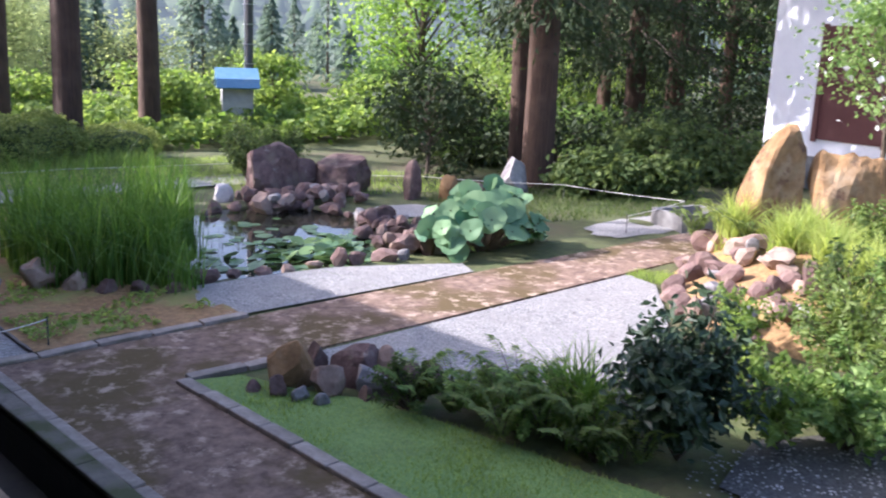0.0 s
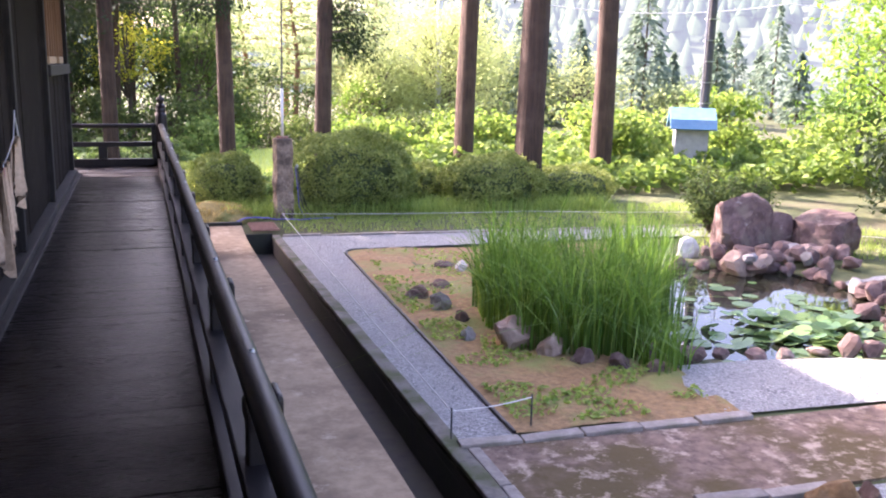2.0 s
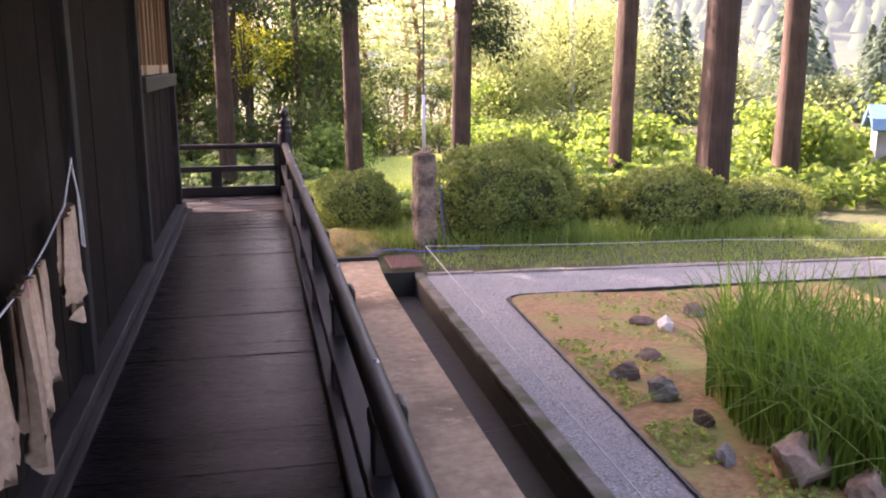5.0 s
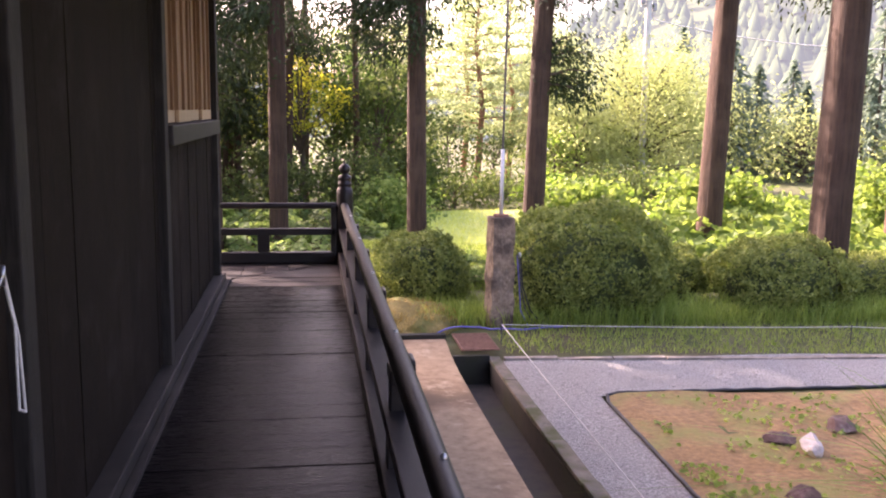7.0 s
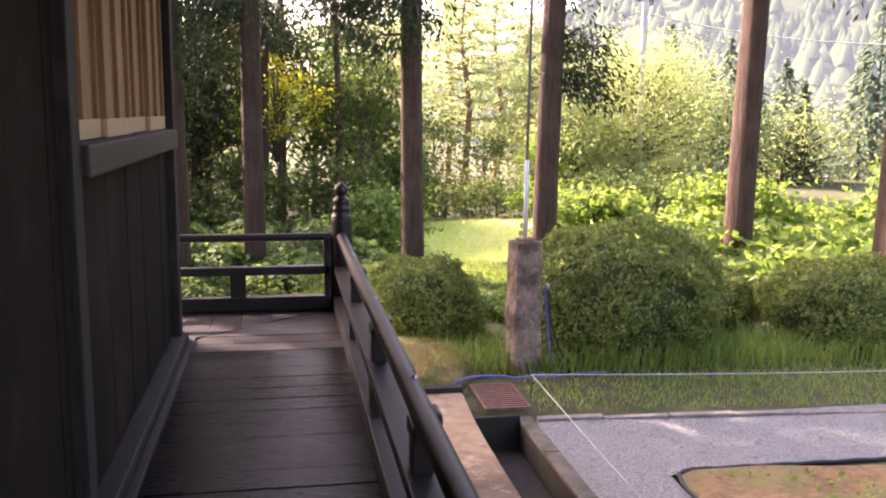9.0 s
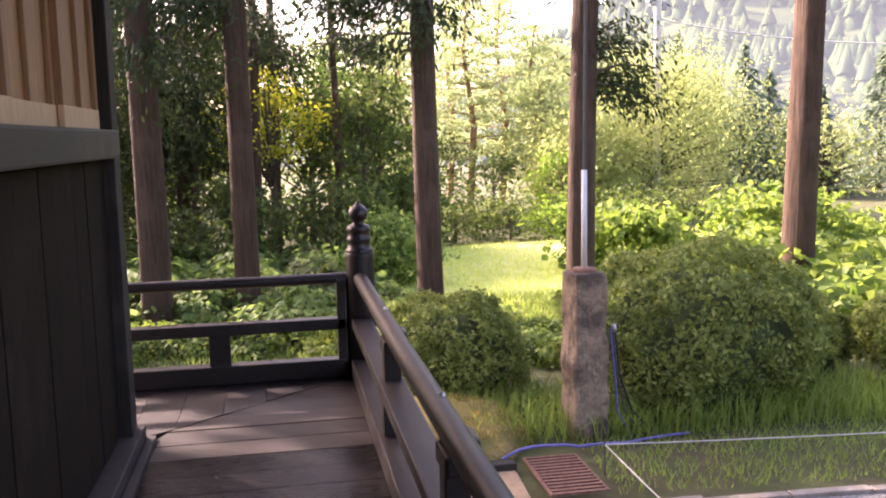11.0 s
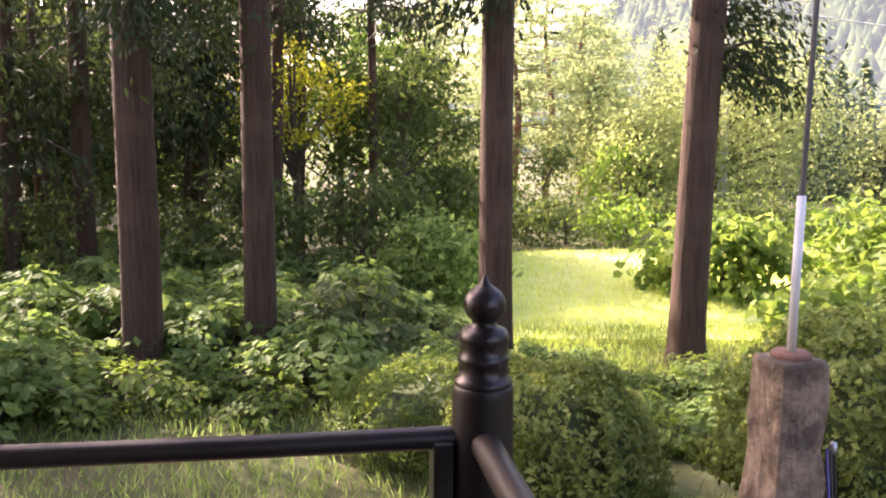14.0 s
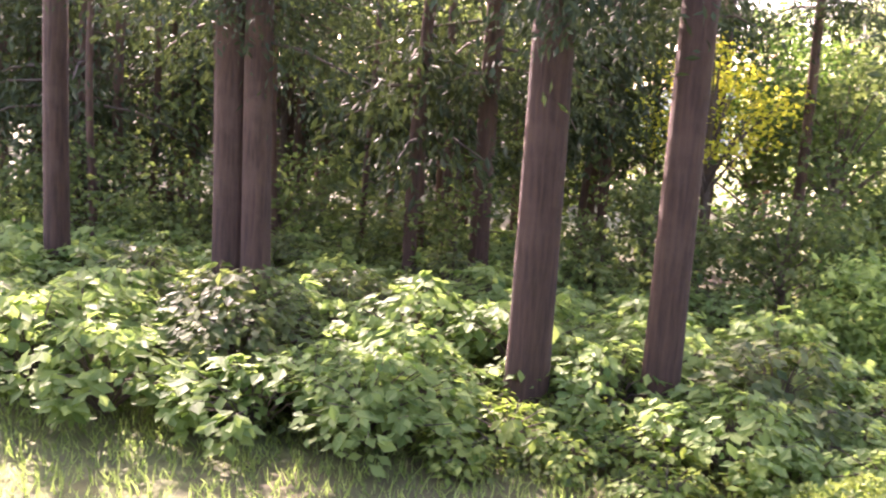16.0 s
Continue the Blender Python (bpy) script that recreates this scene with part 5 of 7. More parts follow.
# broad-leaved plant by the pond
r = np.random.default_rng(91)
hosta = thing("broad_leaf_plant", pose(9.25, 11.45, -1.28), "clump of very large round blue-green leaves on stalks", "plant")
g = Geo()
for k in range(110):
    a, o = r.uniform(0, 6.28), r.uniform(0.05, 1.0) ** 0.55
    c = np.array([math.cos(a) * 1.15 * o, math.sin(a) * 0.75 * o, 0.98 - 0.66 * o ** 1.5 + r.uniform(-0.22, 0.10)])
    g.tube([[c[0] * 0.3, c[1] * 0.3, 0], c * [0.8, 0.8, 0.7], c], [0.014, 0.011, 0.008], 5)
    R = r.uniform(0.13, 0.235)
    n = unit(np.array([c[0] * 0.7 - 0.25, c[1] * 0.75 - 0.35, 0.66]) + r.normal(0, 0.36, 3))
    u = unit(np.cross(n, [0.3, 1, 0.1]))
    w = np.cross(n, u)
    vv, ff = [c - n * 0.028], []
    for ring, rad in ((1, 0.55), (2, 1.0)):
        for q in range(14):
            th = 2 * math.pi * q / 14
            notch = 1 - 0.35 * max(0, math.cos(th)) ** 8 + 0.22 * max(0, -math.cos(th)) ** 6
            vv.append(c + (u * math.cos(th) + w * math.sin(th) * 0.92) * R * rad * notch + n * (-0.012 + 0.012 * ring - 0.05 * (ring == 2) * max(0, -math.cos(th)) ** 3 + 0.018 * math.sin(th * 5 + k) * (ring == 2)))
    for q in range(14):
        q1 = (q + 1) % 14
        ff += [(0, 1 + q, 1 + q1), (1 + q, 15 + q, 15 + q1), (1 + q, 15 + q1, 1 + q1)]
    part("leaf", np_mesh("leaf", np.array(vv), np.array(ff), L_HOSTA, np.full(len(vv), r.beta(1.1, 1.1)), True), hosta)
part("stalks", g.mesh("stalks", M_TWIG), hosta)

# water lilies
r = np.random.default_rng(95)
lily = thing("water_lilies", pose(7.3, 13.1, -1.40), "water lilies with crowded floating and raised leaves", "water lily")
g = Geo()
for k in range(250):
    if k < 190:
        x, y = r.normal(0.1, 0.75), r.normal(-0.25, 0.50)
        z = 0.012 + 0.16 * r.random() * math.exp(-(x * x / 0.9 + y * y / 0.5))
    else:
        x, y, z = r.uniform(-2.2, 1.2), r.uniform(-0.9, 2.4), 0.008
    if not inside(POND, np.array([[7.3 + x, 13.1 + y]]))[0]:
        continue
    R = r.uniform(0.07, 0.15)
    t0 = r.uniform(0, 6.28)
    tilt = r.normal(0, 0.25 if z > 0.03 else 0.02, 2)
    th = t0 + np.linspace(0.12, 6.16, 11)
    ring = np.column_stack([x + R * np.cos(th), y + R * np.sin(th), z + R * (np.cos(th) * tilt[0] + np.sin(th) * tilt[1])])
    v = np.vstack([[x, y, z - 0.006], ring])
    f = np.array([(0, q, q + 1) for q in range(1, 11)])
    g.add(v, f, np.full(len(v), r.beta(2, 2)))
part("leaves", g.mesh("leaves", L_LILY, False, True), lily)
g = Geo()
for k in range(60):
    x, y = r.uniform(-1.8, 0.6), r.uniform(-0.4, 1.8)
    g.tube([[x, y, -0.05], [x + 0.01, y, 0.1 * r.random() + 0.01]], [0.004, 0.003], 4)
part("stems", g.mesh("stems", M_TWIG), lily)

# gravel pebbles lying proud of the gravel
r = np.random.default_rng(97)


def pebbles(name, poly, n, size, label):
    p = scatter(poly, n, r)
    base = np.column_stack([p, gz(p[:, 0], p[:, 1]) + 0.012])
    o = np.array([[1, 0, 0], [-0.2, 0.9, 0], [-0.8, -0.5, 0], [0.1, 0.1, 0.55], [0.1, -0.9, 0.05]])
    s = (size * r.uniform(0.5, 1.4, n))[:, None, None]
    a = r.uniform(0, 6.28, n)
    rot = np.stack([np.stack([np.cos(a), -np.sin(a), 0 * a], -1), np.stack([np.sin(a), np.cos(a), 0 * a], -1), np.stack([0 * a, 0 * a, 1 + 0 * a], -1)], 1)
    v = base[:, None] + np.einsum("nij,kj->nki", rot, o) * s
    k = np.arange(n)[:, None] * 5
    f = np.concatenate([k + [0, 1, 3], k + [1, 2, 3], k + [2, 4, 3], k + [4, 0, 3]], 1).reshape(-1, 3)
    return tagged(new(name, np_mesh(name, v.reshape(-1, 3), f, M_PEBBLE)), label, "gravel", kind="stuff")


pebbles("loose_gravel", GRAVEL_S, 3600, 0.014, "loose pale gravel stones")
pebbles("loose_gravel", [(4.9, 3.0), (7.4, 3.0), (7.0, 4.6), (5.6, 5.6), (4.9, 5.5)], 1500, 0.013, "loose shaded gravel below the evergreen shrub")
pebbles("loose_gravel", GRAVEL_N, 1500, 0.014, "loose pale gravel stones by the pond")
pebbles("loose_gravel", [(2.07, 10.8), (2.52, 10.8), (2.86, 19.0), (6, 19.2), (6, 20.4), (2.07, 20.4)], 3000, 0.012, "loose grey gravel on the path")

# pegs and cords round the beds
def peg_fence(name, pts, label, high=0.26, sag=0.02):
    ob = thing(name, pose(pts[0][0], pts[0][1], float(gz(*pts[0]))), label, "cord fence")
    o = np.array([pts[0][0], pts[0][1], float(gz(*pts[0]))])
    q = []
    for x, y in pts:
        z = float(gz(x, y))
        q.append(np.array([x, y, z + high]) - o)
        g = Geo()
        g.tube([q[-1] - [0, 0, high + 0.02], q[-1] + [0, 0, 0.025]], [0.008, 0.008], 7)
        part("stake", g.mesh("stake", M_DARKPIPE), ob)
    part("cord", cord_mesh("cord", q, 0.0055, M_ROPE, 5, sag), ob)
    return ob


peg_fence("cord_fence", [(2.75, 10.98), (1.99, 10.86), (2.16, 21.1), (7.0, 20.75), (12.2, 20.0)], "thin white cord on short stakes along the gravel path")
peg_fence("cord_fence", [(10.0, 18.7), (12.4, 16.2), (14.0, 13.6), (14.2, 11.0), (12.0, 10.75)], "thin white cord on short stakes behind the rocks", 0.30)

# stone pillar carrying a mast
pil = thing("stone_pillar", pose(2.33, 22.1, -1.32, 0, 0, 8), "rough weathered square stone pillar carrying a mast", "pillar")
bm = bmesh.new()
add_box(bm, -0.165, 0.165, -0.155, 0.155, 0, 1.60, 0.03)
bmesh.ops.subdivide_edges(bm, edges=bm.edges[:], cuts=8, use_grid_fill=True)
for v in bm.verts:
    k = noise.noise(v.co * 3.5) * 0.045 + noise.noise(v.co * 11) * 0.022 + noise.noise(v.co * 23) * 0.012
    v.co += Vector((v.co.x, v.co.y, 0)).normalized() * k
    s = 1.14 - 0.17 * v.co.z / 1.6 - 0.16 * max(0, (v.co.z - 1.5) / 0.1) * 0.35
    v.co.x, v.co.y = v.co.x * s, v.co.y * s
part("shaft", bm_mesh("shaft", bm, M_PILLAR), pil)
part("cap", lathe("cap", [(0, 1.585), (0.11, 1.585), (0.115, 1.60), (0.115, 1.625), (0.10, 1.635), (0, 1.637)], M_RUST, 20), pil, label="rust-brown round cap")
part("pipe", lathe("pipe", [(0, 1.62), (0.027, 1.62), (0.027, 2.55), (0.0, 2.552)], M_WHITEPIPE, 14), pil, label="white pipe sleeve")
g = Geo()
g.tube([[0, 0, 2.5], [0.02, 0.0, 4.5], [0.06, 0, 7.5]], [0.017, 0.016, 0.014], 8)
part("mast", g.mesh("mast", M_DARKPIPE), pil, label="thin dark mast")
for n, (dx, mt) in enumerate(((0.26, M_BLUECORD), (0.285, M_DARKPIPE), (0.31, M_BLACKPLASTIC))):
    part("cable", cord_mesh("cable", [(dx - 0.04, -0.1, 1.05), (dx, -0.12, 0.6), (dx + 0.02 + 0.05 * n, -0.14, 0.25), (dx + 0.12 + 0.09 * n, -0.2, 0.03)], 0.010, mt, 6, 0, 6), pil)
part("lamp_bracket", lathe("lamp_bracket", [(0, 0.0), (0.02, 0.0), (0.028, 0.03), (0.02, 0.07), (0, 0.075)], M_STEEL, 12), pil, pose(0.25, -0.12, 1.02))

# drain grate with a hose over it
gr = thing("drain_grate", pose(1.80, 21.1, -1.27), "rusty iron drain grate beside the pillar", "grate")
bm = bmesh.new()
for a in (-0.235, 0.235):
    add_box(bm, a - 0.012, a + 0.012, -0.42, 0.42, -0.02, 0.0)
for k in range(13):
    y0 = -0.41 + k * 0.068
    add_box(bm, -0.235, 0.235, y0 - 0.016, y0 + 0.016, -0.018, 0.004, 0.003)
part("bars", bm_mesh("bars", bm, M_RUST), gr)
ob = new("hose", cord_mesh("hose", [(1.35, 21.45, -1.24), (1.55, 21.5, -1.18), (1.85, 21.58, -1.20), (2.1, 21.6, -1.24), (2.6, 21.7, -1.28), (3.3, 21.85, -1.29)], 0.013, M_BLUECORD, 7, -0.01, 6))
tagged(ob, "purple-blue hose lying over the grate", "hose", kind="thing")
bm = bmesh.new()
add_box(bm, 0.35, 1.44, 21.28, 21.40, -1.36, -1.22, 0.01)
tagged(new("kerb_end", bm_mesh("kerb_end", bm, M_DRAIN)), "dark kerb at the walk's end", kind="structure")

# heap of moss and cuttings beside the walk's end
hm = bmesh.new()
bmesh.ops.create_icosphere(hm, subdivisions=4, radius=1.0)
for v in hm.verts:
    k = 1 + 0.18 * noise.noise(v.co * 2.5) + 0.08 * noise.noise(v.co * 7)
    v.co = Vector((v.co.x * 0.75 * k, v.co.y * 0.95 * k, max(v.co.z, -0.05) * 0.30 * k))
ob = new("moss_heap", bm_mesh("moss_heap", hm, surface("dry_moss", (0.16, 0.12, 0.03), (0.30, 0.23, 0.07), 18, (0.14, 0.15, 0.03), 2.0, (0.5, 0.65), 0.98, 1.0, 0.03), True))
ob.matrix_world = pose(1.05, 22.35, -1.32)
tagged(ob, "low heap of yellow-brown moss by the walk", "moss heap", kind="thing")

q = np.random.default_rng(63)
hp = scatter(blob(1.05, 22.35, 0.72, 0.92, 9), 1500, q)
hz = -1.32 + 0.27 * np.sqrt(np.clip(1 - ((hp[:, 0] - 1.05) / 0.80) ** 2 - ((hp[:, 1] - 22.35) / 1.0) ** 2, 0, 1))
hb = blade_arrays(np.column_stack([hp, hz]), 0.085, 0.012, 1.2, q, 2, 1.2)
tagged(new("dry_grass", np_mesh("dry_grass", hb[0], hb[1], leaf_mat("dry_grass_blade", (0.24, 0.17, 0.05), (0.46, 0.36, 0.13), 0.3, 0.7), hb[2])), "dry yellow-brown grass over the moss heap", "grass", kind="stuff")

# concrete trough
tr = thing("trough", pose(13.6, 10.5, -1.36, 0, 0, -18), "square grey concrete trough", "trough")
bm = bmesh.new()
for a in ((-0.55, 0.55, -0.40, -0.32), (-0.55, 0.55, 0.32, 0.40), (-0.55, -0.47, -0.32, 0.32), (0.47, 0.55, -0.32, 0.32)):
    add_box(bm, *a, 0, 0.36, 0.01)
add_box(bm, -0.47, 0.47, -0.32, 0.32, 0, 0.2)
part("basin", bm_mesh("basin", bm, M_CONC), tr)

# ---- trees ----
def trunk_arrays(h, r0, r1, seed, lean=(0, 0), sides=20, rings=26, flare=0.35, wob=0.05):
    u = np.linspace(0, 1, rings) ** 1.5
    rr_ = np.random.default_rng(seed)
    px = lean[0] * u * h + 0.05 * np.sin(u * 5 + seed)
    py = lean[1] * u * h + 0.05 * np.cos(u * 4 + seed)
    rad = (r0 + (r1 - r0) * u) * (1 + flare * np.exp(-u * h / 0.28))
    return tube_arrays(np.column_stack([px, py, u * h - 0.15]), rad, sides, wob, seed)


def spray_points(limbs, n, rng, droop=0.9):
    """Hanging sprays along limbs: points and the ways they hang."""
    pts, al = [], []
    for a, b, w in limbs:
        a, b = np.array(a), np.array(b)
        u = rng.beta(2.0, 1.2, n)[:, None]
        c = a + (b - a) * u
        off = rng.normal(0, 1, (n, 3)) * [w, w, w * 0.45]
        q = c + off * (0.35 + 0.65 * u)
        q[:, 2] -= np.abs(rng.normal(0, w * droop * 0.8, n)) * u[:, 0]
        pts.append(q)
        al.append(unit(off * [1, 1, 0.2] + (b - a) * 0.5) + np.array([0, 0, -droop]))
    return np.concatenate(pts), np.concatenate(al)


def cedar(x, y, dia, seed, limbs=(), h=13.0, lean=(0, 0), per=400, label="tall straight cedar with reddish-brown bark", group="cedars", z=-1.38, size=0.13, crown=None):
    ob = thing("cedar_tree", pose(x, y, z), label, "tree", group)
    v, f = trunk_arrays(h, dia / 2, dia * 0.34, seed, lean, *((20, 26) if dia > 0.36 else (9, 10)))
    part("trunk", np_mesh("trunk", v, f, M_BARK, smooth=True), ob)
    if limbs:
        r = np.random.default_rng(seed)
        g = Geo()
        for a, b, w in limbs:
            a, b = np.array(a), np.array(b)
            g.tube([a, (a + b) / 2 + [0, 0, 0.12], b], [0.035, 0.022, 0.008], 6)
        part("branches", g.mesh("branches", M_TWIG), ob)
        p, al = spray_points(limbs, per, r)
        v, f, t = leaf_arrays(p, unit(np.random.default_rng(seed + 1).normal(0, 1, (len(p), 3))), size, 0.32, 0.8, 0.25, 0.05, r, al + r.normal(0, 0.8, al.shape))
        part("foliage", np_mesh("foliage", v, f, L_CEDAR, t), ob)
    if crown:
        # an unseen upper crown high above the walk, large sprays that block sun
        r = np.random.default_rng(seed + 50)
        z0, z1, n, reach = crown
        lm = crown_limbs(seed + 60, z0, z1, n, reach, 0.6)
        g = Geo()
        for a, b, w in lm:
            g.tube([a, b], [0.05, 0.012], 5)
        part("branches", g.mesh("branches", M_TWIG), ob)
        p, al = spray_points(lm, 70, r)
        v, f, t = leaf_arrays(p, np.tile([0, 0, 1.0], (len(p), 1)), 0.50, 0.45, 0.8, 0.2, 0.05, r, al)
        part("foliage", np_mesh("foliage", v, f, L_CEDAR, t), ob)
    return ob


def crown_limbs(seed, z0, z1, n, reach, width=0.38, side=None):
    r = random.Random(seed)
    out = []
    for _ in range(n):
        a = r.uniform(0, 6.28) if side is None else side + r.gauss(0, 0.7)
        zz = r.uniform(z0, z1)
        l = reach * r.uniform(0.55, 1.1)
        out.append(((0, 0, zz), (l * math.cos(a), l * math.sin(a), zz - 0.25 * l), width))
    return out


cedar(-2.34, 27.72, 0.44, 1, crown_limbs(1, 4.3, 8.0, 20, 1.9), per=360, h=15, crown=(9.5, 12.5, 9, 2.6))
cedar(-1.02, 27.85, 0.375, 2, crown_limbs(2, 4.2, 7.4, 20, 1.8), per=360, h=15.5, lean=(0.012, 0), crown=(10.0, 15.5, 14, 2.4))
cedar(1.80, 27.65, 0.41, 3, crown_limbs(3, 4.0, 7.5, 20, 1.9, side=3.3) + crown_limbs(13, 5.4, 7.5, 6, 1.6))
cedar(4.20, 27.5, 0.45, 4, [((0, 0, 4.1), (1.15, 0.3, 4.35), 0.30), ((0, 0, 3.9), (1.0, 0.5, 3.7), 0.30), ((0, 0, 3.8), (1.3, 0.2, 3.95), 0.28), ((0, 0, 3.7), (1.15, 0.0, 3.4), 0.26), ((0, 0, 4.2), (0.8, 0.2, 4.7), 0.26)] + crown_limbs(4, 5.6, 8, 10, 1.5), lean=(0.018, 0), size=0.12, per=420)
cedar(8.22, 27.9, 0.56, 5, crown_limbs(5, 6.2, 8.5, 9, 1.6), lean=(0.012, 0))
cedar(8.0, 23.05, 0.66, 6, crown_limbs(6, 5.6, 7.5, 8, 1.3), lean=(0.004, 0))
cedar(11.6, 26.4, 0.60, 7, crown_limbs(7, 6.0, 8, 6, 1.3))
cedar(15.05, 15.25, 0.70, 8, crown_limbs(8, 3.9, 7.0, 14, 2.4, 0.45), per=260, size=0.19, crown=(6.6, 11.5, 20, 2.8))
cedar(15.85, 16.5, 0.50, 9, crown_limbs(9, 3.8, 7, 10, 2.2, 0.45), per=260, size=0.19, crown=(6.6, 11.5, 20, 2.8))
cedar(22.9, 18.0, 0.62, 10, crown_limbs(10, 2.6, 8.5, 34, 3.0, 0.55), per=180, size=0.20, crown=(8.5, 12.5, 16, 2.8))
cedar(24.6, 17.6, 0.60, 11, crown_limbs(11, 2.6, 8.5, 34, 3.0, 0.55), per=180, size=0.20, crown=(8.5, 12.5, 16, 2.8))
cedar(19.0, 18.6, 0.40, 12, crown_limbs(12, 3.2, 8, 26, 2.8, 0.55), per=180, size=0.20)
cedar(27.0, 22.0, 0.5, 13, crown_limbs(14, 2.6, 9, 30, 3.2, 0.6), per=150, size=0.24)
for k, (x, y) in enumerate(((29.5, 18.5), (27.2, 14.8), (32.0, 23.5))):
    cedar(x, y, 0.5, 30 + k, crown_limbs(330 + k, 1.2, 9.5, 36, 3.2, 0.7), per=150, size=0.32)
cedar(-6.85, 29.9, 0.50, 14, crown_limbs(15, 3.8, 7.2, 18, 2.3, 0.45), per=360, h=14, crown=(7.8, 11.5, 20, 1.9), label="cedar with paired pale brown trunks")
cedar(-6.35, 29.75, 0.40, 15, crown_limbs(16, 4.3, 7.5, 10, 2.0, 0.45), h=13, crown=(7.8, 11.2, 18, 2.3), label="cedar with paired pale brown trunks")
# added for its high crown, which cuts the sun on the gravel path
cedar(-9.3, 29.6, 0.36, 22, crown_limbs(23, 5.2, 6.6, 4, 1.2, 0.4), h=15, crown=(12.0, 14.2, 22, 2.5))
cedar(-0.9, 34.6, 0.26, 17, crown_limbs(18, 4.4, 6.2, 9, 1.5, 0.40), h=9, per=260)
cedar(-0.5, 37.0, 0.24, 18, crown_limbs(19, 4.6, 6.3, 8, 1.6, 0.42), h=9, per=260)
cedar(0.9, 35.2, 0.20, 19, crown_limbs(20, 4.8, 6.2, 7, 1.2, 0.38), h=8, per=240)
cedar(-2.4, 35.8, 0.22, 20, crown_limbs(21, 3.6, 6.3, 13, 1.6, 0.45), h=9, per=200, size=0.17)
cedar(-1.7, 39.5, 0.24, 21, crown_limbs(22, 3.8, 6.5, 13, 1.8, 0.5), h=10, per=180, size=0.20)
cedar(-4.0, 33.0, 0.34, 16, crown_limbs(17, 3.2, 7.2, 18, 2.1, 0.45), per=360, h=14, crown=(10, 12.5, 10, 2.4))

# darker wood behind the veranda's end: thin trunks and layered foliage
r = np.random.default_rng(33)
for k in range(34):
    x, y = r.uniform(-19, -1.5), r.uniform(32, 44)
    if abs((x + 2.9) - (y - 31) * 0.0) < 0.6 and y < 33:
        continue
    hh = r.uniform(5.6, 6.4) if y < 40 else r.uniform(7, 8.5)
    cedar(x, y, r.uniform(0.16, 0.34), 200 + k, crown_limbs(300 + k, 2.4, hh - 0.3, 11, 1.7, 0.45), h=hh, per=110, label="slender dark-trunked tree in the wood", group="trees of the wood", size=0.24)

for k in range(24):
    x, y = r.uniform(-32, -3), r.uniform(45, 58)
    cedar(x, y, r.uniform(0.2, 0.34), 260 + k, crown_limbs(360 + k, 0.6, 8.0 if x < -14 else 6.8, 16, 2.8, 0.7), h=8.5 if x < -14 else 7.2, per=80, label="slender dark tree deep in the wood", group="trees of the wood", size=0.5)
for k in range(26):
    x, y = r.uniform(-15, -3.2), r.uniform(31.5, 41)
    cedar(x, y, r.uniform(0.11, 0.22), 420 + k, (), h=r.uniform(5.5, 6.5), label="thin bare dark trunk in the wood", group="trees of the wood")


def broadleaf(name, x, y, h, crown, n, seed, mat, label, size, z=-1.38, trunk=0.10, clear=0.25, clumps=26, flat=0.55, group="", bark=None, aspect=0.55, category="tree"):
    """A trunk forking into limbs, each ending in clumps of leaves, with gaps between."""
    r = np.random.default_rng(seed)
    ob = thing(name, pose(x, y, z), label, category, group)
    g = Geo()
    g.tube([[0, 0, -0.1], [0.05, 0, h * 0.35], [0.0, 0.06, h * 0.65], [0.03, 0, h * 0.93]], [trunk, trunk * 0.8, trunk * 0.5, trunk * 0.15], 9, 0.05)
    pts, ways = [], []
    for _ in range(clumps):
        a = r.uniform(0, 6.28)
        zz = h * (clear + (1 - clear) * r.beta(1.4, 1.2))
        k = math.sin(math.pi * np.clip((zz / h - clear) / (1 - clear) * 0.80 + 0.16, 0, 1)) ** 0.5
        o = crown * k * r.uniform(0.25, 1.0) ** 0.6
        c = np.array([math.cos(a) * o, math.sin(a) * o, zz])
        root = np.array([0, 0, max(zz * 0.62, h * clear * 0.7)])
        g.tube([root, (root + c) / 2 + [0, 0, 0.1], c], [trunk * 0.32, trunk * 0.2, 0.008], 5)
        s = crown * r.uniform(0.18, 0.34)
        m = max(8, n // clumps)
        q = r.normal(0, 1, (m, 3)) * [s, s, s * flat]
        pts.append(c + q)
        ways.append(unit(q + [0, 0, s * 0.9]))
    part("trunk", g.mesh("trunk", bark or M_TWIG), ob)
    part("foliage", leaf_mesh("foliage", np.concatenate(pts), np.concatenate(ways), size, mat, aspect=aspect, spread=0.6, rng=r), ob)
    return ob


# understorey of the wood
broadleaf("understorey_tree", 0.4, 38.5, 5.2, 2.0, 6000, 1, L_GREENTREE, "leafy understorey tree at the wood's edge", 0.16, group="understorey trees", clear=0.05, clumps=40)
broadleaf("understorey_tree", -0.6, 35.4, 4.5, 1.15, 1900, 2, L_YELLOW, "understorey tree with yellowing top", 0.115, group="understorey trees", clear=0.58, clumps=24)
broadleaf("understorey_tree", -2.6, 38.0, 5.5, 2.2, 5000, 3, L_WOOD, "leafy understorey tree in the wood", 0.16, group="understorey trees", clear=0.05, clumps=40)
broadleaf("understorey_tree", 1.6, 36.0, 4.2, 1.5, 4500, 4, L_WOOD, "leafy understorey tree beside the meadow", 0.15, group="understorey trees", clear=0.05, clumps=34)
broadleaf("understorey_tree", 2.1, 38.4, 4.6, 0.75, 1300, 5, L_FERN, "sunlit young shoot with pale leaves", 0.20, group="understorey trees", clear=0.55, clumps=12)
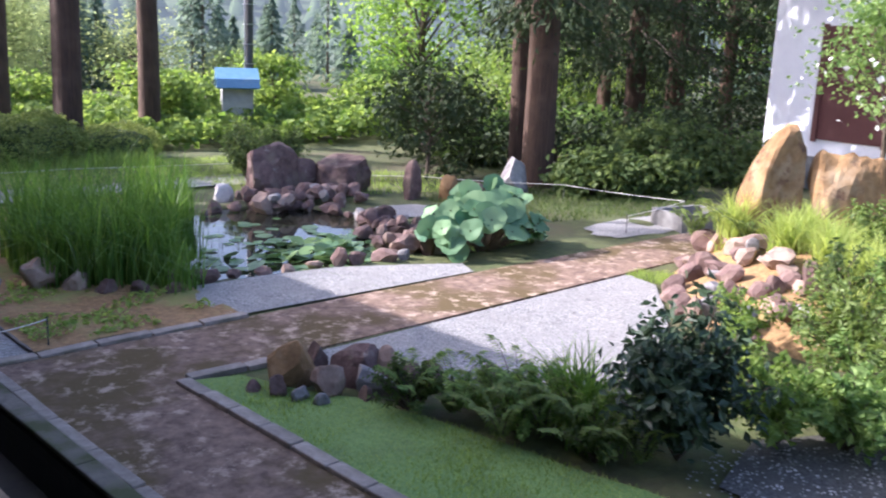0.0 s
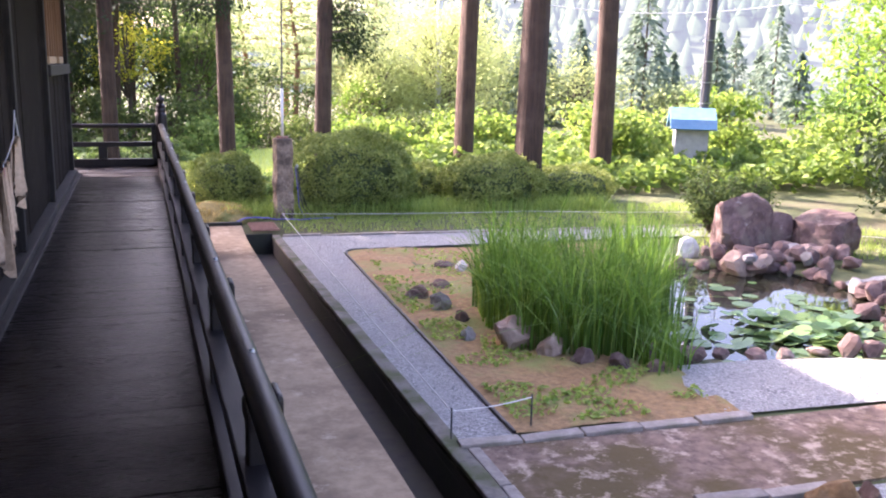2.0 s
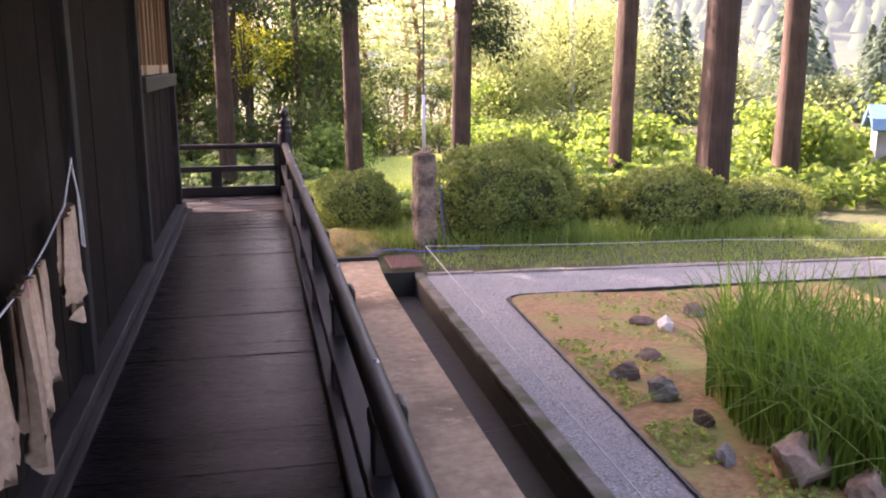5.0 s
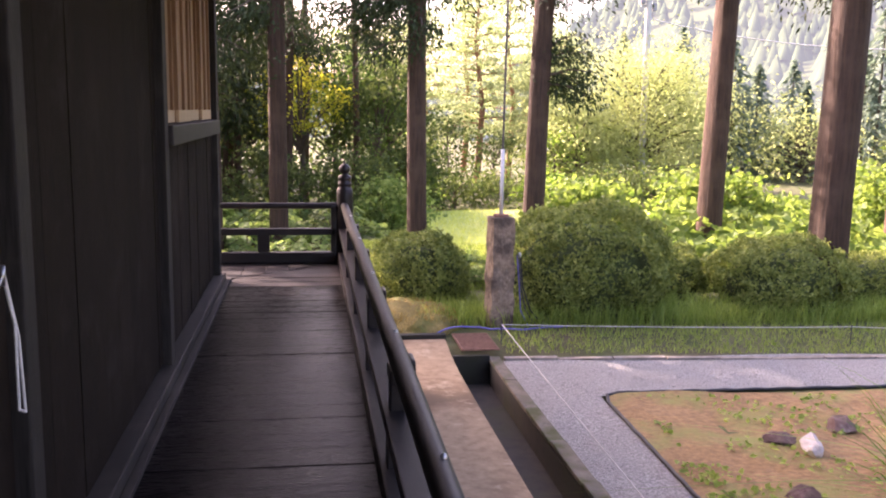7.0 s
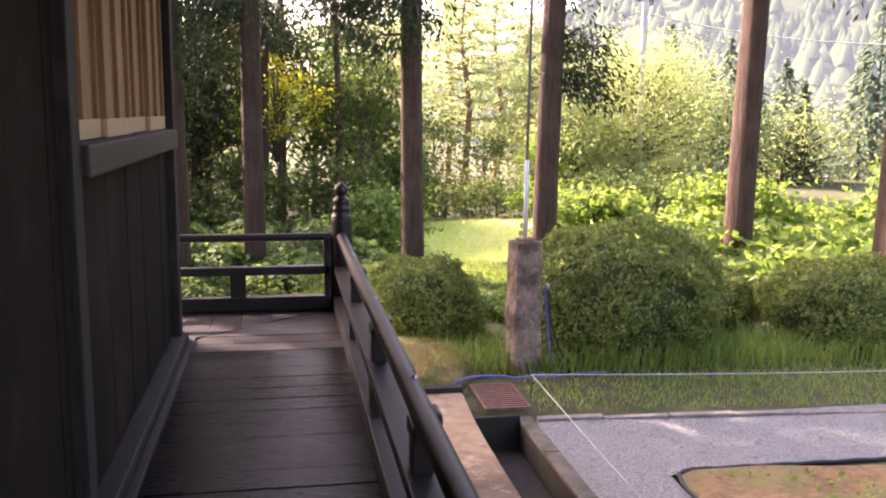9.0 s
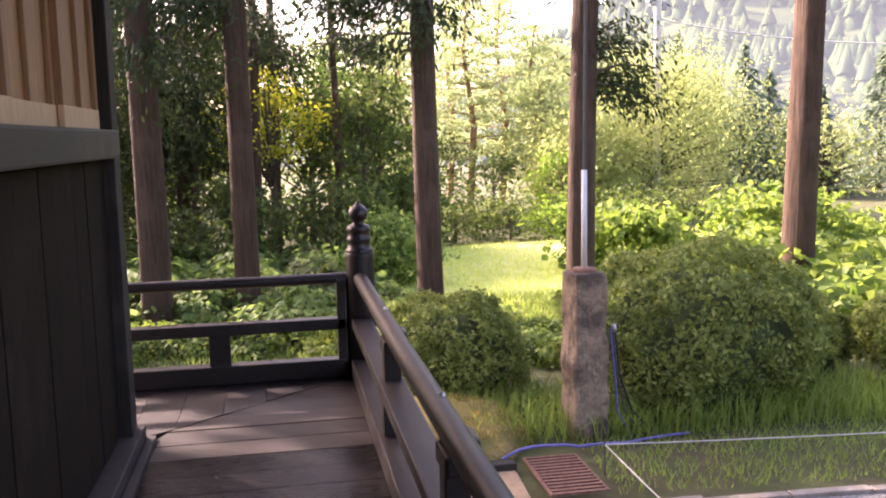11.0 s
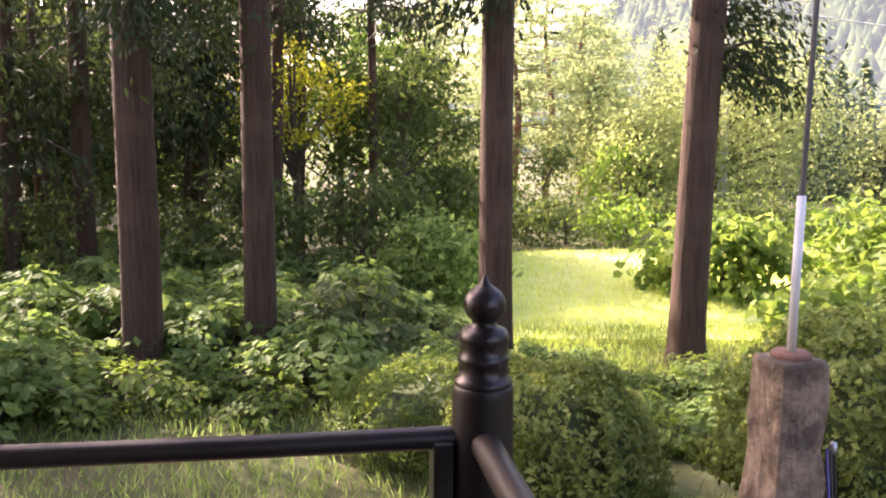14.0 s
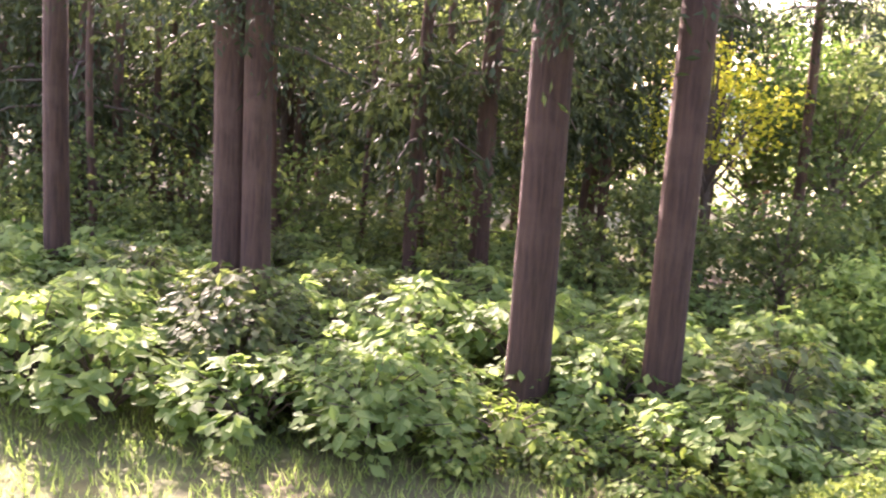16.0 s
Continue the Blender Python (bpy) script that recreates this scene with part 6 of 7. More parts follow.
broadleaf("understorey_tree", -5.5, 37.0, 5.5, 2.4, 4500, 6, L_WOOD, "leafy understorey tree in the dark wood", 0.17, group="understorey trees", clear=0.05, clumps=36)
broadleaf("understorey_tree", -9.0, 36.0, 5.5, 2.6, 4000, 7, L_WOOD, "leafy understorey tree in the dark wood", 0.18, group="understorey trees", clear=0.05, clumps=36)
broadleaf("understorey_tree", -12.5, 35.0, 6, 2.8, 4000, 8, L_CEDAR, "dark understorey tree in the wood", 0.2, group="understorey trees", clear=0.05, clumps=36)
for n, (x, y, h, c) in enumerate(((-1.4, 32.8, 2.0, 1.2), (0.6, 33.0, 2.0, 1.2), (-4.6, 33.5, 2.0, 1.4), (1.6, 31.5, 1.3, 0.9), (-7.6, 33.0, 2.0, 1.6), (-10.5, 32.0, 2.0, 1.6), (3.1, 37.2, 2.0, 1.2))):
    broadleaf("wood_shrub", x, y, h, c, 2600, 20 + n, L_UNDER if n == 3 else L_WOOD, "leafy shrub under the trees", 0.14, trunk=0.04, group="wood shrubs", clear=0.05, clumps=26, category="shrub")
# leafy ground cover beneath the cedars
r = np.random.default_rng(44)


def ground_cover(name, poly, n, size, top, mat, label, seed, lumps=0.9, spread=0.55, aspect=0.8):
    rr2 = np.random.default_rng(seed)
    p = scatter(poly, n, rr2)
    hgt = np.array([0.5 + 0.55 * noise.noise(Vector((a * lumps, b * lumps, seed))) + 0.35 * noise.noise(Vector((a * lumps * 2.7, b * lumps * 2.7, seed))) for a, b in p]) * top
    z = gz(p[:, 0], p[:, 1]) + np.clip(hgt, 0.03, None) * rr2.beta(2.2, 1.0, n)
    me = leaf_mesh(name, np.column_stack([p, z]), np.tile([-0.1, -0.45, 0.9], (n, 1)), size, mat, aspect=aspect, spread=spread, rng=rr2)
    return tagged(new(name, me), label, "undergrowth", kind="stuff")


ground_cover("undergrowth", [(-9.5, 25.9), (-3, 25.8), (0.4, 26.0), (1.3, 28.2), (1.0, 32), (-10, 32)], 9000, 0.10, 0.34, L_WOOD, "low weeds beneath the cedars", 1, 1.4, 0.85, 0.7)


def tiered_plant(h, spread, n, size, mat, seed):
    """Foliage and stems of a broad-leaved plant: stems bend outwards and hold flat tiers of leaves over shade."""
    q = np.random.default_rng(seed)
    g, pts, ways, al = Geo(), [], [], []
    ns = n // 13
    for _ in range(ns):
        a, o = q.uniform(0, 6.28), q.uniform(0.05, 1.0) ** 0.6
        tip = np.array([math.cos(a) * spread * o, math.sin(a) * spread * o, h * (1.02 - 0.45 * o * o) * q.uniform(0.72, 1.1)])
        g.tube([[0, 0, 0], tip * [0.45, 0.45, 0.75], tip], [0.011, 0.008, 0.003], 4)
        way = np.array([math.cos(a), math.sin(a), 0])
        for k in range(13):
            b = a + q.uniform(-1.9, 1.9)
            out = np.array([math.cos(b), math.sin(b), -0.25])
            c = tip - way * 0.03 * k * q.uniform(0, 1) - [0, 0, 0.013 * k * q.uniform(0, 2.2)]
            pts.append(c + out * size * q.uniform(0.4, 1.1))
            al.append(out)
            ways.append(way * 0.35 + [0, 0, 1.0])
    v, f, t = leaf_arrays(np.array(pts), np.array(ways), size, 0.62, 0.28, 0.15, 0.06, q, np.array(al))
    return np_mesh("foliage", v, f, mat, t), g.mesh("stems", M_TWIG)


q = np.random.default_rng(46)
kinds = [(h, tiered_plant(h, w, n, size, mat, 600 + k)) for k, (h, w, n, size, mat) in enumerate((
    (0.95, 0.85, 620, 0.16, L_UNDER), (0.80, 0.75, 560, 0.13, L_UNDER), (0.70, 0.80, 520, 0.18, L_UNDER), (1.10, 0.80, 680, 0.14, L_WOOD),
    (0.55, 0.60, 420, 0.12, L_UNDER), (0.42, 0.55, 330, 0.11, L_BRIGHT), (0.75, 0.65, 500, 0.15, L_BRIGHT)))]
spots = []
for k in range(900):
    x, y = q.uniform(-10, 1.3), q.uniform(25.9, 32.5)
    kind = int(q.choice([0, 0, 1, 2, 2, 3, 4]))
    # low plants before the trunks take pale leaves in place of sun flecks
    before_trunk = any(abs(x - tx - (27.8 - y) * 0.12) < 0.55 and y < 27.75 for tx in (-2.34, -1.02))
    if before_trunk:
        kind = 5
    if y < 26.5 and x > -1.6 or x > 0.6:
        kind = 4 if x > -0.2 else 5
    if any(math.hypot(x - a, y - b) < (0.56 if y < 28 else 0.82) for a, b in spots) or math.hypot(x + 2.34, y - 27.72) < 0.42 or math.hypot(x + 1.02, y - 27.85) < 0.42:
        continue
    # paler leaves stand in for sunlight between the two trunks too
    if kind == 2 and -1.9 < x < -1.3:
        kind = 6
    spots.append((x, y))
    ob = thing("undergrowth_plant", pose(x, y, float(gz(x, y)) - 0.02, q.uniform(-6, 6), q.uniform(-6, 6), q.uniform(0, 360)) @ Matrix.Scale(q.uniform(0.8, 1.15), 4), "broad-leaved plant in tiers beneath the cedars" if kind not in (5, 6) else "yellow-green leafy plant at the cedars' feet, paled for sun flecks", "plant", "undergrowth plants")
    for pn, me in zip(("foliage", "stems"), kinds[kind][1]):
        part(pn, me, ob)
for k in range(26):
    x, y = q.uniform(1.9, 4.0), q.uniform(24.4, 27.2)
    ob = thing("glade_plant", pose(x, y, float(gz(x, y)) - 0.02, 0, 0, q.uniform(0, 360)) @ Matrix.Scale(q.uniform(0.55, 0.85), 4), "low bright broad-leaved weed in the glade", "plant", "glade plants")
    for pn, me in zip(("foliage", "stems"), kinds[5 if k % 3 else 4][1]):
        part(pn, me, ob)
ground_cover("undergrowth", [(-18, 28), (-8, 28), (-4, 33), (-2, 38), (-18, 38)], 9000, 0.24, 0.9, L_UNDER, "undergrowth in the dark wood", 2)
ground_cover("creepers", [(5.0, 24.6), (12.5, 23.9), (21, 22.5), (24, 27), (20, 33), (11, 33), (5.5, 28.5)], 16000, 0.25, 1.35, L_BRIGHT, "sunlit mass of broad creeper leaves", 4, 0.55)
ground_cover("creepers", [(15.5, 18.6), (24, 16.5), (30, 19), (28, 25), (18, 22.5)], 9000, 0.26, 1.3, L_UNDER, "creepers and low growth under the trees", 5, 0.6)
for n, (x, y, h, c) in enumerate(((12.6, 28.2, 2.1, 1.1), (17.2, 28.5, 2.4, 1.3), (20.5, 27.0, 1.6, 1.5), (23.5, 27.0, 1.9, 1.6), (14.9, 31.0, 1.6, 1.6), (9.8, 31.0, 1.5, 1.5), (26.5, 24.5, 2.6, 1.7), (31, 24, 3.2, 2.2), (29, 29, 3.4, 2.4), (6.6, 31.6, 1.2, 1.2))):
    broadleaf("creeper_bush", x, y, h, c, 2000, 60 + n, L_BRIGHT, "sunlit bush smothered in creeper leaves", 0.19, trunk=0.05, group="creeper bushes", clear=0.02, clumps=26, category="bush", aspect=0.8)
# dark shrubs under the right-hand cedars
for n, (x, y, h, c) in enumerate(((14.0, 17.6, 2.6, 1.2), (17.2, 16.4, 1.3, 1.5), (20.0, 15.6, 1.5, 1.7), (18.4, 14.2, 1.3, 1.3), (16.2, 13.3, 0.9, 1.0), (14.9, 13.6, 0.9, 0.7), (23.0, 15.0, 1.9, 2.0), (16.5, 19.5, 2.0, 1.4), (19.5, 12.9, 1.0, 1.2))):
    broadleaf("dark_shrub", x, y, h, c, 2000, 90 + n, L_CEDAR if n in (0, 1, 2, 6, 7) else L_WOOD, "loose dark evergreen shrub under the cedars", 0.18, trunk=0.05, group="dark shrubs", clear=0.02, clumps=30, category="shrub")
ft = broadleaf("flowering_shrub", 13.9, 7.6, 3.3, 1.0, 2600, 120, L_UNDER, "tall shrub with pale leaves and white blossoms", 0.11, z=-0.75, trunk=0.05, clear=0.4, clumps=22, category="shrub")
q = np.random.default_rng(121)
a = q.normal(0, 1, (70, 3)) * [0.6, 0.6, 0.5] + [0, 0, 2.3]
part("blossoms", leaf_mesh("blossoms", a, a - [0, 0, 2.0], 0.10, leaf_mat("white_petal", (0.7, 0.68, 0.66), (0.8, 0.8, 0.78), 0.3), aspect=0.9, spread=0.6), ft, label="white blossoms")
# hedge line behind the meadow
for n, (x, y, h) in enumerate(((2.6, 37.6, 1.3), (4.2, 37.9, 0.9), (5.8, 38.1, 1.1), (7.4, 38.3, 0.9), (9.2, 38.4, 1.3), (11.0, 38.3, 1.2), (13.0, 38.2, 1.0), (3.4, 41.0, 2.0), (6.2, 41.6, 2.2), (8.6, 42.0, 2.3), (4.8, 43.5, 3.0))):
    broadleaf("meadow_bush", x, y, h, 1.2, 1000, 130 + n, L_WOOD if n % 3 else L_MAPLE, "green bush at the meadow's far edge", 0.15, trunk=0.05, group="meadow bushes", clear=0.02, clumps=20, category="bush")
# trees beyond the garden
broadleaf("maple_tree", 18.9, 23.1, 6.6, 2.2, 3800, 71, L_MAPLE, "slender green broadleaf tree", 0.19, trunk=0.13, clear=0.32, clumps=34)
broadleaf("willow_tree", 13.0, 45.0, 5.3, 3.4, 24000, 72, L_ROUND, "rounded pale yellow-green tree beyond the meadow", 0.125, trunk=0.2, clear=0.03, clumps=110, flat=0.8)
broadleaf("willow_tree", 9.8, 43.5, 3.4, 2.0, 7500, 76, L_ROUND, "lower pale tree beyond the meadow", 0.16, trunk=0.15, clear=0.02, clumps=46, flat=0.7)
broadleaf("pale_tree", 22.5, 49.0, 3.0, 2.6, 3200, 73, L_ROUND, "pale feathery tree in the distance", 0.2, trunk=0.2, clear=0.05, clumps=46, flat=1.2)
broadleaf("pale_tree", 19.0, 52.0, 4.2, 2.0, 3200, 74, L_PINE, "green tree in the distance", 0.28, trunk=0.2, clear=0.05, clumps=40, flat=0.9)
broadleaf("pale_tree", 30.0, 50.0, 2.3, 2.4, 2400, 75, L_PINE, "green tree in the distance", 0.30, trunk=0.2, clear=0.03, clumps=46)
broadleaf("pale_tree", 37.0, 44.0, 2.5, 2.6, 2400, 77, L_GREENTREE, "green tree in the distance", 0.32, trunk=0.2, clear=0.03, clumps=46)
broadleaf("pale_tree", 40.0, 33.0, 5.0, 3.5, 3600, 78, L_MAPLE, "green tree behind the dark cedars", 0.34, trunk=0.2, clear=0.03, clumps=50)
broadleaf("pale_tree", 36.0, 22.0, 8.5, 4.5, 3800, 79, L_MAPLE, "green tree behind the dark cedars", 0.34, trunk=0.2, clear=0.03, clumps=50)
broadleaf("pale_tree", 45.0, 42.0, 2.8, 3.0, 2400, 80, L_PINE, "green tree in the distance", 0.36, trunk=0.2, clear=0.03, clumps=46)


def pine(x, y, h, seed, label="tall pine with layered pale green boughs and reddish trunk"):
    r = np.random.default_rng(seed)
    ob = thing("pine_tree", pose(x, y, -1.38), label, "tree", "pines")
    g = Geo()
    g.tube([[0, 0, -0.1], [0.2, 0, h * 0.4], [-0.15, 0.1, h * 0.75], [0.05, 0, h]], [0.15, 0.12, 0.07, 0.02], 9)
    pts, ways = [], []
    for k in range(30):
        zz = h * (0.22 + 0.78 * (k + r.uniform(0, 0.6)) / 30)
        a = k * 2.4 + r.uniform(-0.5, 0.5)
        o = (2.3 * (1 - 0.7 * (zz / h - 0.22) / 0.78)) * r.uniform(0.4, 1.0)
        c = np.array([math.cos(a) * o, math.sin(a) * o, zz])
        g.tube([[0, 0, zz - 0.1], c * [0.6, 0.6, 1], c], [0.04, 0.025, 0.01], 5)
        for q in range(2):
            d = c * [0.6 + 0.4 * q, 0.6 + 0.4 * q, 1] + [0, 0, 0.05]
            s = r.normal(0, 1, (64, 3)) * [0.46, 0.46, 0.11]
            pts.append(d + s)
            ways.append(np.tile([0, 0, 1.0], (64, 1)))
    part("trunk", g.mesh("trunk", M_REDBARK), ob)
    part("foliage", leaf_mesh("foliage", np.concatenate(pts), np.concatenate(ways), 0.22, L_PINE, aspect=0.35, spread=0.8, rng=r), ob)


for n, (x, y, h) in enumerate(((6.6, 47, 8.2), (8.6, 50, 8.6), (4.6, 50, 7.5), (3.0, 46, 6.5), (10.6, 52, 7.6), (1.5, 49, 6.5), (9.2, 46.5, 5.0), (7.4, 55, 9.5), (12.6, 55, 7.0))):
    pine(x, y, h, 400 + n)


def far_conifer(x, y, h, rad, seed, label="feathery conifer in the valley, paled for haze"):
    """A conifer whose boughs hang in ragged tiers round a straight stem."""
    r = np.random.default_rng(seed)
    ob = thing("conifer_tree", pose(x, y, -1.8), label, "tree", "valley conifers")
    g = Geo()
    g.tube([[0, 0, 0], [0, 0, h * 0.95]], [0.14, 0.02], 7)
    n = 800
    u = r.beta(1.0, 1.35, n)
    a = r.uniform(0, 6.28, n)
    o = rad * (1 - u) ** 0.85 * np.sqrt(r.uniform(0.15, 1, n)) * (0.78 + 0.22 * np.sin(u * 34 + 2 * np.sin(a * 2 + seed)))
    p = np.column_stack([np.cos(a) * o, np.sin(a) * o, 0.3 + u * (h - 0.3) - 0.18 * o])
    w = np.column_stack([np.cos(a), np.sin(a), np.full(n, 0.8)])
    v, f, t = leaf_arrays(p, w, 0.46, 0.5, 0.6, 0.35, 0.1, r, np.column_stack([np.cos(a), np.sin(a), np.full(n, -0.2)]))
    part("trunk", g.mesh("trunk", M_TWIG), ob)
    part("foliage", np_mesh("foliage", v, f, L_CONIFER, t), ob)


# needles lighter and bluer than the near cedars', standing in for haze
L_CONIFER = leaf_mat("haze_paled_conifer_needles", (0.095, 0.14, 0.10), (0.18, 0.235, 0.165), 0.36, 0.7)
q = np.random.default_rng(77)
for n in range(38):
    b = math.radians(q.uniform(13, 62))
    d = q.uniform(56, 84)
    hgt = q.uniform(4.5, 7.0) if n % 4 else q.uniform(7, 9)
    far_conifer(d * math.sin(b), d * math.cos(b), hgt, hgt * 0.36, 500 + n)
for n, (x, y, h) in enumerate(((19.6, 50.5, 7.0), (21.6, 52.0, 6.0), (23.6, 51.0, 5.2))):
    far_conifer(x, y, h, h * 0.34, 560 + n)

# far conifers and the wooded hills
def cone_trees(name, x, y, z, h, rad, mat, label, rng, tiers=3):
    """Conifers as stacked ragged skirts, all in one mesh."""
    n = len(x)
    k = 5
    a = np.linspace(0, 2 * np.pi, k, endpoint=False)
    g = Geo()
    for t in range(tiers):
        u0, u1 = t / tiers * 0.86, min(1.0, (t + 1.55) / tiers)
        rr3 = rad * (1 - u0) * 1.0
        jit = rng.uniform(0.7, 1.25, (n, k))
        ring = np.stack([x[:, None] + rr3[:, None] * jit * np.cos(a), y[:, None] + rr3[:, None] * jit * np.sin(a), np.repeat((z + h * u0)[:, None], k, 1) + rng.uniform(-0.05, 0.05, (n, k)) * h[:, None]], -1)
        apex = np.stack([x, y, z + h * u1], -1)[:, None]
        v = np.concatenate([ring, apex], 1).reshape(-1, 3)
        o = np.arange(n)[:, None] * (k + 1)
        f = np.concatenate([o + [q, (q + 1) % k, k] for q in range(k)], 1).reshape(-1, 3)
        g.add(v, f, np.repeat(rng.beta(2, 2, n), k + 1))
    return tagged(new(name, g.mesh(name, mat, True, True)), label, "trees", kind="stuff")


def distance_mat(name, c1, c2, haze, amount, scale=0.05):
    """Far woods whose own glow stands in for the bright haze before them."""
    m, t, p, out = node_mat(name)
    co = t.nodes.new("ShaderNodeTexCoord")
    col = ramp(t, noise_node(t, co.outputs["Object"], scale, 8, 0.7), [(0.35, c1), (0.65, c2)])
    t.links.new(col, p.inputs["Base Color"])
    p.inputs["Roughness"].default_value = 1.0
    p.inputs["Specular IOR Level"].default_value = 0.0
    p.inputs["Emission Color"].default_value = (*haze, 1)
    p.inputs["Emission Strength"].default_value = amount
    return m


D_HILL = distance_mat("haze_glow_hillside", (0.03, 0.05, 0.03), (0.10, 0.125, 0.06), (0.60, 0.66, 0.76), 0.112)
D_TREES = distance_mat("haze_glow_conifers", (0.03, 0.055, 0.03), (0.09, 0.12, 0.06), (0.58, 0.65, 0.76), 0.104, 0.03)


def hill_z(b, d):
    """Height of the hills by bearing (degrees right of +y) and distance."""
    ridge = np.interp(b, [-60, -10, 8, 14, 20, 30, 45, 70, 110], [10, 9, 10, 20, 48, 64, 58, 48, 40])
    u = np.clip((d - 95) / 260, 0, 1)
    return -4 + ridge * (u ** 0.85)


bb, dd = np.meshgrid(np.linspace(-70, 110, 110), np.concatenate([np.linspace(95, 355, 34), [420, 520]]), indexing="ij")
hx, hy = dd * np.sin(np.radians(bb)), dd * np.cos(np.radians(bb))
hz_ = hill_z(bb, dd) + np.array([[10 * noise.noise(Vector((a * 0.018, b * 0.018, 1))) + 4 * noise.noise(Vector((a * 0.05, b * 0.05, 3))) for a, b in zip(q1, q2)] for q1, q2 in zip(hx, hy)]) * np.clip((dd - 95) / 100, 0, 1)
i, j = np.meshgrid(np.arange(109), np.arange(35), indexing="ij")
tagged(new("backdrop_hills", np_mesh("backdrop_hills", np.stack([hx, hy, hz_], -1).reshape(-1, 3), np.stack([i * 36 + j, i * 36 + j + 1, (i + 1) * 36 + j + 1, (i + 1) * 36 + j], -1).reshape(-1, 4), D_HILL, smooth=True)), "wooded hillside across the valley with haze as a glow", kind="structure")
r = np.random.default_rng(55)
n = 6200
bt, dt = r.uniform(-40, 100, n), 100 + 240 * r.random(n) ** 0.8
tx, ty = dt * np.sin(np.radians(bt)), dt * np.cos(np.radians(bt))
keep = np.array([noise.noise(Vector((a * 0.02, b * 0.02, 7))) > -0.32 for a, b in zip(tx, ty)])
tx, ty, bt, dt = tx[keep], ty[keep], bt[keep], dt[keep]
tz = hill_z(bt, dt) + np.array([10 * noise.noise(Vector((a * 0.018, b * 0.018, 1))) + 4 * noise.noise(Vector((a * 0.05, b * 0.05, 3))) for a, b in zip(tx, ty)]) * np.clip((dt - 95) / 100, 0, 1) - 1
cone_trees("far_woods", tx, ty, tz, r.uniform(3.6, 7.0, len(tx)), r.uniform(1.5, 2.5, len(tx)), D_TREES, "conifers on the hillside with haze as a glow", r, 2)
# ---- buildings and poles beyond the garden ----
shed = thing("garden_shed", pose(14.45, 26.4, -1.38, 0, 0, -28), "small grey shed with a blue metal roof", "shed")
part("wall", box_mesh("wall", -0.45, 0.45, -0.40, 0.40, 0, 1.66, M_SHEDWALL, 0.01), shed)
bm = bmesh.new()
vs = []
for x, z in ((-0.78, 1.55), (-0.62, 1.80), (0.0, 2.10), (0.62, 1.80), (0.78, 1.55), (0.74, 1.52), (0.0, 2.02), (-0.74, 1.52)):
    vs.append((bm.verts.new((x, -0.62, z)), bm.verts.new((x, 0.62, z))))
for a in range(8):
    b = (a + 1) % 8
    bm.faces.new((vs[a][0], vs[a][1], vs[b][1], vs[b][0]))
bm.faces.new([v[0] for v in vs])
bm.faces.new([v[1] for v in vs][::-1])
bmesh.ops.recalc_face_normals(bm, faces=bm.faces[:])
for k in range(6):
    add_box(bm, -0.64, 0.64, -0.6 + k * 0.235, -0.585 + k * 0.235, 1.795, 1.815)
part("roof", bm_mesh("roof", bm, M_BLUE), shed, pose(0, 0, 0, 0, 0, 90))
pole = thing("service_pole", pose(15.45, 27.33, -1.4), "dark pole with a conduit strapped to it", "pole")
g = Geo()
g.tube([[0, 0, 0], [0.15, 0.0, 10.5]], [0.135, 0.11], 12)
part("shaft", g.mesh("shaft", M_DARKPIPE), pole)
g = Geo()
g.tube([[-0.17, -0.05, 0.5], [-0.03, -0.05, 10.5]], [0.03, 0.03], 8)
part("conduit", g.mesh("conduit", M_GREYMETAL), pole)
bm = bmesh.new()
for zz in np.arange(1.0, 8, 0.6):
    add_box(bm, -0.17, 0.15, -0.13, 0.13, zz, zz + 0.03, 0, pose(0.017 * zz, 0, 0))
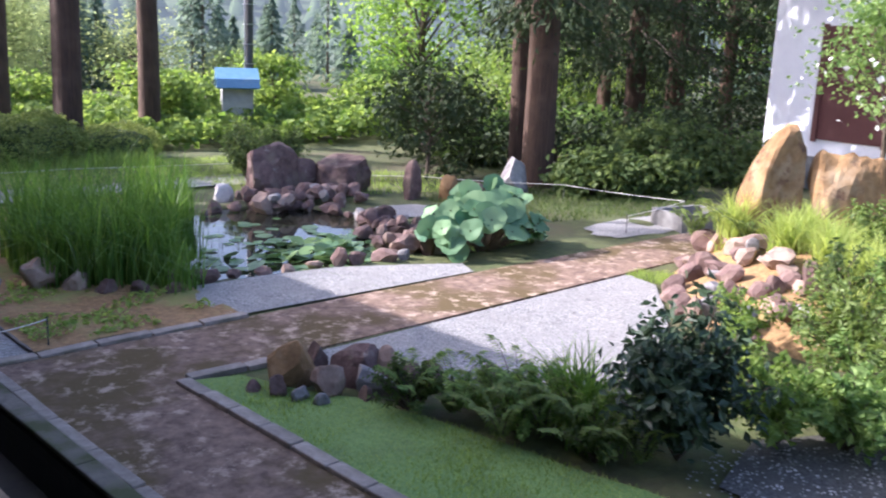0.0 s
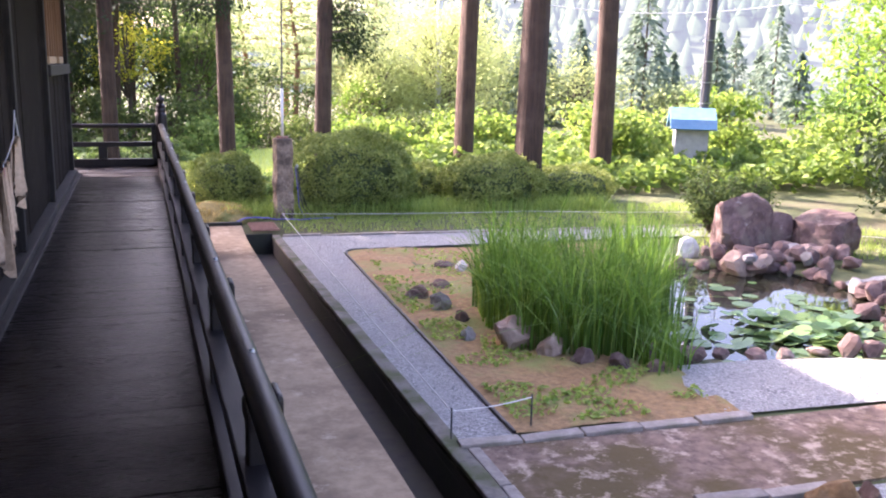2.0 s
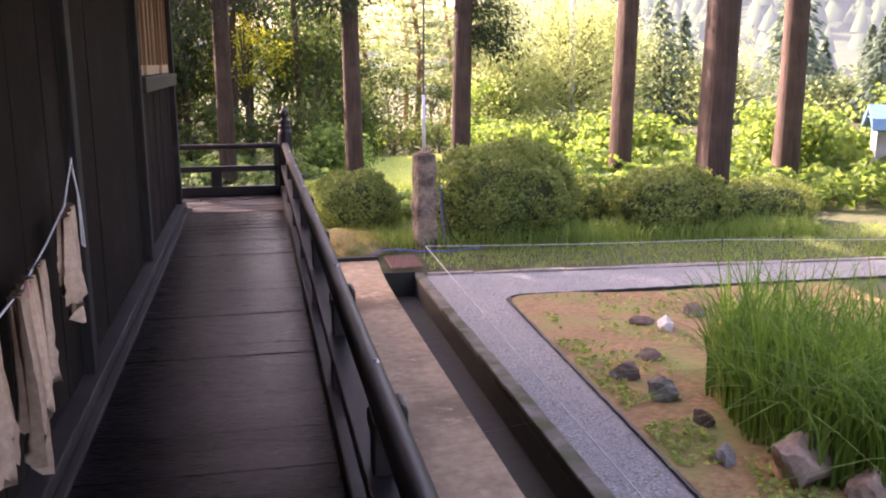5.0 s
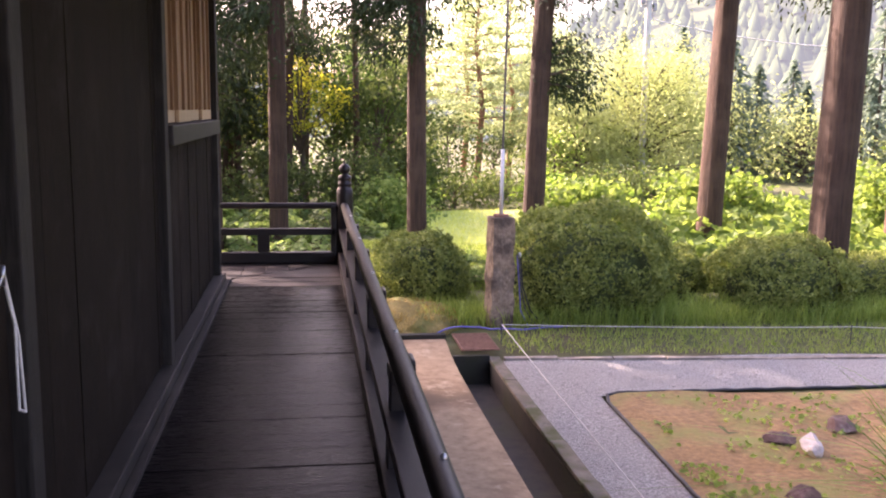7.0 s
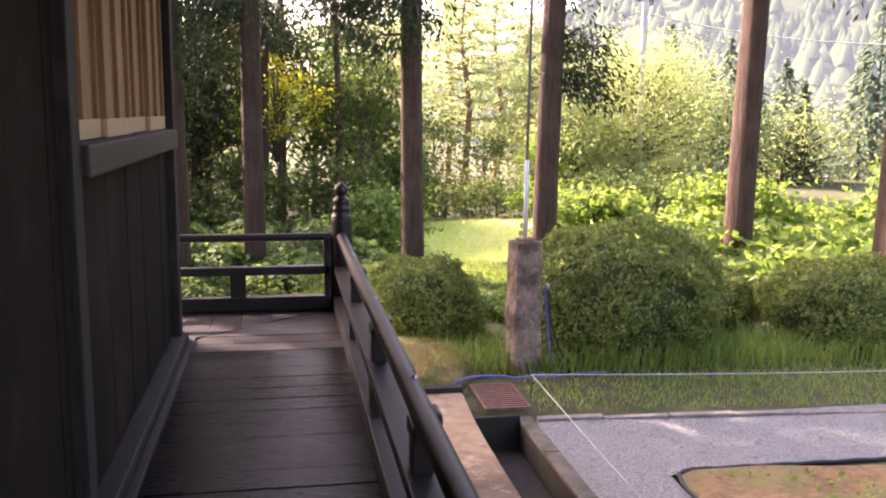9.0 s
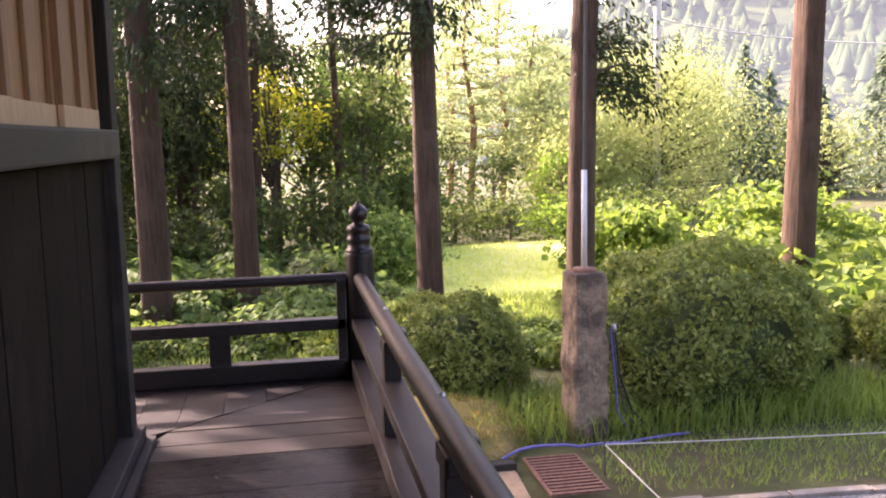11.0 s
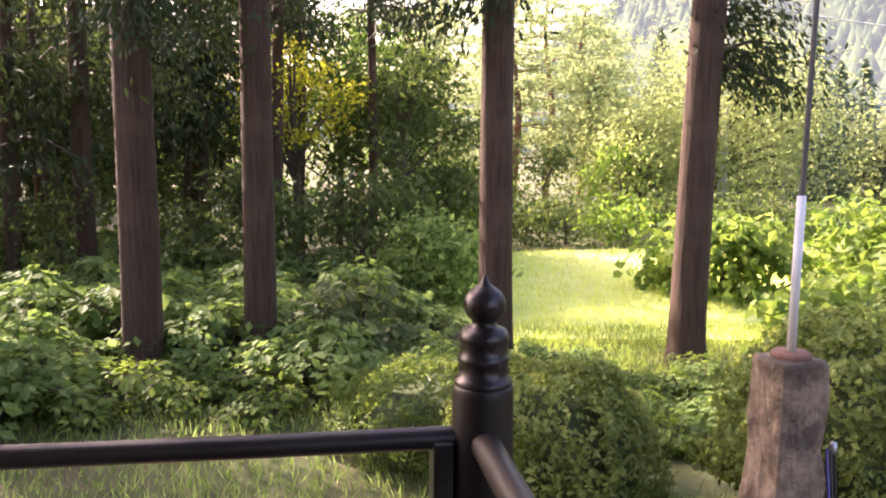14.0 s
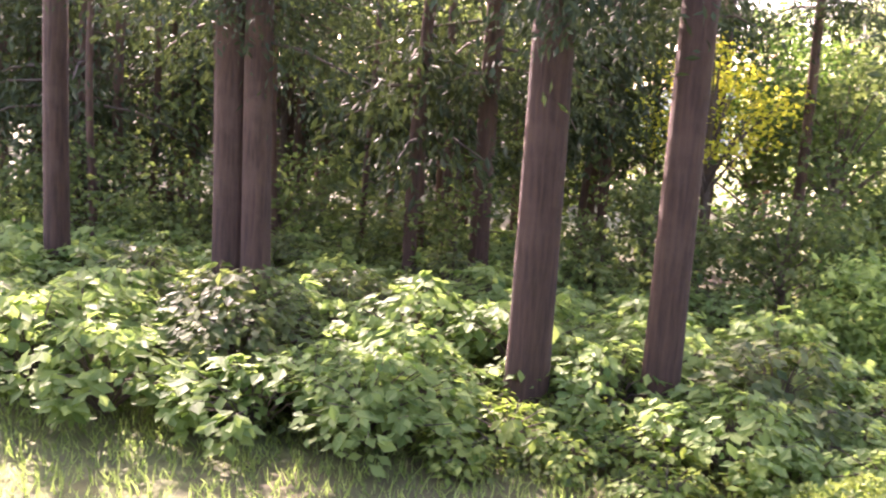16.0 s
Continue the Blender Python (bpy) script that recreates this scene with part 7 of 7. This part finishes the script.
part("bands", bm_mesh("bands", bm, M_STEEL), pole)
up = thing("utility_pole", pose(12.7, 44.0, -1.5), "grey concrete utility pole with a transformer and wires", "utility pole")
g = Geo()
g.tube([[0, 0, 0], [0, 0, 9.5]], [0.15, 0.11], 12)
part("shaft", g.mesh("shaft", M_CONCPOLE), up)
bm = bmesh.new()
add_box(bm, -0.32, 0.32, -0.05, 0.05, 7.35, 7.42)
add_box(bm, -0.38, -0.18, -0.12, 0.12, 7.45, 7.85, 0.02)
add_box(bm, 0.14, 0.30, -0.1, 0.1, 7.2, 7.5, 0.02)
part("fittings", bm_mesh("fittings", bm, M_GREYMETAL), up)
part("wire", cord_mesh("wire", [(0.1, 0, 6.9), (14, -6, 6.2), (34, -16, 6.8)], 0.022, M_CONCPOLE, 4, 0.8), up)
part("wire", cord_mesh("wire", [(0.1, 0, 7.9), (10, 8, 9.5)], 0.02, M_CONCPOLE, 4, 0.2), up)

house = thing("white_storehouse", pose(20.5, 12.68, -1.3, 0, 0, -14), "white plastered storehouse with dark red doors", "house")
part("wall", box_mesh("wall", 0.0, 0.25, -6.0, 0.0, 0.75, 5.2, M_PLASTER, 0.02), house)
part("wall", box_mesh("wall", 0.25, 6.0, -0.25, -0.003, 0.75, 5.2, M_PLASTER, 0.02), house)
part("plinth", box_mesh("plinth", -0.06, 6.0, -6.0, 0.05, 0, 0.745, M_CONC, 0.02), house)
part("roof", box_mesh("roof", -0.9, 6.6, -6.9, 0.9, 5.2, 5.5, M_CONC, 0.03), house)
dr = part("door", box_mesh("door", -0.05, -0.004, -4.9, -1.5, 1.16, 3.66, M_DOORRED, 0.01), house)
bm = bmesh.new()
for a in (-4.95, -3.2, -1.45):
    add_box(bm, -0.09, -0.052, a - 0.07, a + 0.07, 1.1, 3.7, 0.005)
add_box(bm, -0.09, -0.052, -4.88, -3.27, 2.4, 2.5, 0.005)
add_box(bm, -0.09, -0.052, -3.13, -1.52, 2.4, 2.5, 0.005)
part("door_frame", bm_mesh("door_frame", bm, M_DOORRED), house)
